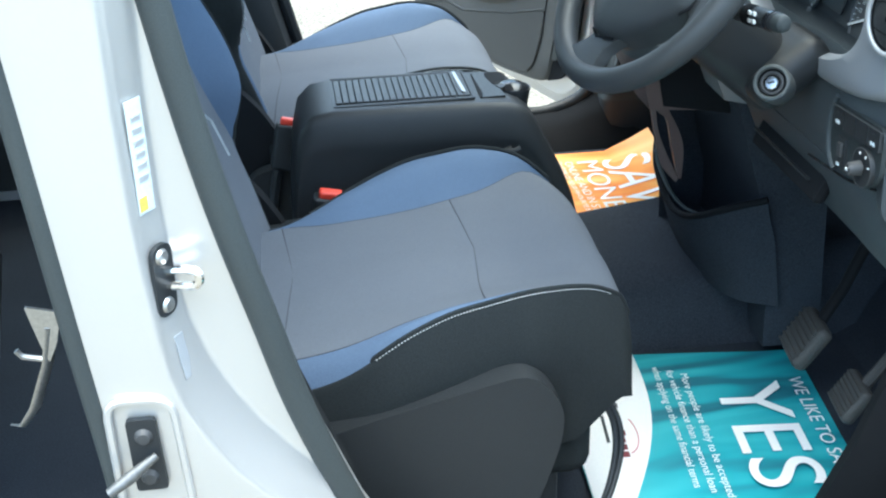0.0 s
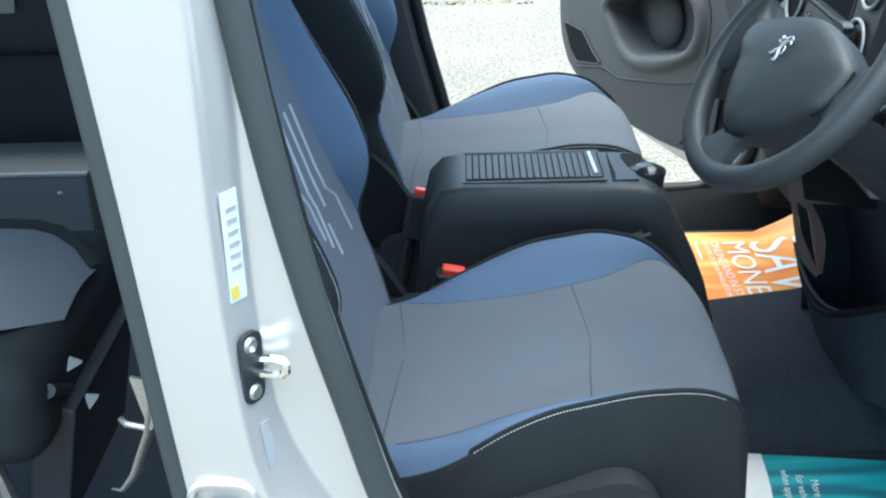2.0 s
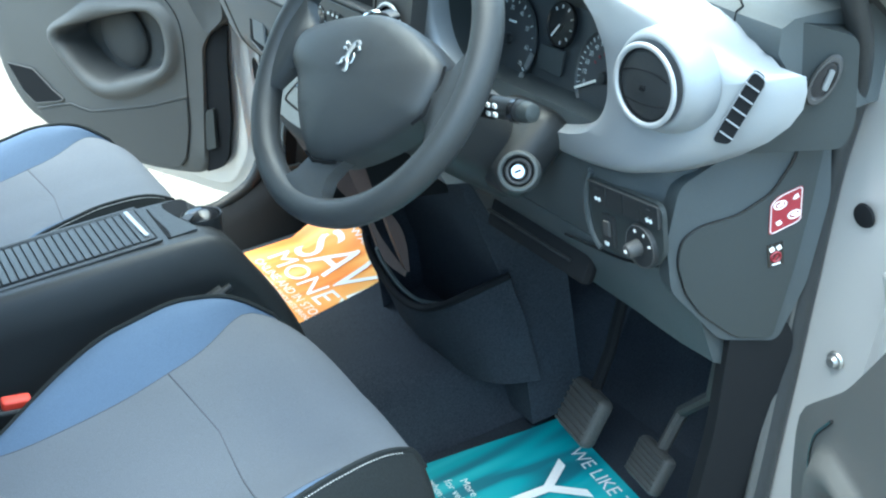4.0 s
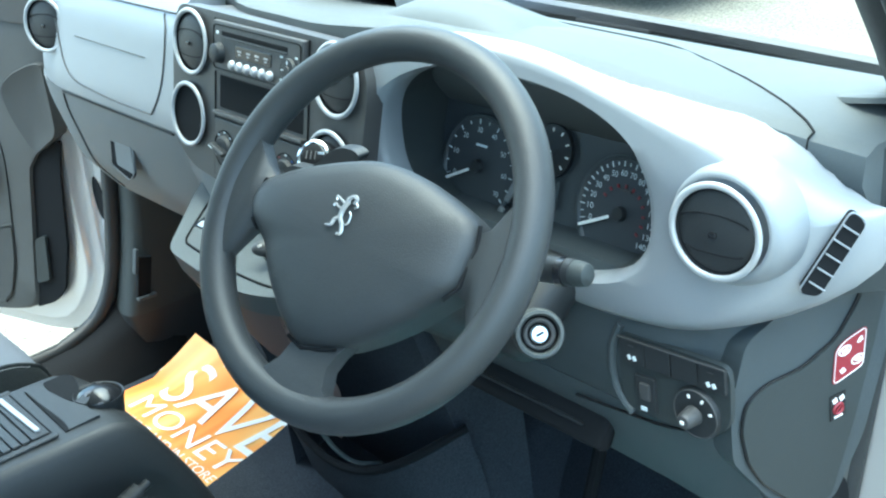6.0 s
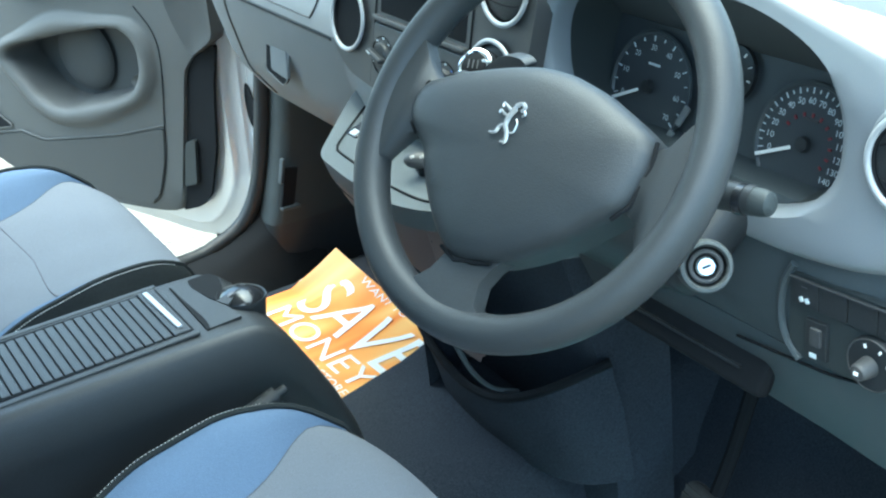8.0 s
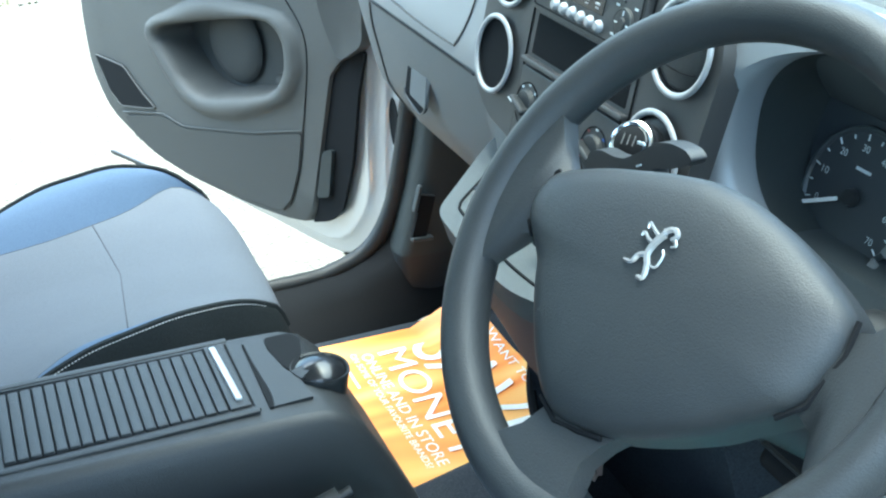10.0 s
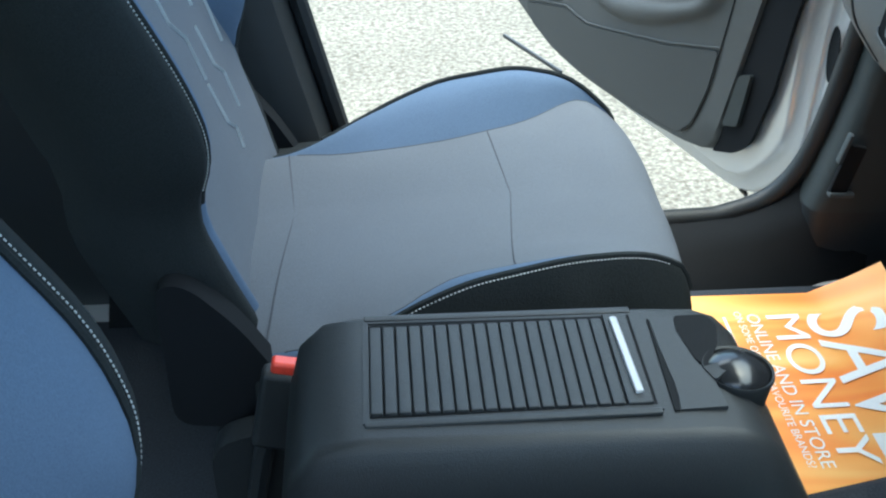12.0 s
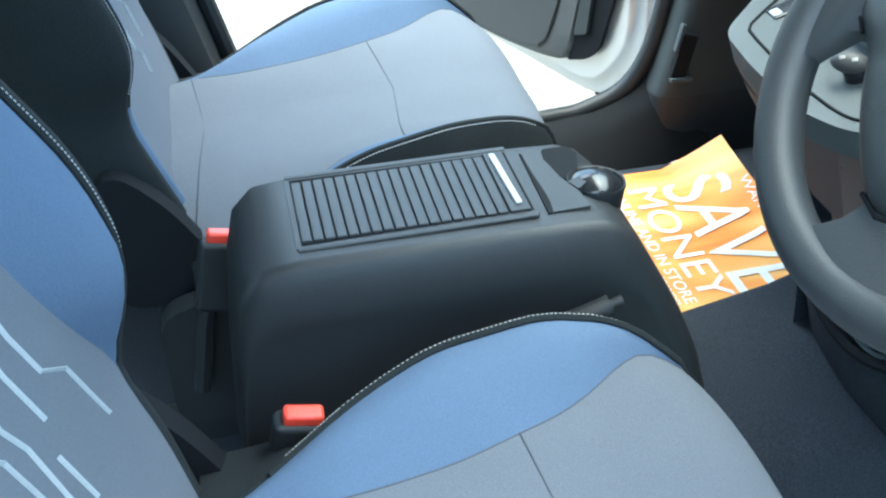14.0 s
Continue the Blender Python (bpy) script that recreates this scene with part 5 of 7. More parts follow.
    part("vent_bump", bump, "panel_silver", dash, "silver-grey vent moulding", 60)
    build_vent(dash, -0.659, 1.166, 0.589, 0.0425, 4, yaw=6)
    # slim side vent
    sm = basis((0.6400, -0.7320, 1.1470), (0.506, -0.600, -0.380), (0.290, -0.336, 0.896))
    hole = rounded([(-0.0088, -0.039), (0.0070, -0.035), (0.0090, 0.036), (-0.0055, 0.040)], 0.006)
    sv = part("side_vent", prism(hole, -0.012, sm @ Matrix.Translation((0, 0, 0.006)), 0.002), "void", dash, "slim slatted side vent")
    for k in range(5):
        part("slat", rbox((0.0155, 0.0013, 0.004), sm @ at(0.0004, -0.027 + 0.0135 * k, 0.006, 0, 0, -10), 0.0005), "panel_silver", sv)
    part("side_rim", tube([sm @ Vector((p[0] * 1.08, p[1] * 1.03, 0.0035)) for p in hole + hole[:1]], 0.0009, 6), "panel_silver", sv)


build_cluster()


def build_driver_lower():
    # knee panel
    rows = []
    for y in np.linspace(-0.22, -0.664, 18):
        k = max(0.0, -(y + 0.58)) / 0.09
        x = 0.598 + 0.050 * k ** 2.2
        rows.append([(x + 0.015, y, 1.085), (x, y, 1.05), (x, y, 1.0), (x + 0.002, y, 0.952), (x + 0.04, y, 0.90), (0.80, y, 0.90), (0.80, y, 1.085)])
    part("knee_panel", loft(rows, ring=True, caps=True), "lower_dash", dash, "dark grey driver knee panel", 50)
    rows = []
    for y in np.linspace(-0.24, -0.668, 14):
        k = max(0.0, -(y + 0.58)) / 0.11
        x = 0.600 + 0.045 * k ** 2.0
        dz = -0.04 * k ** 1.5 - 0.03 * max(0.0, -(y + 0.35))
        rows.append([(x, y, 0.950), (x + 0.003, y, 0.93), (x + 0.035, y, 0.860 + dz), (x + 0.05, y, 0.850 + dz), (0.80, y, 0.86), (0.80, y, 0.95)])
    lp = part("lower_panel", loft(rows, ring=True, caps=True), "lower_dash", dash, "dark lower cover below the steering column", 50)
    part("panel_seam", tube([(0.5985 + 0.048 * (max(0.0, -(y + 0.58)) / 0.10) ** 2.1, y, 0.934 - 0.10 * (y + 0.484)) for y in np.linspace(-0.484, -0.668, 12)], 0.0016, 5), "gloss_black", dash)
    # Solid block at the cover's surface; its black paints the open slot's shade.
    part("tray_slot", rbox((0.02, 0.22, 0.058), at(0.6165, -0.406, 0.900, 0, 24, 0), 0.008), "void", lp, "storage slot, hollow shade painted in near-black")
    part("slot_shelf", rbox((0.012, 0.19, 0.003), at(0.606, -0.392, 0.897, 0, 10, 0), 0.001), "black", lp)
    m = basis((0.5965, -0.600, 1.002), (0, -1, 0.07), (0, 0, 1))
    P = lambda u, v, w=0.0: m @ Matrix.Translation((u, v, w))
    sw = part("switch_panel", prism(rounded([(-0.054, 0.032), (-0.056, -0.034), (-0.046, -0.048), (0.006, -0.050), (0.052, -0.046), (0.069, -0.026), (0.071, 0.020), (0.066, 0.030)], 0.010), -0.006, P(0, 0, 0.0005), 0.002), "end_trim", dash, "switch panel with blank buttons and a mirror knob")
    part("panel_rib", tube(smooth_line([tuple(P(a, b, 0.0).translation) for a, b in ((-0.050, 0.039), (-0.060, 0.022), (-0.065, 0.0), (-0.064, -0.024), (-0.056, -0.042), (-0.044, -0.053))], 24), 0.004, 8), "lower_dash", dash, "rounded rib beside the switches")
    part("button_edge", rbox((0.120, 0.0014, 0.002), P(0.009, 0.0292, 0.0055), 0), "stack", sw)
    for k in range(4):
        u = -0.0355 + 0.0297 * k
        b = part("button", rbox((0.0289, 0.0245, 0.006), P(u, 0.0160, 0.002), 0.0012), "black", sw, "square push button")
        if k in (0, 3):
            for du in (-0.0030, 0.0030):
                part("mark", rbox((0.0036, 0.0046, 0.001), P(u + du, 0.0105, 0.0053) @ at(0, 0, 0, 0, 0, 25), 0.0), "label", b)
            part("mark", rbox((0.006, 0.0007, 0.001), P(u, 0.0225, 0.0053), 0), "stack", b)
    roc = part("beam_switch", rbox((0.0235, 0.037, 0.007), P(-0.0235, -0.0245, 0.001), 0.002), "black", sw, "narrow rocker switch")
    part("thumbwheel", rbox((0.012, 0.018, 0.005), P(-0.0225, -0.021, 0.005), 0.002), "stack", roc)
    part("mark", rbox((0.007, 0.0040, 0.001), P(-0.0255, -0.0400, 0.005), 0), "label", roc)
    base = part("knob_base", lathe([(0.0, 0.004), (0.0235, 0.004), (0.025, 0.002), (0.026, -0.002)], P(0.034, -0.025, 0.001), 36), "black", sw)
    part("base_ring", torus(0.0235, 0.0008, P(0.034, -0.025, 0.0052), 36, 6), "stack", base)
    kn = part("mirror_knob", lathe([(0.0, 0.020), (0.006, 0.0195), (0.0080, 0.017), (0.0095, 0.004)], P(0.034, -0.025, 0.003), 24), "stack", sw, "small round mirror knob")
    part("mark", rbox((0.004, 0.003, 0.001), P(0.034, -0.025, 0.0236), 0), "white", kn)
    for a in (15, 60, 110):
        part("mark", rbox((0.0034, 0.0022, 0.001), P(0.034 + 0.0175 * math.cos(radians(a)), -0.025 + 0.0175 * math.sin(radians(a)), 0.0055) @ at(0, 0, 0, 0, 0, a), 0), "white", sw)
    # outer end cover facing the door opening, with two warning labels
    DG = basis((0.63, -0.672, 0), (0.973, -0.23, 0), (0, 0, 1))
    shape = rounded([(0.097, 0.842), (0.051, 0.857), (0.012, 0.895), (-0.006, 0.925), (-0.015, 0.963), (-0.010, 0.989), (0.010, 1.000), (0.055, 1.003), (0.094, 1.020), (0.119, 1.053), (0.132, 1.095), (0.150, 1.11), (0.152, 1.06), (0.140, 1.0), (0.122, 0.925)], 0.010, 4)
    end = part("end_cover", prism(shape, 0.004, DG @ Matrix.Translation((0, 0, -0.003)), 0.002), "end_trim", dash, "dark grey end cover of the dashboard")
    part("cover_seam", tube([DG @ Vector((a, b, -0.002)) for a, b in shape + shape[:1]], 0.0018, 5), "gloss_black", end, "dark seam round the end cover")
    lm = DG @ Matrix.Translation((0.109, 0.998, 0.0013)) @ pose(0, 0, 0, 0, 0, 8) @ Matrix.Diagonal((1.22, 0.76, 1, 1))
    L1 = part("warning_label", prism(rounded([(-0.019, -0.030), (0.013, -0.024), (0.019, 0.030), (-0.005, 0.026), (-0.014, 0.018)], 0.006), 0.0008, lm, 0), "crimson", end, "red label with white pictograms")
    part("border", tube([lm @ Vector((a * 0.93, b * 0.95, 0.001)) for a, b in rounded([(-0.019, -0.030), (0.013, -0.024), (0.019, 0.030), (-0.005, 0.026), (-0.014, 0.018)], 0.006) + [(-0.0185, -0.026)]], 0.0005, 4), "white", L1)
    for k, (a, b) in enumerate(((-0.005, 0.012), (0.010, 0.016), (-0.009, -0.015), (0.007, -0.010))):
        if k in (0, 3):
            part("pictogram", torus(0.0058, 0.0009, lm @ at(a, b, 0.0012), 16, 4), "white", L1)
        part("pictogram", rbox((0.006, 0.0035, 0.0008), lm @ at(a, b, 0.0014, 0, 0, 25 + 40 * k), 0), "white", L1)
        part("pictogram", rbox((0.002, 0.006, 0.0008), lm @ at(a + 0.002, b + 0.001, 0.0014, 0, 0, 10 * k), 0), "white", L1)
    l2 = DG @ Matrix.Translation((0.098, 0.948, 0.0016)) @ pose(0, 0, 0, 0, 0, 4) @ Matrix.Diagonal((0.85, 0.85, 1, 1))
    L2 = part("warning_label", rbox((0.022, 0.032, 0.001), l2, 0), "gloss_black", end, "small black label with a red sign")
    part("pictogram", torus(0.0065, 0.0016, l2 @ at(0, -0.003, 0.001), 16, 4), "crimson", L2)
    part("pictogram", rbox((0.008, 0.003, 0.0008), l2 @ at(0, -0.003, 0.001, 0, 0, 45), 0), "crimson", L2)
    for u in (-0.005, 0.005):
        part("pictogram", rbox((0.006, 0.006, 0.0008), l2 @ at(u, 0.009, 0.001, 0, 0, 20), 0), "white", L2)
    part("pictogram", rbox((0.012, 0.002, 0.0008), l2 @ at(0, -0.013, 0.001), 0), "white", L2)
    cm = basis((0.740, -0.739, 1.151), (0.8, -0.6, 0), (0, 0, 1)) @ pose(0, 0, 0, 0, 0, 62)
    part("end_catch", torus(0.019, 0.0035, cm @ Matrix.Diagonal((1.25, 0.55, 1, 1)), 24, 6), "stack", end, "oval catch in the dashboard end")
    part("catch_hollow", lathe([(0.0, 0.0), (0.017, 0.0), (0.018, -0.004)], cm @ Matrix.Diagonal((1.25, 0.55, 1, 1)), 24), "gloss_black", end)
    part("catch_key", rbox((0.022, 0.006, 0.006), cm @ at(0.002, -0.003, 0.002, 0, 0, 8), 0.002), "dash", end)


build_driver_lower()


# ---------------------------------------------------------------- steering wheel and column
WN = Vector((-0.77, -0.151, 0.62)).normalized()
WUP = (Vector((0, 0, 1)) - WN * WN.z).normalized()
WHEEL = basis((0.394, -0.447, 1.185), WUP.cross(WN), WUP)


def build_wheel():
    w = thing("steering_wheel", WHEEL, "black three-spoke steering wheel with a chrome badge", "steering wheel")
    part("rim", torus(0.1605, 0.0155, WHEEL, 72, 14, 1.1), "rim", w, "black moulded rim")
    hub = rounded([(-0.120, 0.017), (-0.095, 0.029), (-0.074, 0.037), (-0.035, 0.048), (-0.005, 0.054), (0.025, 0.053), (0.060, 0.045), (0.095, 0.031), (0.115, 0.020), (0.119, 0.0), (0.114, -0.031), (0.103, -0.043), (0.088, -0.056), (0.073, -0.071), (0.045, -0.090), (0.015, -0.106), (-0.018, -0.112), (-0.033, -0.107), (-0.052, -0.092), (-0.072, -0.070), (-0.086, -0.051), (-0.093, -0.038), (-0.108, -0.026), (-0.121, -0.016), (-0.126, 0.0)], 0.010, 3)
    cx, cy = -0.002, -0.020
    rows = []
    for t, h in ((0.98, -0.030), (1.0, -0.004), (0.995, 0.003), (0.97, 0.009), (0.91, 0.0145), (0.78, 0.0195), (0.55, 0.0238), (0.25, 0.0255), (0.02, 0.0255)):
        rows.append([WHEEL @ Vector((cx + (a - cx) * t, cy + (b - cy) * t, h)) for a, b in hub])
    part("hub", loft(rows, ring=True, caps=True), "rim", w, "black airbag cover", 55)
    def spoke(pts, label):
        rows = []
        for (a, b), (c, d), h, th in pts:
            q = [Vector((a, b, h)), Vector(((a + c) / 2, (b + d) / 2, h + th)), Vector((c, d, h)), Vector((c, d, h - 0.016)), Vector(((a + c) / 2, (b + d) / 2, h - 0.02)), Vector((a, b, h - 0.016))]
            rows.append([WHEEL @ v for v in q])
        part("spoke", loft(rows, ring=True, caps=True), "rim", w, label, 70)
    spoke([((-0.096, 0.022), (-0.094, -0.020), -0.004, 0.002), ((-0.115, 0.023), (-0.111, -0.024), 0.002, 0.003), ((-0.122, 0.031), (-0.121, -0.030), 0.005, 0.003), ((-0.132, 0.046), (-0.130, -0.046), 0.008, 0.003), ((-0.150, 0.066), (-0.146, -0.070), 0.008, 0.003)], "black side spoke")
    spoke([((0.096, 0.016), (0.094, -0.034), -0.004, 0.002), ((0.116, 0.013), (0.112, -0.036), 0.002, 0.003), ((0.127, 0.017), (0.125, -0.041), 0.005, 0.003), ((0.138, 0.032), (0.133, -0.058), 0.008, 0.003), ((0.152, 0.054), (0.144, -0.080), 0.008, 0.003)], "black side spoke")
    spoke([((-0.028, -0.094), (0.028, -0.092), -0.004, 0.002), ((-0.033, -0.114), (0.019, -0.110), 0.002, 0.003), ((-0.037, -0.126), (0.015, -0.124), 0.005, 0.003), ((-0.048, -0.139), (0.020, -0.141), 0.008, 0.003), ((-0.072, -0.144), (0.044, -0.152), 0.008, 0.003)], "black lower spoke")
    # seams between cover and spokes
    for line in ([(-0.117, 0.019), (-0.1245, 0.010), (-0.1265, 0.0), (-0.1215, -0.017), (-0.110, -0.0265)], [(0.1165, 0.019), (0.1200, 0.0), (0.1150, -0.031), (0.104, -0.044)], [(-0.036, -0.1065), (-0.018, -0.1135), (0.0, -0.1105), (0.018, -0.106)]):
        part("seam", tube([WHEEL @ Vector((a, b, 0.0042)) for a, b in line], 0.0017, 5), "void", w)
    # plain chrome badge
    lift = WHEEL @ Matrix.Translation((-0.002, 0.0, 0.0255)) @ Matrix.Diagonal((0.80, 0.86, 1, 1))
    def stroke(pts, radii):
        return tube(smooth_line([lift @ Vector((a, b, 0.0012)) for a, b in pts], 14), [radii[0] + (radii[1] - radii[0]) * k / 14 for k in range(15)], 6)
    badge = part("badge", stroke([(0.004, 0.014), (0.0, 0.006), (-0.001, -0.003), (0.004, -0.010), (0.006, -0.018), (0.001, -0.019)], (0.0027, 0.0015)), "badge", w, "raised chrome badge")
    for pts, rr in (([(0.003, 0.015), (0.009, 0.019), (0.014, 0.016), (0.011, 0.012)], (0.0022, 0.0015)), ([(0.013, 0.014), (0.017, 0.010), (0.014, 0.008)], (0.0012, 0.0008)), ([(0.001, 0.010), (-0.006, 0.013), (-0.013, 0.016), (-0.012, 0.012)], (0.0014, 0.0008)), ([(0.0, 0.005), (-0.007, 0.006), (-0.013, 0.009), (-0.014, 0.006)], (0.0014, 0.0008)), ([(-0.001, -0.003), (-0.007, -0.006), (-0.010, -0.012), (-0.017, -0.013)], (0.0020, 0.0012)), ([(0.005, -0.009), (0.011, -0.008), (0.012, 0.0), (0.009, 0.004)], (0.0009, 0.0007))):
        part("badge_piece", stroke(pts, rr), "badge", badge)
    words("embossing", "AIRBAG", WHEEL @ Matrix.Translation((-0.058, -0.064, 0.0225)) @ pose(0, 0, 0, 0, 0, 0), 0.005, 0.026, "rim", w)
    return w


build_wheel()


def build_column():
    c = thing("steering_column", (0.52, -0.47, 1.08), "black steering column shroud with stalks and ignition", "steering column")
    rows = []
    for t, r in ((0.015, 0.034), (0.03, 0.039), (0.08, 0.042), (0.16, 0.044), (0.24, 0.045)):
        o = Vector((0.394, -0.447, 1.185)) - WN * t + Vector((0, 0, -0.012))
        rows.append([o + WHEEL.to_3x3() @ Vector((r * 1.1 * math.cos(a), r * 0.85 * math.sin(a) - (0.02 if math.sin(a) < 0 else 0), 0)) for a in (2 * math.pi * k / 20 for k in range(20))])
    part("shroud", loft(rows, ring=True, caps=True), "black", c, "black plastic column shroud", 60)
    part("lower_shroud", rbox((0.11, 0.105, 0.056), at(0.563, -0.446, 1.045, 0, -38, 0), 0.022, 3), "black", c)
    ig = look((0.523, -0.515, 1.0475), (0.523 + 0.54, -0.515 + 0.71, 1.0475 - 0.43))
    i = part("ignition_barrel", lathe([(0.0, -0.04), (0.0225, -0.04), (0.0235, -0.008), (0.0230, 0.000), (0.0215, 0.0040), (0.0190, 0.0045), (0.0172, 0.001), (0.0165, -0.006), (0.0, -0.006)], ig, 40), "dash_top", c, "grey rounded ignition surround")
    part("barrel_well", lathe([(0.0172, 0.0005), (0.0155, -0.0040), (0.0, -0.0045)], ig @ at(0, 0, 0.0006), 36), "void", i)
    part("barrel_ring", torus(0.0128, 0.0022, ig @ at(0, 0, -0.002), 32, 8), "stack", i)
    k = part("lock", lathe([(0.0, 0.003), (0.007, 0.003), (0.009, 0.0010), (0.0095, -0.006)], ig, 28), "chrome", i, "chrome key lock")
    part("keyhole", rbox((0.008, 0.0026, 0.001), ig @ at(0, 0, 0.0032, 0, 0, 20), 0), "gloss_black", k)
    s = part("stalk", tube([(0.475, -0.50, 1.136), (0.478, -0.55, 1.145), (0.486, -0.598, 1.150)], [0.010, 0.0118, 0.0115], 14), "black", c, "black indicator stalk")
    for q in range(4):
        o = Vector((0.4765, -0.535 - 0.006 * q, 1.1425 + 0.0009 * q))
        part("ridge", tube([o, o + Vector((0.0004, -0.0026, 0.0004))], 0.0126, 14), "void", s)
    part("collar", tube([(0.4825, -0.586, 1.1485), (0.4835, -0.592, 1.1492)], 0.0122, 14), "gloss_black", s)
    part("tip", tube([(0.486, -0.598, 1.150), (0.4865, -0.604, 1.1506), (0.4875, -0.611, 1.1514), (0.488, -0.614, 1.1518)], [0.0108, 0.0108, 0.0092, 0.005], 16), "end_trim", s, "grey stalk tip")
    for a, b in ((0.0, 0.0050), (0.0, -0.0042), (0.013, 0.0058), (0.013, -0.0034)):
        part("mark", rbox((0.0026, 0.0055, 0.0040), at(0.4672, -0.560 - a, 1.147 + b + 0.10 * a), 0), "white", s)
    wf = basis((0.490, 0, 0), (0, -1, 0), (0, 0, 1))
    blade = part("stalk", prism(rounded([(0.180, 1.128), (0.190, 1.146), (0.206, 1.1525), (0.226, 1.154), (0.240, 1.158), (0.262, 1.172), (0.282, 1.1865), (0.300, 1.1925), (0.318, 1.194), (0.327, 1.190), (0.323, 1.184), (0.302, 1.1735), (0.278, 1.165), (0.300, 1.140), (0.24, 1.130)], 0.005, 4), 0.013, wf @ Matrix.Translation((0, 0, -0.006)), 0.004, 3), "black", c, "flat black wiper stalk")
    part("mark", rbox((0.010, 0.0022, 0.001), wf @ at(0.258, 1.1765, 0.004, 0, 0, 10), 0), "label", blade)
    part("mark", rbox((0.007, 0.0014, 0.001), wf @ at(0.262, 1.1610, 0.0075, 0, 0, 30), 0), "label", blade)


build_column()


# ---------------------------------------------------------------- gear lever panel below the centre stack
def build_gear_panel():
    g = thing("switch_console", (0.50, -0.05, 0.95), "grey sloping panel with door lock and hazard buttons", "switch panel")
    m = basis((0.505, -0.05, 1.002), (0, -1, 0), (0.95, 0, 0.31))
    out = rounded([(-0.120, -0.052), (-0.040, -0.058), (0.058, -0.057), (0.112, -0.041), (0.150, -0.010), (0.155, 0.075), (-0.212, 0.075), (-0.194, 0.043)], 0.020, 5)
    part("panel", prism(out, -0.030, m, 0.010, 4), "dash_top", g, "grey moulded panel")
    line = smooth_line([m @ Vector((a, b, 0.0006)) for a, b in ((-0.158, 0.052), (-0.146, 0.030), (-0.118, -0.018), (-0.108, -0.029), (-0.094, -0.033), (-0.032, -0.036), (0.037, -0.037), (0.097, -0.030), (0.125, -0.008))], 60)
    part("groove", tube(line, 0.0016, 6), "void", g, "dark groove round the panel")
    side = []
    for y, zb in ((0.064, 0.930), (0.056, 0.918), (0.02, 0.914), (-0.04, 0.906), (-0.10, 0.890), (-0.145, 0.878)):
        x0 = float(np.interp(y, [-0.19, -0.162, -0.11, 0.0, 0.064], [0.500, 0.474, 0.458, 0.456, 0.464]))
        side.append([(x0, y, 0.975), (x0 + 0.004, y, 0.955), (x0 + 0.022, y, zb), (0.62, y, zb - 0.01), (0.62, y, 0.975)])
    low = part("lower_body", loft(side, ring=True, caps=True), "brown", g, "brownish plastic moulding under the panel", 50)
    # Plate added over the brown moulding's side to hold that side dark.
    part("dark_side_plate", prism([(0.494, 0.966), (0.498, 0.950), (0.512, 0.884), (0.622, 0.864), (0.622, 0.975)], 0.004, basis((0, -0.1455, 0), (1, 0, 0), (0, 0, 1)), 0.001), "void", low, "black plate added to darken the moulding's side")
    outer = {1: [(0.494, 0.905), (0.508, 0.855), (0.518, 0.805), (0.529, 0.764), (0.557, 0.729)], -1: [(0.511, 0.905), (0.534, 0.863), (0.557, 0.820), (0.566, 0.786), (0.566, 0.735)]}
    inner = {1: [(0.5020, 0.905), (0.514, 0.861), (0.5195, 0.830), (0.532, 0.795), (0.560, 0.737)], -1: [(0.5020, 0.905), (0.516, 0.861), (0.5340, 0.842), (0.5455, 0.795), (0.560, 0.737)]}
    for k in (1, -1):
        o, q = (smooth_line([(a, -0.100, b) for a, b in e[k]], 20) for e in (outer, inner))
        part("bracket_arm", loft([[a + Vector((0, -0.004, 0)), b + Vector((0, -0.005, 0)), b + Vector((0, 0.006, 0)), a + Vector((0, 0.006, 0))] for a, b in zip(o, q)], ring=True, caps=True), "brown", low, "curved brown bracket arm", 60)
    part("lower_seam", tube([(r[1][0] + 0.0055, r[1][1], r[1][2] - 0.012) for r in side], 0.0013, 5), "void", low)
    lock = part("lock_button", rbox((0.024, 0.038, 0.005), m @ at(-0.113, 0.014, 0.0), 0.002), "gloss_black", g, "door lock button")
    part("lens", rbox((0.013, 0.010, 0.003), m @ at(-0.112, 0.001, 0.0020), 0.002, 3), "silver", lock)
    hz = part("hazard_button", rbox((0.027, 0.030, 0.006), m @ at(-0.076, 0.015, 0.001), 0.002), "dim_red", g, "dark red hazard button")
    tri = [m @ Vector((-0.076 + 0.0065 * math.cos(a), 0.015 + 0.0065 * math.sin(a), 0.0045)) for a in (math.pi / 2 + 2 * math.pi * k / 3 for k in range(4))]
    part("mark", tube(tri, 0.0007, 4), "label", hz)
    part("button", rbox((0.026, 0.028, 0.005), m @ at(-0.042, 0.015, 0.001), 0.002), "black", g, "blank black button")
    sel = look((0.4975, -0.0985, 1.021), (0.497 + 0.42, -0.0985 + 0.45, 1.021 - 0.60))
    stem = part("selector_stem", tube([m @ Vector((0.0455, 0.004, -0.001)), Vector((0.503, -0.0975, 1.012)), Vector((0.4985, -0.0985, 1.019))], [0.0105, 0.0095, 0.0095], 18), "gloss_black", g, "short black selector stem")
    cap = part("selector_cap", lathe([(0.0, 0.0075), (0.007, 0.0068), (0.0125, 0.0042), (0.0148, 0.0), (0.0135, -0.0035), (0.0, -0.0050)], sel @ Matrix.Diagonal((1.15, 0.72, 1, 1)), 28), "stack", stem, "glossy grey selector cap")
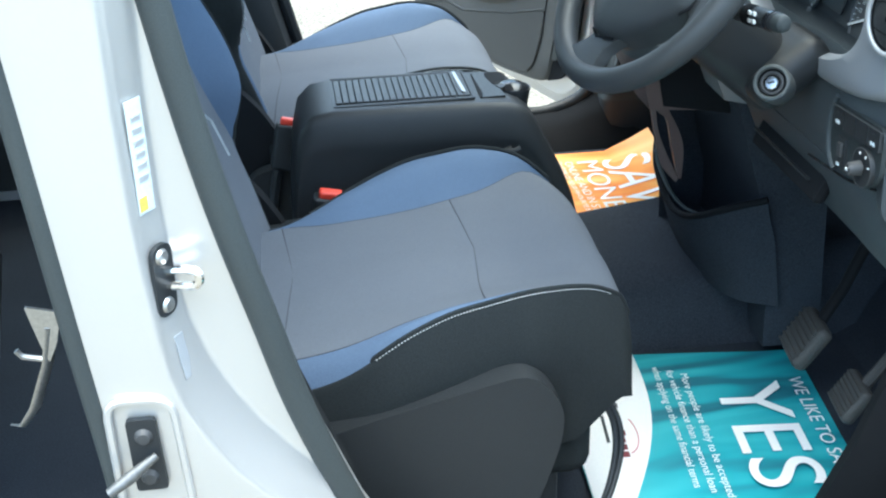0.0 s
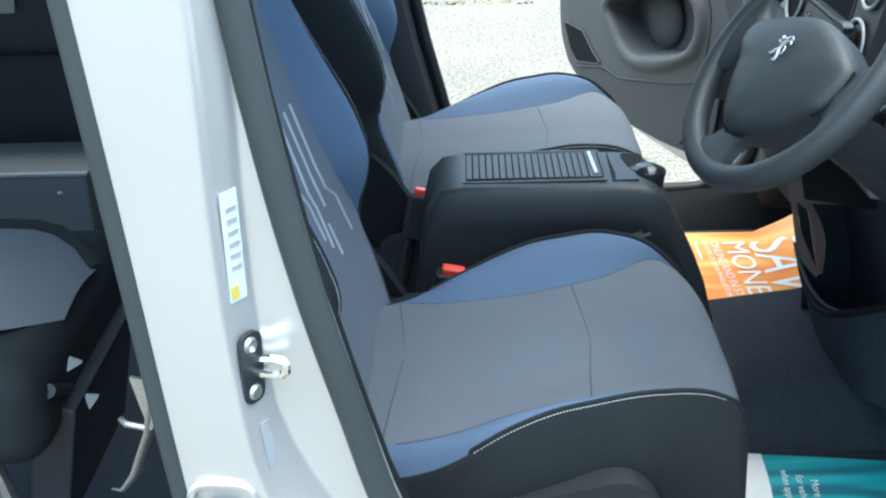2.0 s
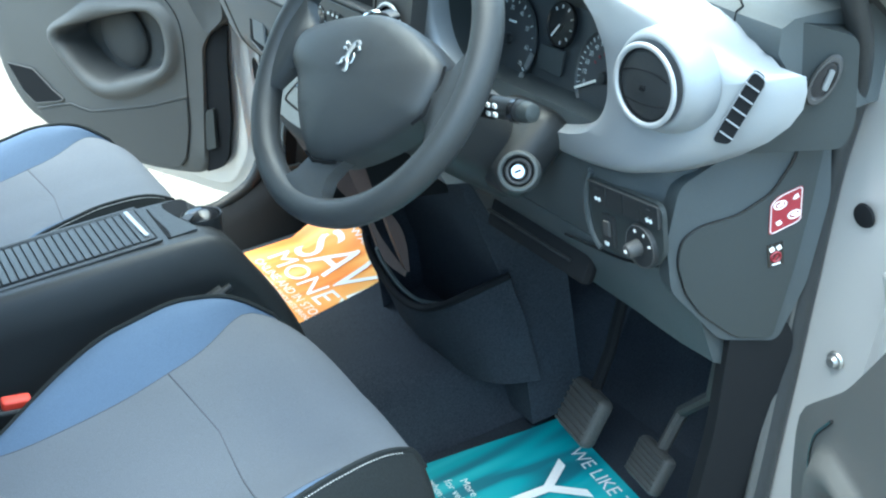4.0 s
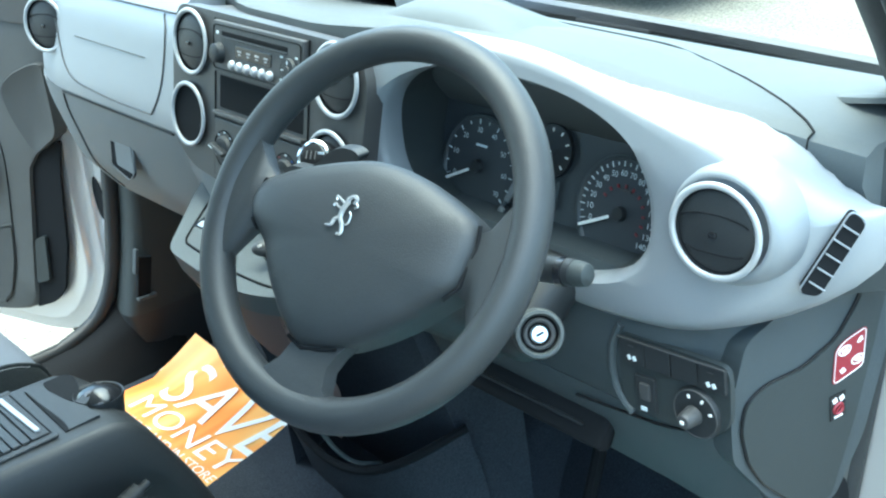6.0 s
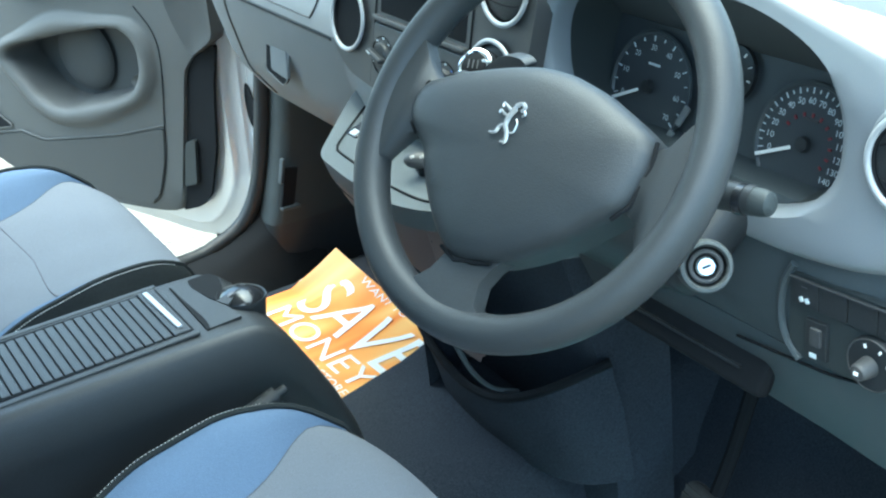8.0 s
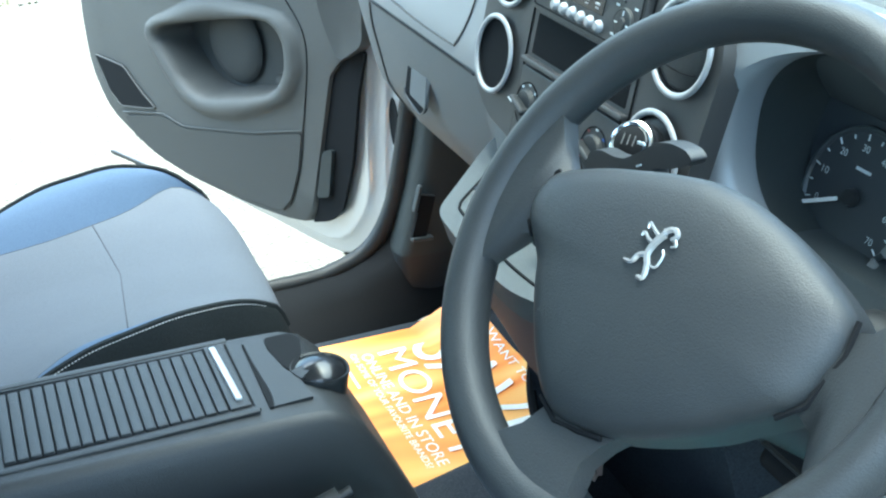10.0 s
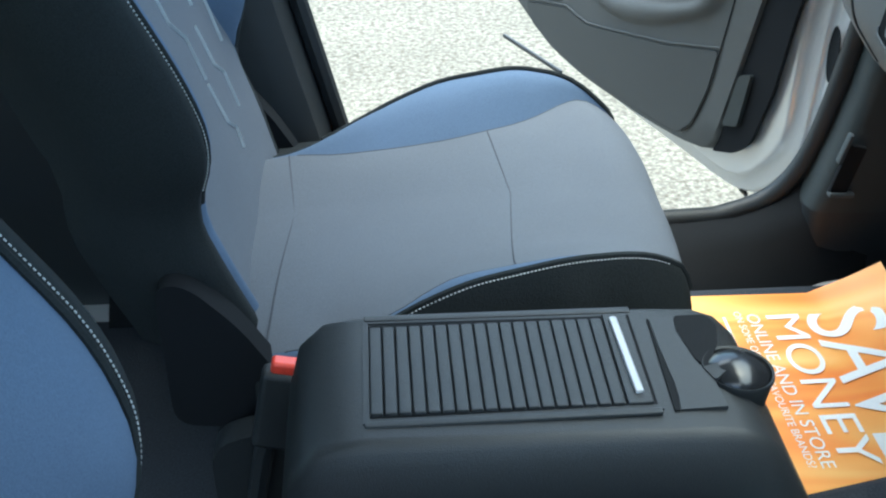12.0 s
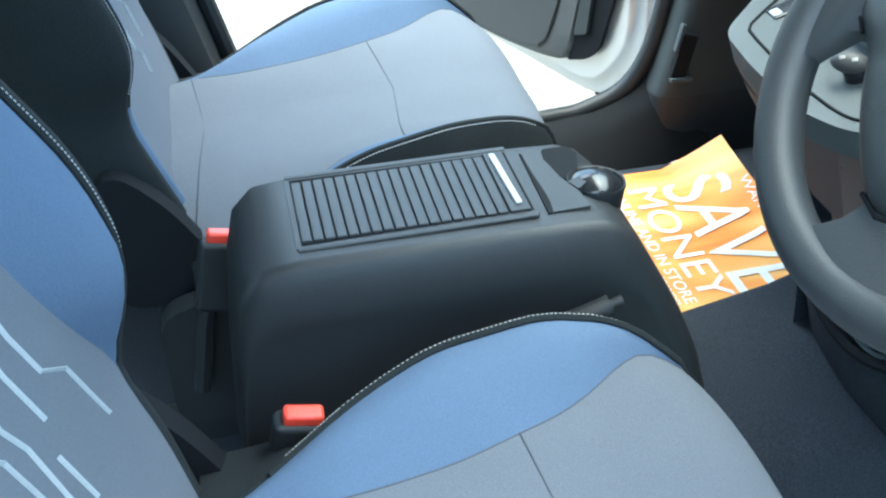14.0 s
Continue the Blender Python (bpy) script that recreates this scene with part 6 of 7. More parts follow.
    # Two steel flecks put on as the cap's glossy reflections.
    for u in (-0.006, 0.005):
        part("cap_glint", rbox((0.0052, 0.0034, 0.0010), sel @ at(u, 0.0005, 0.0072, 0, 0, 20), 0.0004), "steel", cap)
    part("selector_slot", rbox((0.030, 0.0040, 0.0012), m @ at(0.050, 0.030, 0.0006, 0, 0, -6), 0.0004), "void", g, "dark slot behind the selector")
    part("slot_edge", rbox((0.030, 0.0022, 0.0022), m @ at(0.050, 0.0345, 0.0010, 0, 0, -6), 0.0008), "dash", g)
    lever = thing("gear_lever", (0.45, -0.16, 1.02), "gear lever with a chrome-faced knob", "gear lever")
    a, b = m @ Vector((0.075, 0.055, 0.002)), Vector((0.530, -0.186, 1.138))
    part("shaft", tube([a, a.lerp(b, 0.5), b], 0.0075, 10), "black", lever)
    km = look(b, b + Vector((0.62, 0.35, -0.55)))
    kn = part("knob", lathe([(0.0, 0.020), (0.012, 0.0185), (0.019, 0.012), (0.0225, 0.0), (0.019, -0.014), (0.010, -0.026)], km, 28), "gloss_black", lever, "glossy black knob")
    part("cap", lathe([(0.0, 0.0220), (0.009, 0.0212), (0.0130, 0.0190)], km, 24), "void", kn, "dark knob cap with a shift pattern")
    part("cap_ring", torus(0.0165, 0.0024, km @ at(0, 0, 0.0155), 28, 8), "chrome", kn, "chrome ring round the cap")
    for u in (-0.005, 0.0, 0.005):
        part("shift_mark", rbox((0.0008, 0.009, 0.0006), km @ at(u, 0, 0.0220), 0), "steel", kn)
    # lower console: back panel with an open bin above the tunnel
    t = thing("lower_console", (0.66, -0.03, 0.45), "dark lower console with an open bin", "console")
    part("back_panel", loft([[(0.60, 0.13, 0.94), (0.60, -0.20, 0.94), (0.76, -0.21, 0.94), (0.76, 0.14, 0.94)], [(0.69, 0.15, 0.66), (0.69, -0.20, 0.66), (0.78, -0.21, 0.66), (0.78, 0.16, 0.66)], [(0.70, 0.16, 0.45), (0.70, -0.20, 0.45), (0.80, -0.20, 0.45), (0.80, 0.17, 0.45)]], ring=True, caps=True), "carpet", t, "dark back panel", 50)
    lip = smooth_line([(0.62, 0.145, 0.78), (0.598, 0.122, 0.73), (0.583, 0.085, 0.693), (0.578, 0.03, 0.665), (0.577, -0.03, 0.652), (0.580, -0.09, 0.660), (0.590, -0.145, 0.685), (0.615, -0.19, 0.715), (0.67, -0.22, 0.74)], 36)
    part("bin_wall", loft([[p, p + Vector((0.006, 0, -0.03)), p + Vector((0.020, 0, -0.075)), Vector((p.x + 0.040, p.y, 0.54))] for p in lip]), "carpet", t, "curved dark front wall of the bin", 60)
    part("bin_lip", tube(lip, 0.006, 8), "void", t, "dark rolled lip of the bin")
    strut = smooth_line([(0.475, 0.045, 0.955), (0.515, 0.05, 0.89), (0.555, 0.065, 0.81), (0.578, 0.085, 0.745), (0.59, 0.10, 0.70), (0.60, 0.105, 0.62), (0.605, 0.11, 0.55)], 30)
    part("bin_cheek", loft([[p, p + Vector((0.05, 0.012, 0.0)), Vector((0.74, p.y + 0.03, p.z))] for p in strut]), "carpet", t, "dark side wall of the bin", 60)
    part("bin_side", tube(smooth_line([(0.520, -0.100, 0.790), (0.528, -0.100, 0.760), (0.548, -0.100, 0.716), (0.575, -0.102, 0.682), (0.612, -0.106, 0.663)], 30), [0.0055 - 0.003 * k / 30 for k in range(31)], 8, flat=0.6), "dash_top", t, "curved pale edge of the bin")


build_gear_panel()


# ---------------------------------------------------------------- passenger door, swung open
def build_door(name, m, label, near=False):
    """Door in its own frame: x from the hinge along the door, y up (absolute height), z out of the inner face."""
    d = thing(name, m.translation + Vector((0, 0, 0.42)), label, "van door")
    F = lambda w=0.0: m @ Matrix.Translation((0, 0, w))
    shell = rounded([(-0.103, 0.575), (-0.074, 0.517), (-0.030, 0.464), (0.012, 0.437), (0.09, 0.434), (0.18, 0.442), (0.35, 0.452), (0.50, 0.466), (0.62, 0.490), (0.73, 0.545), (0.80, 0.612), (0.828, 0.680), (0.832, 0.80), (0.822, 0.98), (0.815, 1.16), (-0.125, 1.16), (-0.118, 0.90), (-0.108, 0.70)], 0.03, 5)
    part("rubbing_strip", rbox((0.25, 0.010, 0.008), F(-0.098) @ at(0.810, 0.398, 0), 0.003), "black", d, "black rubber lip along the door bottom")
    if near:
        shell = rounded([(0.02, 0.455), (0.05, 0.425), (0.10, 0.418), (0.84, 0.425), (0.90, 0.50), (0.955, 0.68), (0.965, 1.16), (0.13, 1.16), (0.03, 0.90)], 0.02, 6)
    trim = rounded([(-0.006, 0.829), (0.032, 0.665), (0.066, 0.525), (0.085, 0.500), (0.135, 0.488), (0.26, 0.482), (0.47, 0.489), (0.60, 0.509), (0.69, 0.548), (0.757, 0.578), (0.808, 0.665), (0.815, 0.765), (0.805, 0.98), (0.800, 1.145), (-0.11, 1.145), (-0.11, 1.03), (-0.105, 0.90), (-0.025, 0.85)], 0.035, 5)
    if near:
        trim = rounded([(0.0, 0.82), (0.0, 0.53), (0.055, 0.492), (0.30, 0.497), (0.45, 0.508), (0.69, 0.538), (0.79, 0.595), (0.838, 0.66), (0.862, 0.98), (0.855, 1.145), (0.24, 1.145), (0.11, 0.985), (0.012, 0.900)], 0.03, 5)
    # trim panel with a pocket opening: the hole has as many points as the outline
    pocket = [(0.195, 0.893), (0.145, 0.897), (0.111, 0.870), (0.111, 0.815), (0.130, 0.780), (0.160, 0.756), (0.220, 0.736), (0.360, 0.701), (0.400, 0.702), (0.443, 0.722), (0.506, 0.787), (0.514, 0.808), (0.481, 0.828), (0.312, 0.869)]
    pk = rounded(pocket, 0.018, 4)
    n = 84
    def even(pts, start):
        p = [Vector(q) for q in pts]
        c = Vector((0.32, 0.80))
        out = []
        for k in range(n):
            a = start - 2 * math.pi * k / n
            dirv = Vector((math.cos(a), math.sin(a)))
            best = None
            for i in range(len(p)):
                q, r = p[i], p[(i + 1) % len(p)]
                e = r - q
                det = dirv.x * -e.y + dirv.y * e.x
                if abs(det) < 1e-9:
                    continue
                qc = q - c
                t = (qc.x * -e.y + qc.y * e.x) / det
                u = (dirv.x * qc.y - dirv.y * qc.x) / det
                if t > 0 and -1e-6 <= u <= 1 + 1e-6:
                    best = t if best is None else max(best, t)
            out.append(c + dirv * (best or 0.1))
        return out
    po, pi = even(trim, 0.3), even(pk, 0.3)
    rows = []
    for o, i in zip(po, pi):
        u = (o - i)
        L = max(u.length, 1e-6)
        row = [Vector((i.x + (0.32 - i.x) * 0.04, i.y + (0.79 - i.y) * 0.04, -0.075)), Vector((i.x, i.y, -0.004)), Vector((i.x, i.y, 0.010)) + Vector((u.x, u.y, 0)) * (0.004 / L)]
        for s, h in ((0.012, 0.0165), (0.024, 0.0185), (0.036, 0.0150), (0.046, 0.0070), (0.055, 0.001)):
            f = min(s / L, 0.6)
            row.append(Vector((i.x + u.x * f, i.y + u.y * f, h)))
        for f, h in ((0.75, 0.0), (0.97, -0.002), (1.0, -0.016)):
            row.append(Vector((i.x + u.x * f, i.y + u.y * f, h)))
        row.append(Vector((o.x, o.y, -0.034)))
        rows.append([m @ v for v in row])
    rows.append(rows[0])
    so, si = even(shell, 0.3), even(rounded(pocket, 0.03, 4), 0.3)
    si = [c0 + (q - c0) * 1.12 for q in si for c0 in (Vector((0.32, 0.80)),)]
    skin = []
    for o, i in zip(so, si):
        u = (o - i).normalized()
        q = [(i, -0.104), (i, -0.030), (o - u * 0.046, -0.026), (o - u * 0.038, -0.029), (o - u * 0.032, -0.037), (o - u * 0.010, -0.039), (o - u * 0.003, -0.043), (o, -0.052), (o, -0.090), (o - u * 0.010, -0.104)]
        skin.append([m @ Vector((v.x, v.y, h)) for v, h in q])
    skin.append(skin[0])
    part("shell", loft(skin), "jamb", d, "silver painted door shell", 60)
    part("outer_skin", prism([(q.x * 0.995, q.y - 0.03 * max(0.0, 1 - (q.y - 0.42) / 0.2) * (1 if q.x > 0.1 else 0)) for q in so], -0.004, F(-0.1045), 0), "body", d, "silver-white outer door skin")
    panel = part("trim_panel", loft(rows), "door", d, "grey moulded door panel with a storage pocket", 60)
    # Back and speaker in a darker grey than the panel round them.
    part("pocket_back", prism([(p.x, p.y) for p in even(rounded(pocket, 0.018, 4), 0.3)], -0.006, F(-0.074), 0), "door_dark", panel, "back of the door pocket, darker than the panel")
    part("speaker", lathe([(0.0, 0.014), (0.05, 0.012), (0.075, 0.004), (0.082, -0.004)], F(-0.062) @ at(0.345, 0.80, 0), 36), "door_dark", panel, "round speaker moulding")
    lowp = rounded([(0.769, 0.708), (0.661, 0.703), (0.602, 0.656), (0.558, 0.630), (0.601, 0.620), (0.690, 0.605), (0.728, 0.632)], 0.008)
    part("lower_panel", prism(rounded([(0.082, 0.692), (0.098, 0.615), (0.128, 0.540), (0.160, 0.510), (0.20, 0.503), (0.38, 0.500), (0.55, 0.512), (0.655, 0.545), (0.684, 0.583), (0.533, 0.618), (0.46, 0.607), (0.217, 0.654)], 0.010), 0.003, F(0.0), 0.001), "door_dark", panel, "darker lower panel of the door")
    part("panel_line", tube([F(0.003) @ Vector((a, b, 0)) for a, b in ((0.687, 0.591), (0.60, 0.610), (0.533, 0.624), (0.50, 0.618), (0.46, 0.613), (0.40, 0.624), (0.217, 0.660), (0.078, 0.700))], 0.0018, 6), "door", panel, "raised panel line")
    # Flat plate on the trim; near-black paints the shade in the pocket.
    part("rear_pocket", prism(lowp, 0.003, F(0.001), 0.001), "void", panel, "map pocket, its shade painted as a flat plate")
    part("pocket_lip", tube([F(0.004) @ Vector((a, b, 0)) for a, b in lowp + lowp[:1]], 0.0018, 5), "door", panel)
    part("front_line", tube(smooth_line([F(0.0) @ Vector(p) for p in ((0.152, 0.512, 0.001), (0.126, 0.540, 0.001), (0.094, 0.620, 0.001), (0.078, 0.70, 0.001), (0.054, 0.83, 0.001), (0.060, 0.895, 0.001), (0.10, 0.945, 0.001))], 24), 0.0018, 5), "gloss_black", panel)
    if not near:
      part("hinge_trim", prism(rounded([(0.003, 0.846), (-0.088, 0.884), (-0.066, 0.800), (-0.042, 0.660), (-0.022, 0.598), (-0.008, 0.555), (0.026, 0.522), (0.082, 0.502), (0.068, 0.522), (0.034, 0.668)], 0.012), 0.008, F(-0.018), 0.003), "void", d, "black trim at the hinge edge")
      part("latch_cover", prism(rounded([(0.031, 0.667), (0.003, 0.678), (0.020, 0.577), (0.055, 0.566)], 0.008), 0.009, F(-0.0105), 0.004, 3), "end_trim", d)
      part("drain_plug", prism(rounded([(-0.010, -0.004), (0.010, -0.003), (0.008, 0.004), (-0.008, 0.003)], 0.002), 0.006, F(-0.048) @ at(0.024, 0.438, 0, 0, 0, 12), 0.001), "gloss_black", d, "small black drain plug")
      part("bottle_ledge", loft([[m @ Vector((0.150 + 0.034 * c * math.cos(a), 0.776 + 0.016 * c * math.sin(a) - 0.2 * 0.034 * c * math.cos(a), h)) for a in (2 * math.pi * k / 20 for k in range(20))] for c, h in ((1.0, -0.072), (1.0, -0.034), (0.94, -0.028), (0.75, -0.030), (0.02, -0.036))], ring=True, caps=True), "door", panel, "pale rounded ledge in the pocket", 60)
      pad = rounded([(0.010, 0.990), (-0.024, 1.018), (-0.080, 1.040), (-0.108, 1.040), (-0.104, 0.900), (-0.039, 0.856), (-0.008, 0.912), (0.008, 0.955)], 0.02, 5)
      c0 = Vector((-0.055, 0.955))
      part("scuff_pad", loft([[m @ Vector((c0.x + (a - c0.x) * f, c0.y + (b - c0.y) * f, h)) for a, b in pad] for f, h in ((1.0, -0.02), (1.0, 0.006), (0.97, 0.010), (0.90, 0.009), (0.70, 0.006), (0.40, 0.0045), (0.02, 0.004))], ring=True, caps=True), "door_dark", d, "dark hollowed pad near the dashboard", 60)
    if near:
        part("waist_rail", rbox((0.66, 0.03, 0.035), F(-0.022) @ at(0.60, 1.160, 0), 0.008), "black", d, "black waist rail")
        gl = part("window_glass", prism([(0.30, 1.17), (0.93, 1.17), (0.92, 1.45), (0.88, 1.70), (0.45, 1.68)], 0.003, F(-0.06), 0), "glass", d)
        gl.visible_shadow = False
        return d
    # handle recess and pull
    hs = rounded([(0.475, 0.972), (0.40, 0.948), (0.214, 0.985), (0.08, 1.030), (0.034, 1.076), (0.030, 1.105), (0.082, 1.126), (0.17, 1.130), (0.38, 1.10), (0.455, 1.04)], 0.025, 5)
    surround = part("handle_surround", prism(hs, 0.022, F(0.0), 0.008, 3), "dash", d, "pale grey handle surround")
    # Recess and grip opening are raised plates; dark colour supplies their shade.
    part("handle_recess", prism(rounded([(0.215, 1.045), (0.137, 1.041), (0.091, 1.062), (0.084, 1.085), (0.151, 1.095), (0.215, 1.085)], 0.012), 0.003, F(0.0205), 0.001), "void", surround, "flat black plate painting the shade of the handle recess")
    part("release_lever", rbox((0.085, 0.018, 0.010), F(0.026) @ at(0.165, 1.056, 0, 0, 0, 3), 0.004, 2), "panel_silver", surround, "silver release lever")
    part("grip_opening", prism(rounded([(0.42, 0.985), (0.29, 0.99), (0.28, 1.07), (0.36, 1.075)], 0.02), 0.004, F(0.0205), 0.001), "door_dark", surround, "dark plate painting the shade behind the pull grip")
    part("screw", lathe([(0.0, 0.004), (0.005, 0.003), (0.007, 0.0)], F(0.0) @ at(0.795, 0.875, 0), 14), "black", panel)
    # waist rail, mirror corner, window frame and glass
    part("waist_rail", rbox((0.86, 0.014, 0.030), F(-0.022) @ at(0.435, 1.152, 0), 0.005), "black", d, "black waist rail")
    part("mirror_corner", prism(rounded([(0.0, 1.20), (-0.004, 1.121), (-0.091, 1.112), (-0.15, 1.166), (-0.14, 1.22), (-0.06, 1.32)], 0.016), 0.035, F(-0.03), 0.010, 3), "stack", d, "dark mirror corner cover")
    part("window_frame", tube([m @ Vector(p) for p in ((-0.11, 1.17, -0.05), (0.10, 1.42, -0.06), (0.38, 1.70, -0.08), (0.90, 1.72, -0.08), (0.95, 1.45, -0.06), (0.96, 1.17, -0.05))], 0.018, 8), "black", d)
    gl = part("window_glass", prism([(-0.09, 1.17), (0.94, 1.17), (0.93, 1.45), (0.89, 1.70), (0.39, 1.68), (0.11, 1.40)], 0.003, F(-0.06), 0), "glass", d)
    gl.visible_shadow = False
    mir = part("mirror_housing", rbox((0.13, 0.17, 0.10), m @ at(-0.06, 1.25, -0.20), 0.03, 3), "car_dark", d, "dark door mirror housing")
    return d


DOOR = Matrix(((-0.42, 0, -0.907, 0.627), (0.907, 0, -0.42, 0.992), (0, 1, 0, 0), (0, 0, 0, 1)))
build_door("passenger_door", DOOR, "open passenger door with grey moulded trim panel")


def driver_door_frame():
    # mirror image of the far door's frame, opened a little wider
    a = radians(65)
    x = Vector((-math.cos(a), -math.sin(a), 0))
    z = Vector((-math.sin(a), math.cos(a), 0))
    o = Vector((0.60, -0.85, 0))
    return Matrix(((x.x, 0, z.x, o.x), (x.y, 0, z.y, o.y), (0, 1, 0, 0), (0, 0, 0, 1)))


build_door("driver_door", driver_door_frame(), "open driver door with grey moulded trim panel", True)


# ---------------------------------------------------------------- small fittings on the near pillar
def build_pillar_fittings():
    st = thing("door_striker", (-0.17, -0.855, 1.035), "chrome door striker on a black plate", "door striker")
    part("plate", prism(rounded([(-0.013, -0.036), (0.013, -0.036), (0.014, 0.036), (-0.012, 0.036)], 0.012), 0.005, basis((-0.1935, -0.866, 1.033), (0.55, 0.80, 0), (0.03, 0.02, 1)), 0.006), "black", st, "black striker plate")
    part("loop", tube(smooth_line([(-0.189, -0.864, 1.040), (-0.170, -0.872, 1.044), (-0.159, -0.876, 1.042), (-0.160, -0.876, 1.031), (-0.171, -0.872, 1.028), (-0.189, -0.864, 1.026)], 24), 0.0045, 8), "chrome", st, "chrome loop")
    for dz in (-0.034, 0.034):
        part("screw", lathe([(0.0, 0.004), (0.006, 0.003), (0.008, 0.0)], basis((-0.1895, -0.8695, 1.033 + dz * 0.72), (0.55, 0.80, 0), (0.03, 0.02, 1)), 14), "steel", st)
    lab = thing("tyre_label", (-0.195, -0.867, 1.155), "pale printed information label on the door pillar", "label")
    m = basis((-0.1955, -0.8655, 1.153), (0.55, 0.80, 0), (0.01, 0.0, 1.0))
    part("sheet", rbox((0.020, 0.104, 0.0008), m, 0), "label", lab)
    for k in range(6):
        part("print_bar", rbox((0.012, 0.005, 0.0006), m @ at(0.001, -0.020 + 0.011 * k, 0.0007), 0), "jamb", lab)
    part("yellow_patch", rbox((0.010, 0.013, 0.0006), m @ at(-0.004, -0.043, 0.0007), 0), "yellow", lab)
    l2 = thing("small_label", (-0.19, -0.868, 0.965), "small pale label on the door pillar", "label")
    part("sheet", rbox((0.012, 0.046, 0.0008), basis((-0.1830, -0.8655, 0.950), (0.55, 0.80, 0), (-0.18, 0.0, 1.0)), 0), "silver", l2)
    ca = thing("sliding_door_catch", (-0.22, -0.885, 0.835), "black sliding door catch plate with a steel pin", "door catch")
    pm = basis((-0.228, -0.884, 0.858), (1, 0, 0), (-0.03, 0, 1))
    part("recess_rim", tube([pm @ Vector((a, b, 0.001)) for a, b in rounded([(-0.034, -0.075), (0.036, -0.075), (0.030, 0.058), (-0.030, 0.062)], 0.02) + [(-0.030, -0.075)]], 0.004, 6), "body", ca)
    part("plate", prism(rounded([(-0.014, -0.041), (0.016, -0.041), (0.013, 0.041), (-0.015, 0.041)], 0.005), 0.006, pm, 0.002), "black", ca, "black catch plate")
    for dz in (-0.025, 0.022):
        part("bolt", lathe([(0.0, 0.006), (0.006, 0.005), (0.009, 0.0)], pm @ at(0, dz, 0.006), 14), "stack", ca)
    part("pin", tube([pm @ Vector((0.010, 0.002, 0.010)), pm @ Vector((-0.016, -0.012, 0.022)), pm @ Vector((-0.036, -0.022, 0.030))], [0.004, 0.0065, 0.005], 10), "pin_steel", ca, "dull steel guide pin")


build_pillar_fittings()


# ---------------------------------------------------------------- papers on the floor
def sheet(name, outline_rows, mat, label):
    t = thing(name, outline_rows[0][0], label, "paper mat")
    bm = loft(outline_rows)
    top = bmesh.ops.extrude_face_region(bm, geom=bm.faces[:])
    bmesh.ops.translate(bm, vec=(0, 0, -0.0012), verts=[v for v in top["geom"] if isinstance(v, bmesh.types.BMVert)])
    part("sheet", bm, mat, t)
    return t


def orange_height(u, v):
    """Lift of the sheet: it curls up towards its far front corner."""
    return 0.4465 + 0.046 * max(0.0, (v - 0.62) / 0.38) ** 1.2 * max(0.0, (u - 0.69) / 0.31) ** 0.9 + 0.008 * max(0.0, u - 0.85) / 0.15


def build_orange():
    corner = lambda u, v: (0.432 + 0.360 * u - 0.026 * u * max(0.0, (v - 0.6) / 0.4), 0.262 + 0.030 * u + (0.446 - 0.036 * u) * v)
    rows = [[(*corner(k / 16, j / 20), orange_height(k / 16, j / 20)) for j in range(21)] for k in range(17)]
    o = sheet("orange_paper_mat", rows, "orange_paper", "orange printed paper mat lying in the passenger footwell")
    def lie(px, py):
        u = min(1.0, max(0.0, (px - 0.432) / 0.350))
        v = min(1.0, max(0.0, (py - 0.262 - 0.030 * u) / (0.446 - 0.036 * u)))
        return orange_height(u, v) + 0.0006
    m = lambda x, y: basis((x, y, 0.4485), (0.015, -1, 0), (1, 0.015, 0))
    words("heading", "SAVE", m(0.637, 0.647), 0.110, 0.325, "white", o, "large white heading", lie)
    words("heading", "MONEY", m(0.580, 0.648), 0.050, 0.324, "white", o, "large white heading", lie)
    words("line", "ONLINE AND IN STORE", m(0.551, 0.652), 0.0185, 0.330, "white", o, "", lie)
    words("line", "ON SOME OF YOUR FAVOURITE BRANDS?", m(0.534, 0.660), 0.0108, 0.336, "white", o, "", lie)
    words("line", "WANT TO", m(0.762, 0.612), 0.016, 0.155, "white", o, "", lie)
    bar = loft([[(x, y, lie(x, y) + 0.0012) for x in (0.5155, 0.5195)] for y in np.linspace(0.648, 0.560, 8)])
    part("small_print", bar, "white", o, "line of small pale print")


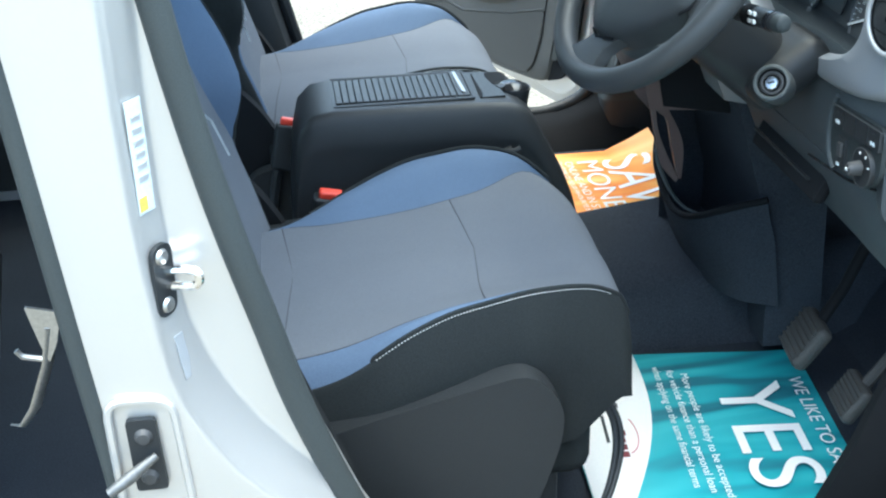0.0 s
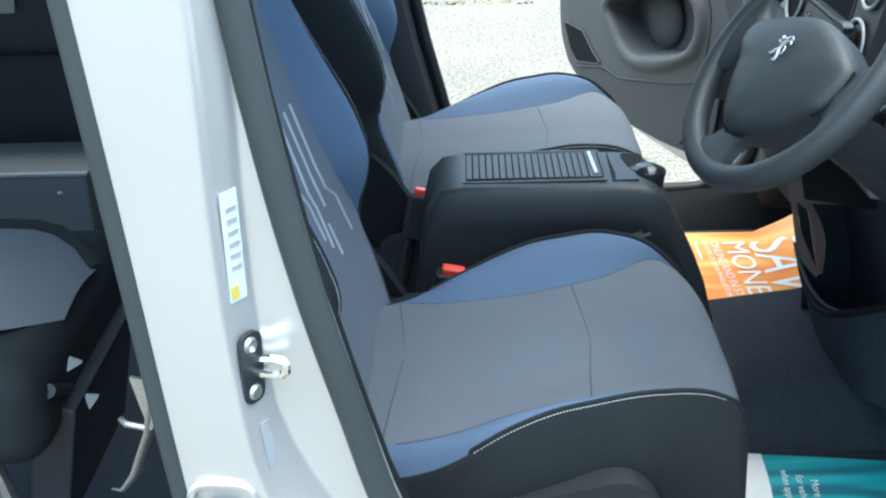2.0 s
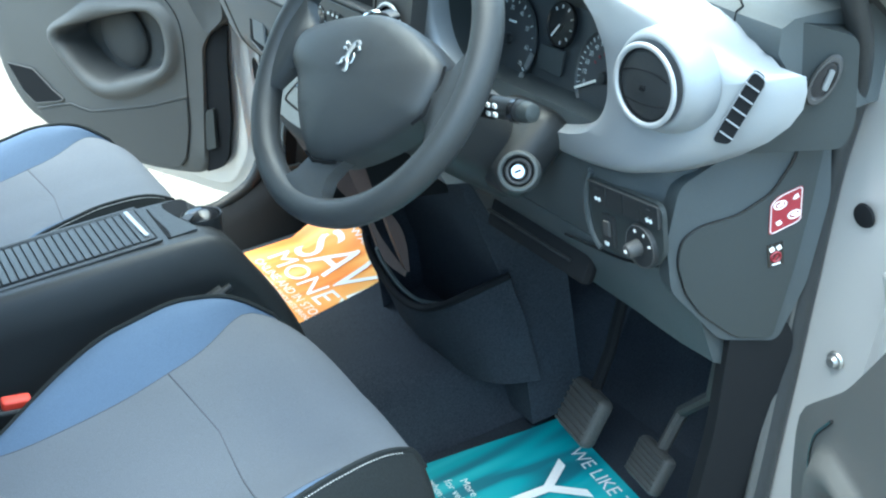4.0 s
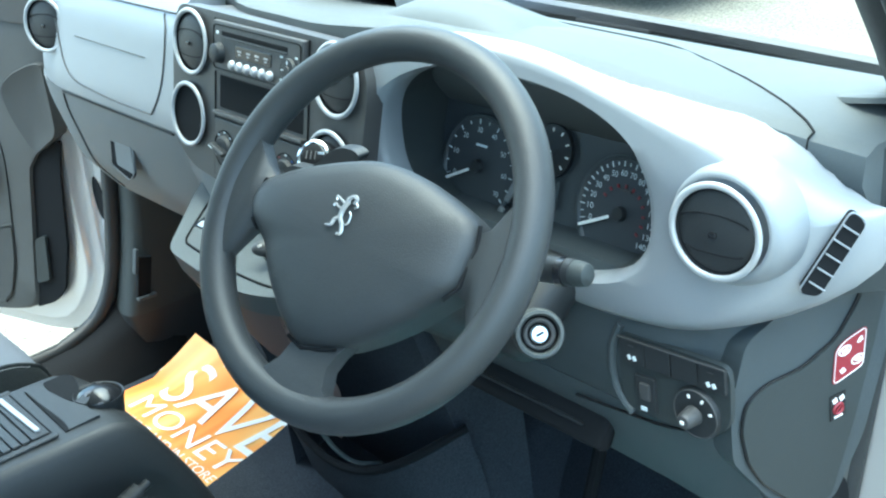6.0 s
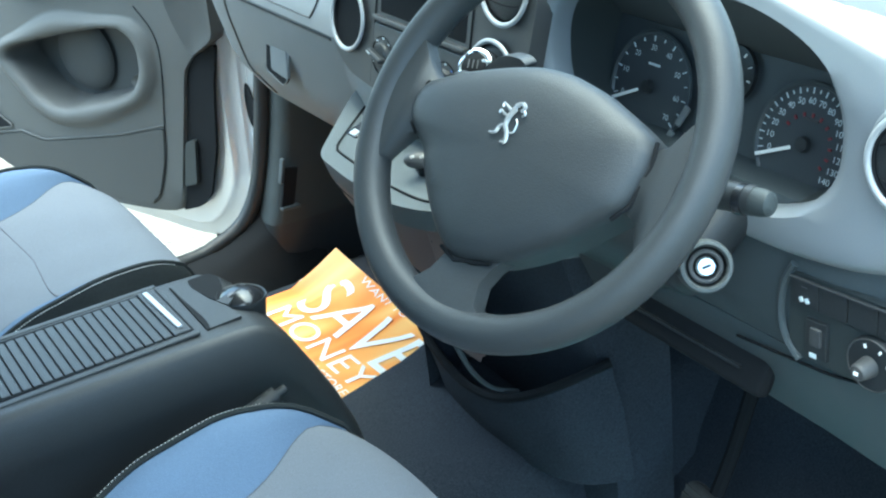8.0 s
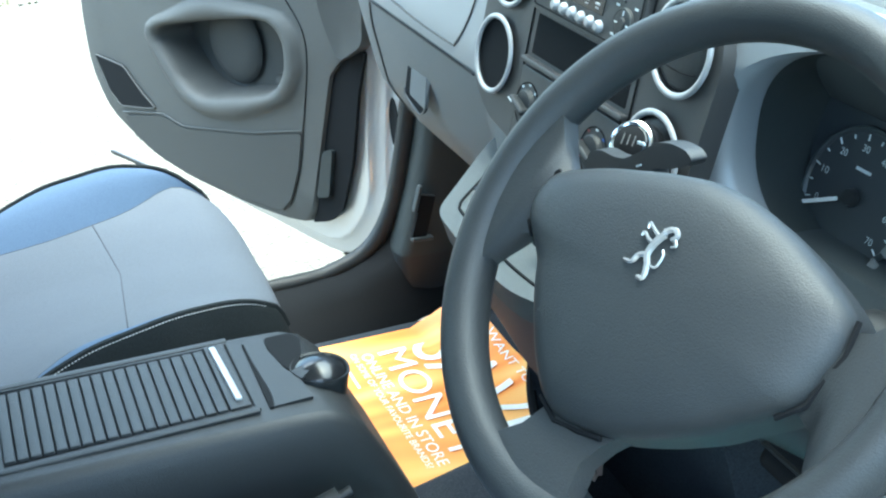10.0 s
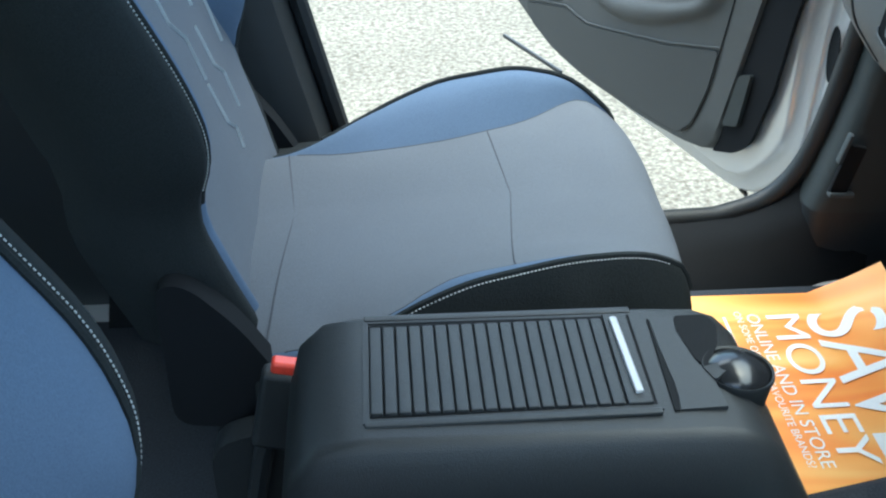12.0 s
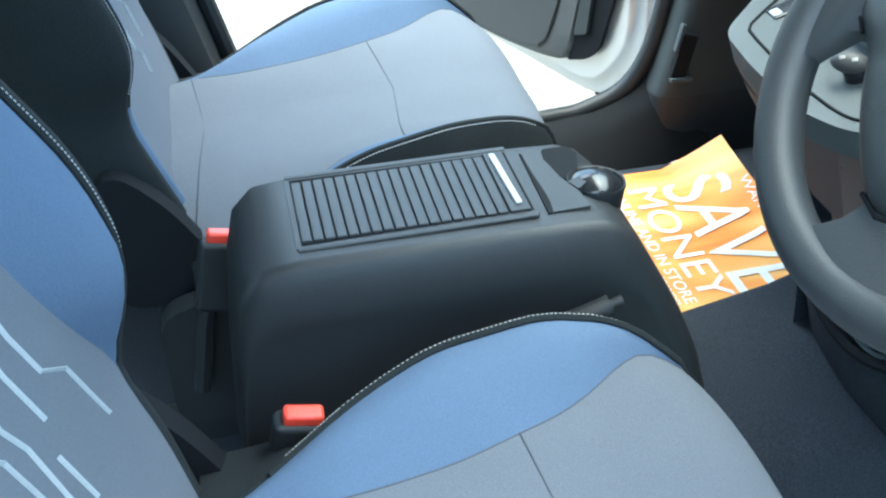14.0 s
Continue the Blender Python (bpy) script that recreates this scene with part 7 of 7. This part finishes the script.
def build_teal():
    rows = []
    for k in range(13):
        u = k / 12
        row = []
        for j in range(15):
            v = j / 14
            x = 0.335 + (0.425 - 0.02 * v) * u - 0.02 * v
            y = -0.145 - 0.050 * u - 0.42 * v
            row.append((x, y, 0.4305 + 0.004 * math.sin(3 * u + 2 * v) + 0.03 * max(0, u - 0.85) * (1 - v)))
        rows.append(row)
    t = sheet("teal_paper_mat", rows, "teal_paper", "teal printed paper mat lying in the driver footwell")
    white = []
    for j in range(15):
        v = j / 14
        y0 = -0.146 - 0.42 * v
        edge = 0.480 - 0.105 * v + 0.034 * math.sin(3.2 * v)
        white.append([(0.336 - 0.02 * v + (edge - 0.336) * q, y0 - 0.018 * q, 0.4330 + 0.004 * math.sin(3 * (q * 0.35) + 2 * v)) for q in (0, 0.33, 0.66, 1.0)])
    part("white_band", loft(white), "white", t, "white wavy band of the print")
    m = lambda x, y, z=0.4365: basis((x, y, z), (-0.10, -1, 0), (1, -0.10, 0))
    words("heading", "WE LIKE TO SAY", m(0.714, -0.277), 0.022, 0.252, "white", t, "white heading")
    words("heading", "YES", m(0.586, -0.272), 0.108, 0.272, "white", t, "very large white heading")
    for k, s in enumerate(("More people are likely to be accepted", "for vehicle finance than a personal loan", "when applying on the same financial terms")):
        words("line", s, m(0.541 - 0.0205 * k, -0.238 + 0.014 * k, 0.4370), 0.0125, 0.32, "white", t)
    lm = m(0.400, -0.300, 0.4378)
    for k in range(4):
        part("logo_bar", rbox((0.013, 0.014 if k else 0.020, 0.0006), lm @ at(0.008 + 0.018 * k, 0.004, 0), 0), "stack", t)
    for k in range(4):
        part("logo_bar", rbox((0.013, 0.014 if k else 0.020, 0.0006), lm @ at(0.082 + 0.018 * k, 0.004, 0), 0), "dim_red", t)
    part("logo_bar", rbox((0.070, 0.005, 0.0006), lm @ at(0.07, -0.016, 0), 0), "seal", t)
    part("logo_curve", tube([lm @ Vector((0.085 + 0.050 * math.cos(a), 0.010 + 0.022 * math.sin(a), 0.0006)) for a in np.linspace(0.2, 2.4, 14)], 0.0012, 5), "pale_red", t, "thin pale red curve of the print")


build_orange()
build_teal()


# ---------------------------------------------------------------- pedals and cables
def build_pedal(name, c, size, lean, arm, label):
    p = thing(name, c, label, "pedal", "pedals")
    m = at(*c, 0, lean, -8)
    pad = part("pad", rbox(size, m, 0.0125 if size[0] > 0.025 else 0.009, 4), "pedal", p, "ribbed rubber pad")
    n = 7
    for k in range(n):
        part("rib", rbox((0.004, size[1] * 0.85, size[2] * 0.055), m @ at(-size[0] / 2 - 0.001, 0, size[2] * (-0.38 + 0.76 * k / (n - 1))), 0.0015), "pedal", pad)
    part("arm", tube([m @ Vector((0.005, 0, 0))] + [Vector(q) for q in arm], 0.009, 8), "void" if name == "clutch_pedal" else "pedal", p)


build_pedal("clutch_pedal", (0.698, -0.352, 0.560), (0.028, 0.088, 0.080), 32, [(0.75, -0.348, 0.64), (0.82, -0.35, 0.84)], "black ribbed clutch pedal")
build_pedal("brake_pedal", (0.716, -0.480, 0.535), (0.022, 0.075, 0.060), 32, [(0.765, -0.49, 0.61), (0.735, -0.585, 0.70), (0.76, -0.59, 0.82)], "black worn brake pedal on a steel arm")


def build_cables():
    c = thing("seat_wiring", (0.27, -0.55, 0.45), "black wiring loop hanging under the driver seat", "cable")
    for k, off in enumerate((0.0, 0.008)):
        part("cable", tube(smooth_line([(0.30 + off, -0.50, 0.62), (0.335 + off, -0.53, 0.585), (0.335 + off, -0.56, 0.53), (0.30, -0.60 - off, 0.47), (0.24, -0.61 - off, 0.45), (0.18, -0.60, 0.46)], 30), 0.0045, 8), "black", c)
    part("connector", rbox((0.05, 0.03, 0.022), at(0.29, -0.60, 0.452, 0, 0, 12), 0.004), "black", c, "black wiring plug")


build_cables()


# ---------------------------------------------------------------- rear of the cabin
def build_rear_seat():
    r = thing("back_bench", (-0.9, -0.38, 0.42), "grey and black cloth rear seat cushion folded on metal legs", "car seat")
    rows, edge = [], []
    for x in np.linspace(-1.20, -0.54, 18):
        t = max(0.0, (x + 0.70) / 0.16)
        far, nearer = -0.145 - 0.10 * t ** 2.5, -0.50 + 0.10 * t ** 2.5
        rows.append([(x, nearer + (far - nearer) * k / 8, 0.868 - 0.03 * t ** 3 + 0.010 * math.sin(math.pi * k / 8)) for k in range(9)])
        edge.append((x, far, 0.866 - 0.03 * t ** 3))
    part("cushion", loft(rows), "cloth", r, "grey cloth cushion")
    part("cushion_side", rbox((0.72, 0.48, 0.15), at(-0.89, -0.33, 0.776), 0.05, 5), "black_cloth", r, "black cushion side")
    part("piping", tube(edge, 0.014, 8), "black_cloth", r)
    part("backrest", rbox((0.16, 0.50, 0.66), at(-1.29, -0.35, 1.08, 0, -16, 0), 0.05, 4), "black_cloth", r)
    for x in (-0.64, -1.05):
        part("leg", tube([(x, -0.50, 0.72), (x + 0.03, -0.50, 0.57), (x - 0.02, -0.50, 0.43)], 0.012, 8), "steel", r, "bare metal seat leg")
    for q, turn in (((-0.50, -0.50, 0.83), 38), ((-0.485, -0.50, 0.775), 60), ((-0.55, -0.48, 0.745), 20)):
        part("bracket", prism(rounded([(-0.014, -0.005), (0.013, -0.008), (0.004, 0.009)], 0.003), 0.004, basis(q, (1, 0, 0), (0, 0, 1)) @ pose(0, 0, 0, 0, 0, turn), 0.001), "dash", r, "small grey metal bracket")
    part("cross_bar", tube([(-0.53, -0.52, 0.80), (-0.56, -0.20, 0.62)], 0.010, 8), "black", r)
    part("frame_plate", rbox((0.06, 0.30, 0.20), at(-0.56, -0.34, 0.66, 0, 12, 0), 0.01), "black", r)
    shelf = thing("floor_box", (-0.95, 0.5, 0.42), "grey floor-mounted storage box behind the front seats", "storage box")
    part("body", rbox((0.60, 0.22, 0.28), at(-1.10, 0.62, 0.56), 0.008), "dash", shelf)
    part("rim", rbox((0.61, 0.012, 0.008), at(-1.10, 0.507, 0.704), 0.002), "silver", shelf, "pale metal edge")
    for x in (-1.0, -0.86):
        part("rivet", lathe([(0.0, 0.003), (0.004, 0.002), (0.006, 0.0)], at(x, 0.506, 0.66, 90, 0, 0), 12), "steel", shelf)
    b = thing("rear_seat_belt", (-0.965, 0.675, 1.2), "rear seat belt with a steel tongue", "seat belt")
    part("webbing", rbox((0.045, 0.004, 0.7), at(-0.965, 0.675, 1.42, 0, 0, 0), 0.001), "black_cloth", b)
    part("tongue", prism(rounded([(-0.018, -0.03), (0.018, -0.03), (0.022, 0.012), (-0.022, 0.012)], 0.006), 0.003, basis((-0.965, 0.668, 1.040), (1, 0, 0), (0, 0, 1)), 0.001), "steel", b, "steel belt tongue")
    part("tongue_head", rbox((0.055, 0.014, 0.022), at(-0.965, 0.672, 1.064), 0.005), "black", b)
    lv = thing("folding_lever", (-0.365, -0.70, 0.6), "bare metal folding lever beside the rear seat", "lever")
    part("plate", prism(rounded([(-0.361, 0.928), (-0.325, 0.918), (-0.335, 0.880), (-0.346, 0.858), (-0.352, 0.880)], 0.003), 0.004, basis((0, -0.700, 0), (1, 0, 0), (0, 0, 1)), 0.001), "steel", lv, "pale metal plate")
    part("bar", tube([(-0.338, -0.70, 0.90), (-0.349, -0.70, 0.855), (-0.372, -0.70, 0.80), (-0.390, -0.70, 0.777), (-0.402, -0.70, 0.780)], [0.009, 0.008, 0.008, 0.006, 0.003], 8, flat=0.35), "steel", lv, "pale metal bar")
    part("tab", tube([(-0.350, -0.70, 0.860), (-0.374, -0.70, 0.866), (-0.379, -0.70, 0.874)], 0.0035, 6), "steel", lv)


build_rear_seat()


# ---------------------------------------------------------------- outside: parked cars and a weed in a joint
def build_parked_car(o, turn, label):
    c = thing("parked_car", at(*o, 0, 0, turn), label, "car")
    M0 = at(*o, 0, 0, turn)
    prof = [(-2.0, 0.35), (-2.05, 0.60), (-1.95, 0.85), (-1.1, 0.95), (-0.55, 1.40), (0.9, 1.45), (1.6, 1.0), (2.0, 0.9), (2.05, 0.5), (1.95, 0.28), (-1.9, 0.25)]
    rows = []
    for y, s in ((-0.86, 0.96), (-0.82, 1.0), (0.82, 1.0), (0.86, 0.96)):
        rows.append([M0 @ Vector((a * s, y, b * (0.98 if s < 1 else 1))) for a, b in prof])
    part("body", loft(rows, ring=True, caps=True), "car_dark", c, "dark painted body")
    for x in (-1.3, 1.3):
        for y in (-0.86, 0.86):
            w = part("wheel", lathe([(0.0, -0.09), (0.30, -0.09), (0.32, -0.06), (0.32, 0.06), (0.30, 0.09), (0.0, 0.09)], M0 @ at(x, y, 0.32, 90, 0, 0), 28), "rubber", c)
            part("rim", lathe([(0.0, 0.095), (0.10, 0.095), (0.20, 0.092), (0.21, 0.085)], M0 @ at(x, y, 0.32, 90 if y < 0 else -90, 0, 0), 24), "silver", w)
    part("bumper", rbox((0.24, 1.68, 0.30), M0 @ at(-1.98, 0, 0.42), 0.09, 4), "car_dark", c, "dark painted front bumper")
    part("lower_lip", rbox((0.20, 1.50, 0.05), M0 @ at(-2.02, 0, 0.235), 0.02, 3), "black", c)
    grille = part("lower_grille", rbox((0.03, 0.95, 0.15), M0 @ at(-2.095, 0, 0.38), 0.012), "void", c, "black lower grille")
    for k in range(4):
        part("slat", rbox((0.02, 0.93, 0.010), M0 @ at(-2.11, 0, 0.325 + 0.036 * k), 0.003), "stack", grille)
    for y in (-0.66, 0.66):
        part("fog_lamp", lathe([(0.0, 0.012), (0.04, 0.010), (0.055, 0.0)], M0 @ at(-2.09, y, 0.40, 0, -90, 0), 20), "label", c, "round fog lamp")
        part("headlamp", rbox((0.16, 0.36, 0.16), M0 @ at(-1.98, y * 0.92, 0.70, 0, -20, 0), 0.05, 3), "silver", c, "pale headlamp")
    part("number_plate", rbox((0.01, 0.5, 0.11), M0 @ at(-2.115, 0, 0.53), 0.002), "label", c)


build_parked_car((6.55, 3.62, 0), 7, "dark parked car standing ahead of the van")


def build_weed():
    random.seed(5)
    bm = bmesh.new()
    for k in range(90):
        a = Vector((-0.35 + random.random() * 0.75, 5.02 + random.gauss(0, 0.03), 0.0))
        b = a + Vector((random.gauss(0, 0.03), random.gauss(0, 0.03), 0.006 + random.random() * 0.022))
        s = Vector((random.gauss(0, 0.008), random.gauss(0, 0.008), 0))
        bm.faces.new([bm.verts.new(a - s), bm.verts.new(a + s), bm.verts.new(b)])
    w = part("weeds", bm, "leaf")
    tagged(w, "thin line of dry weeds growing in a joint", "weeds", kind="stuff")


build_weed()
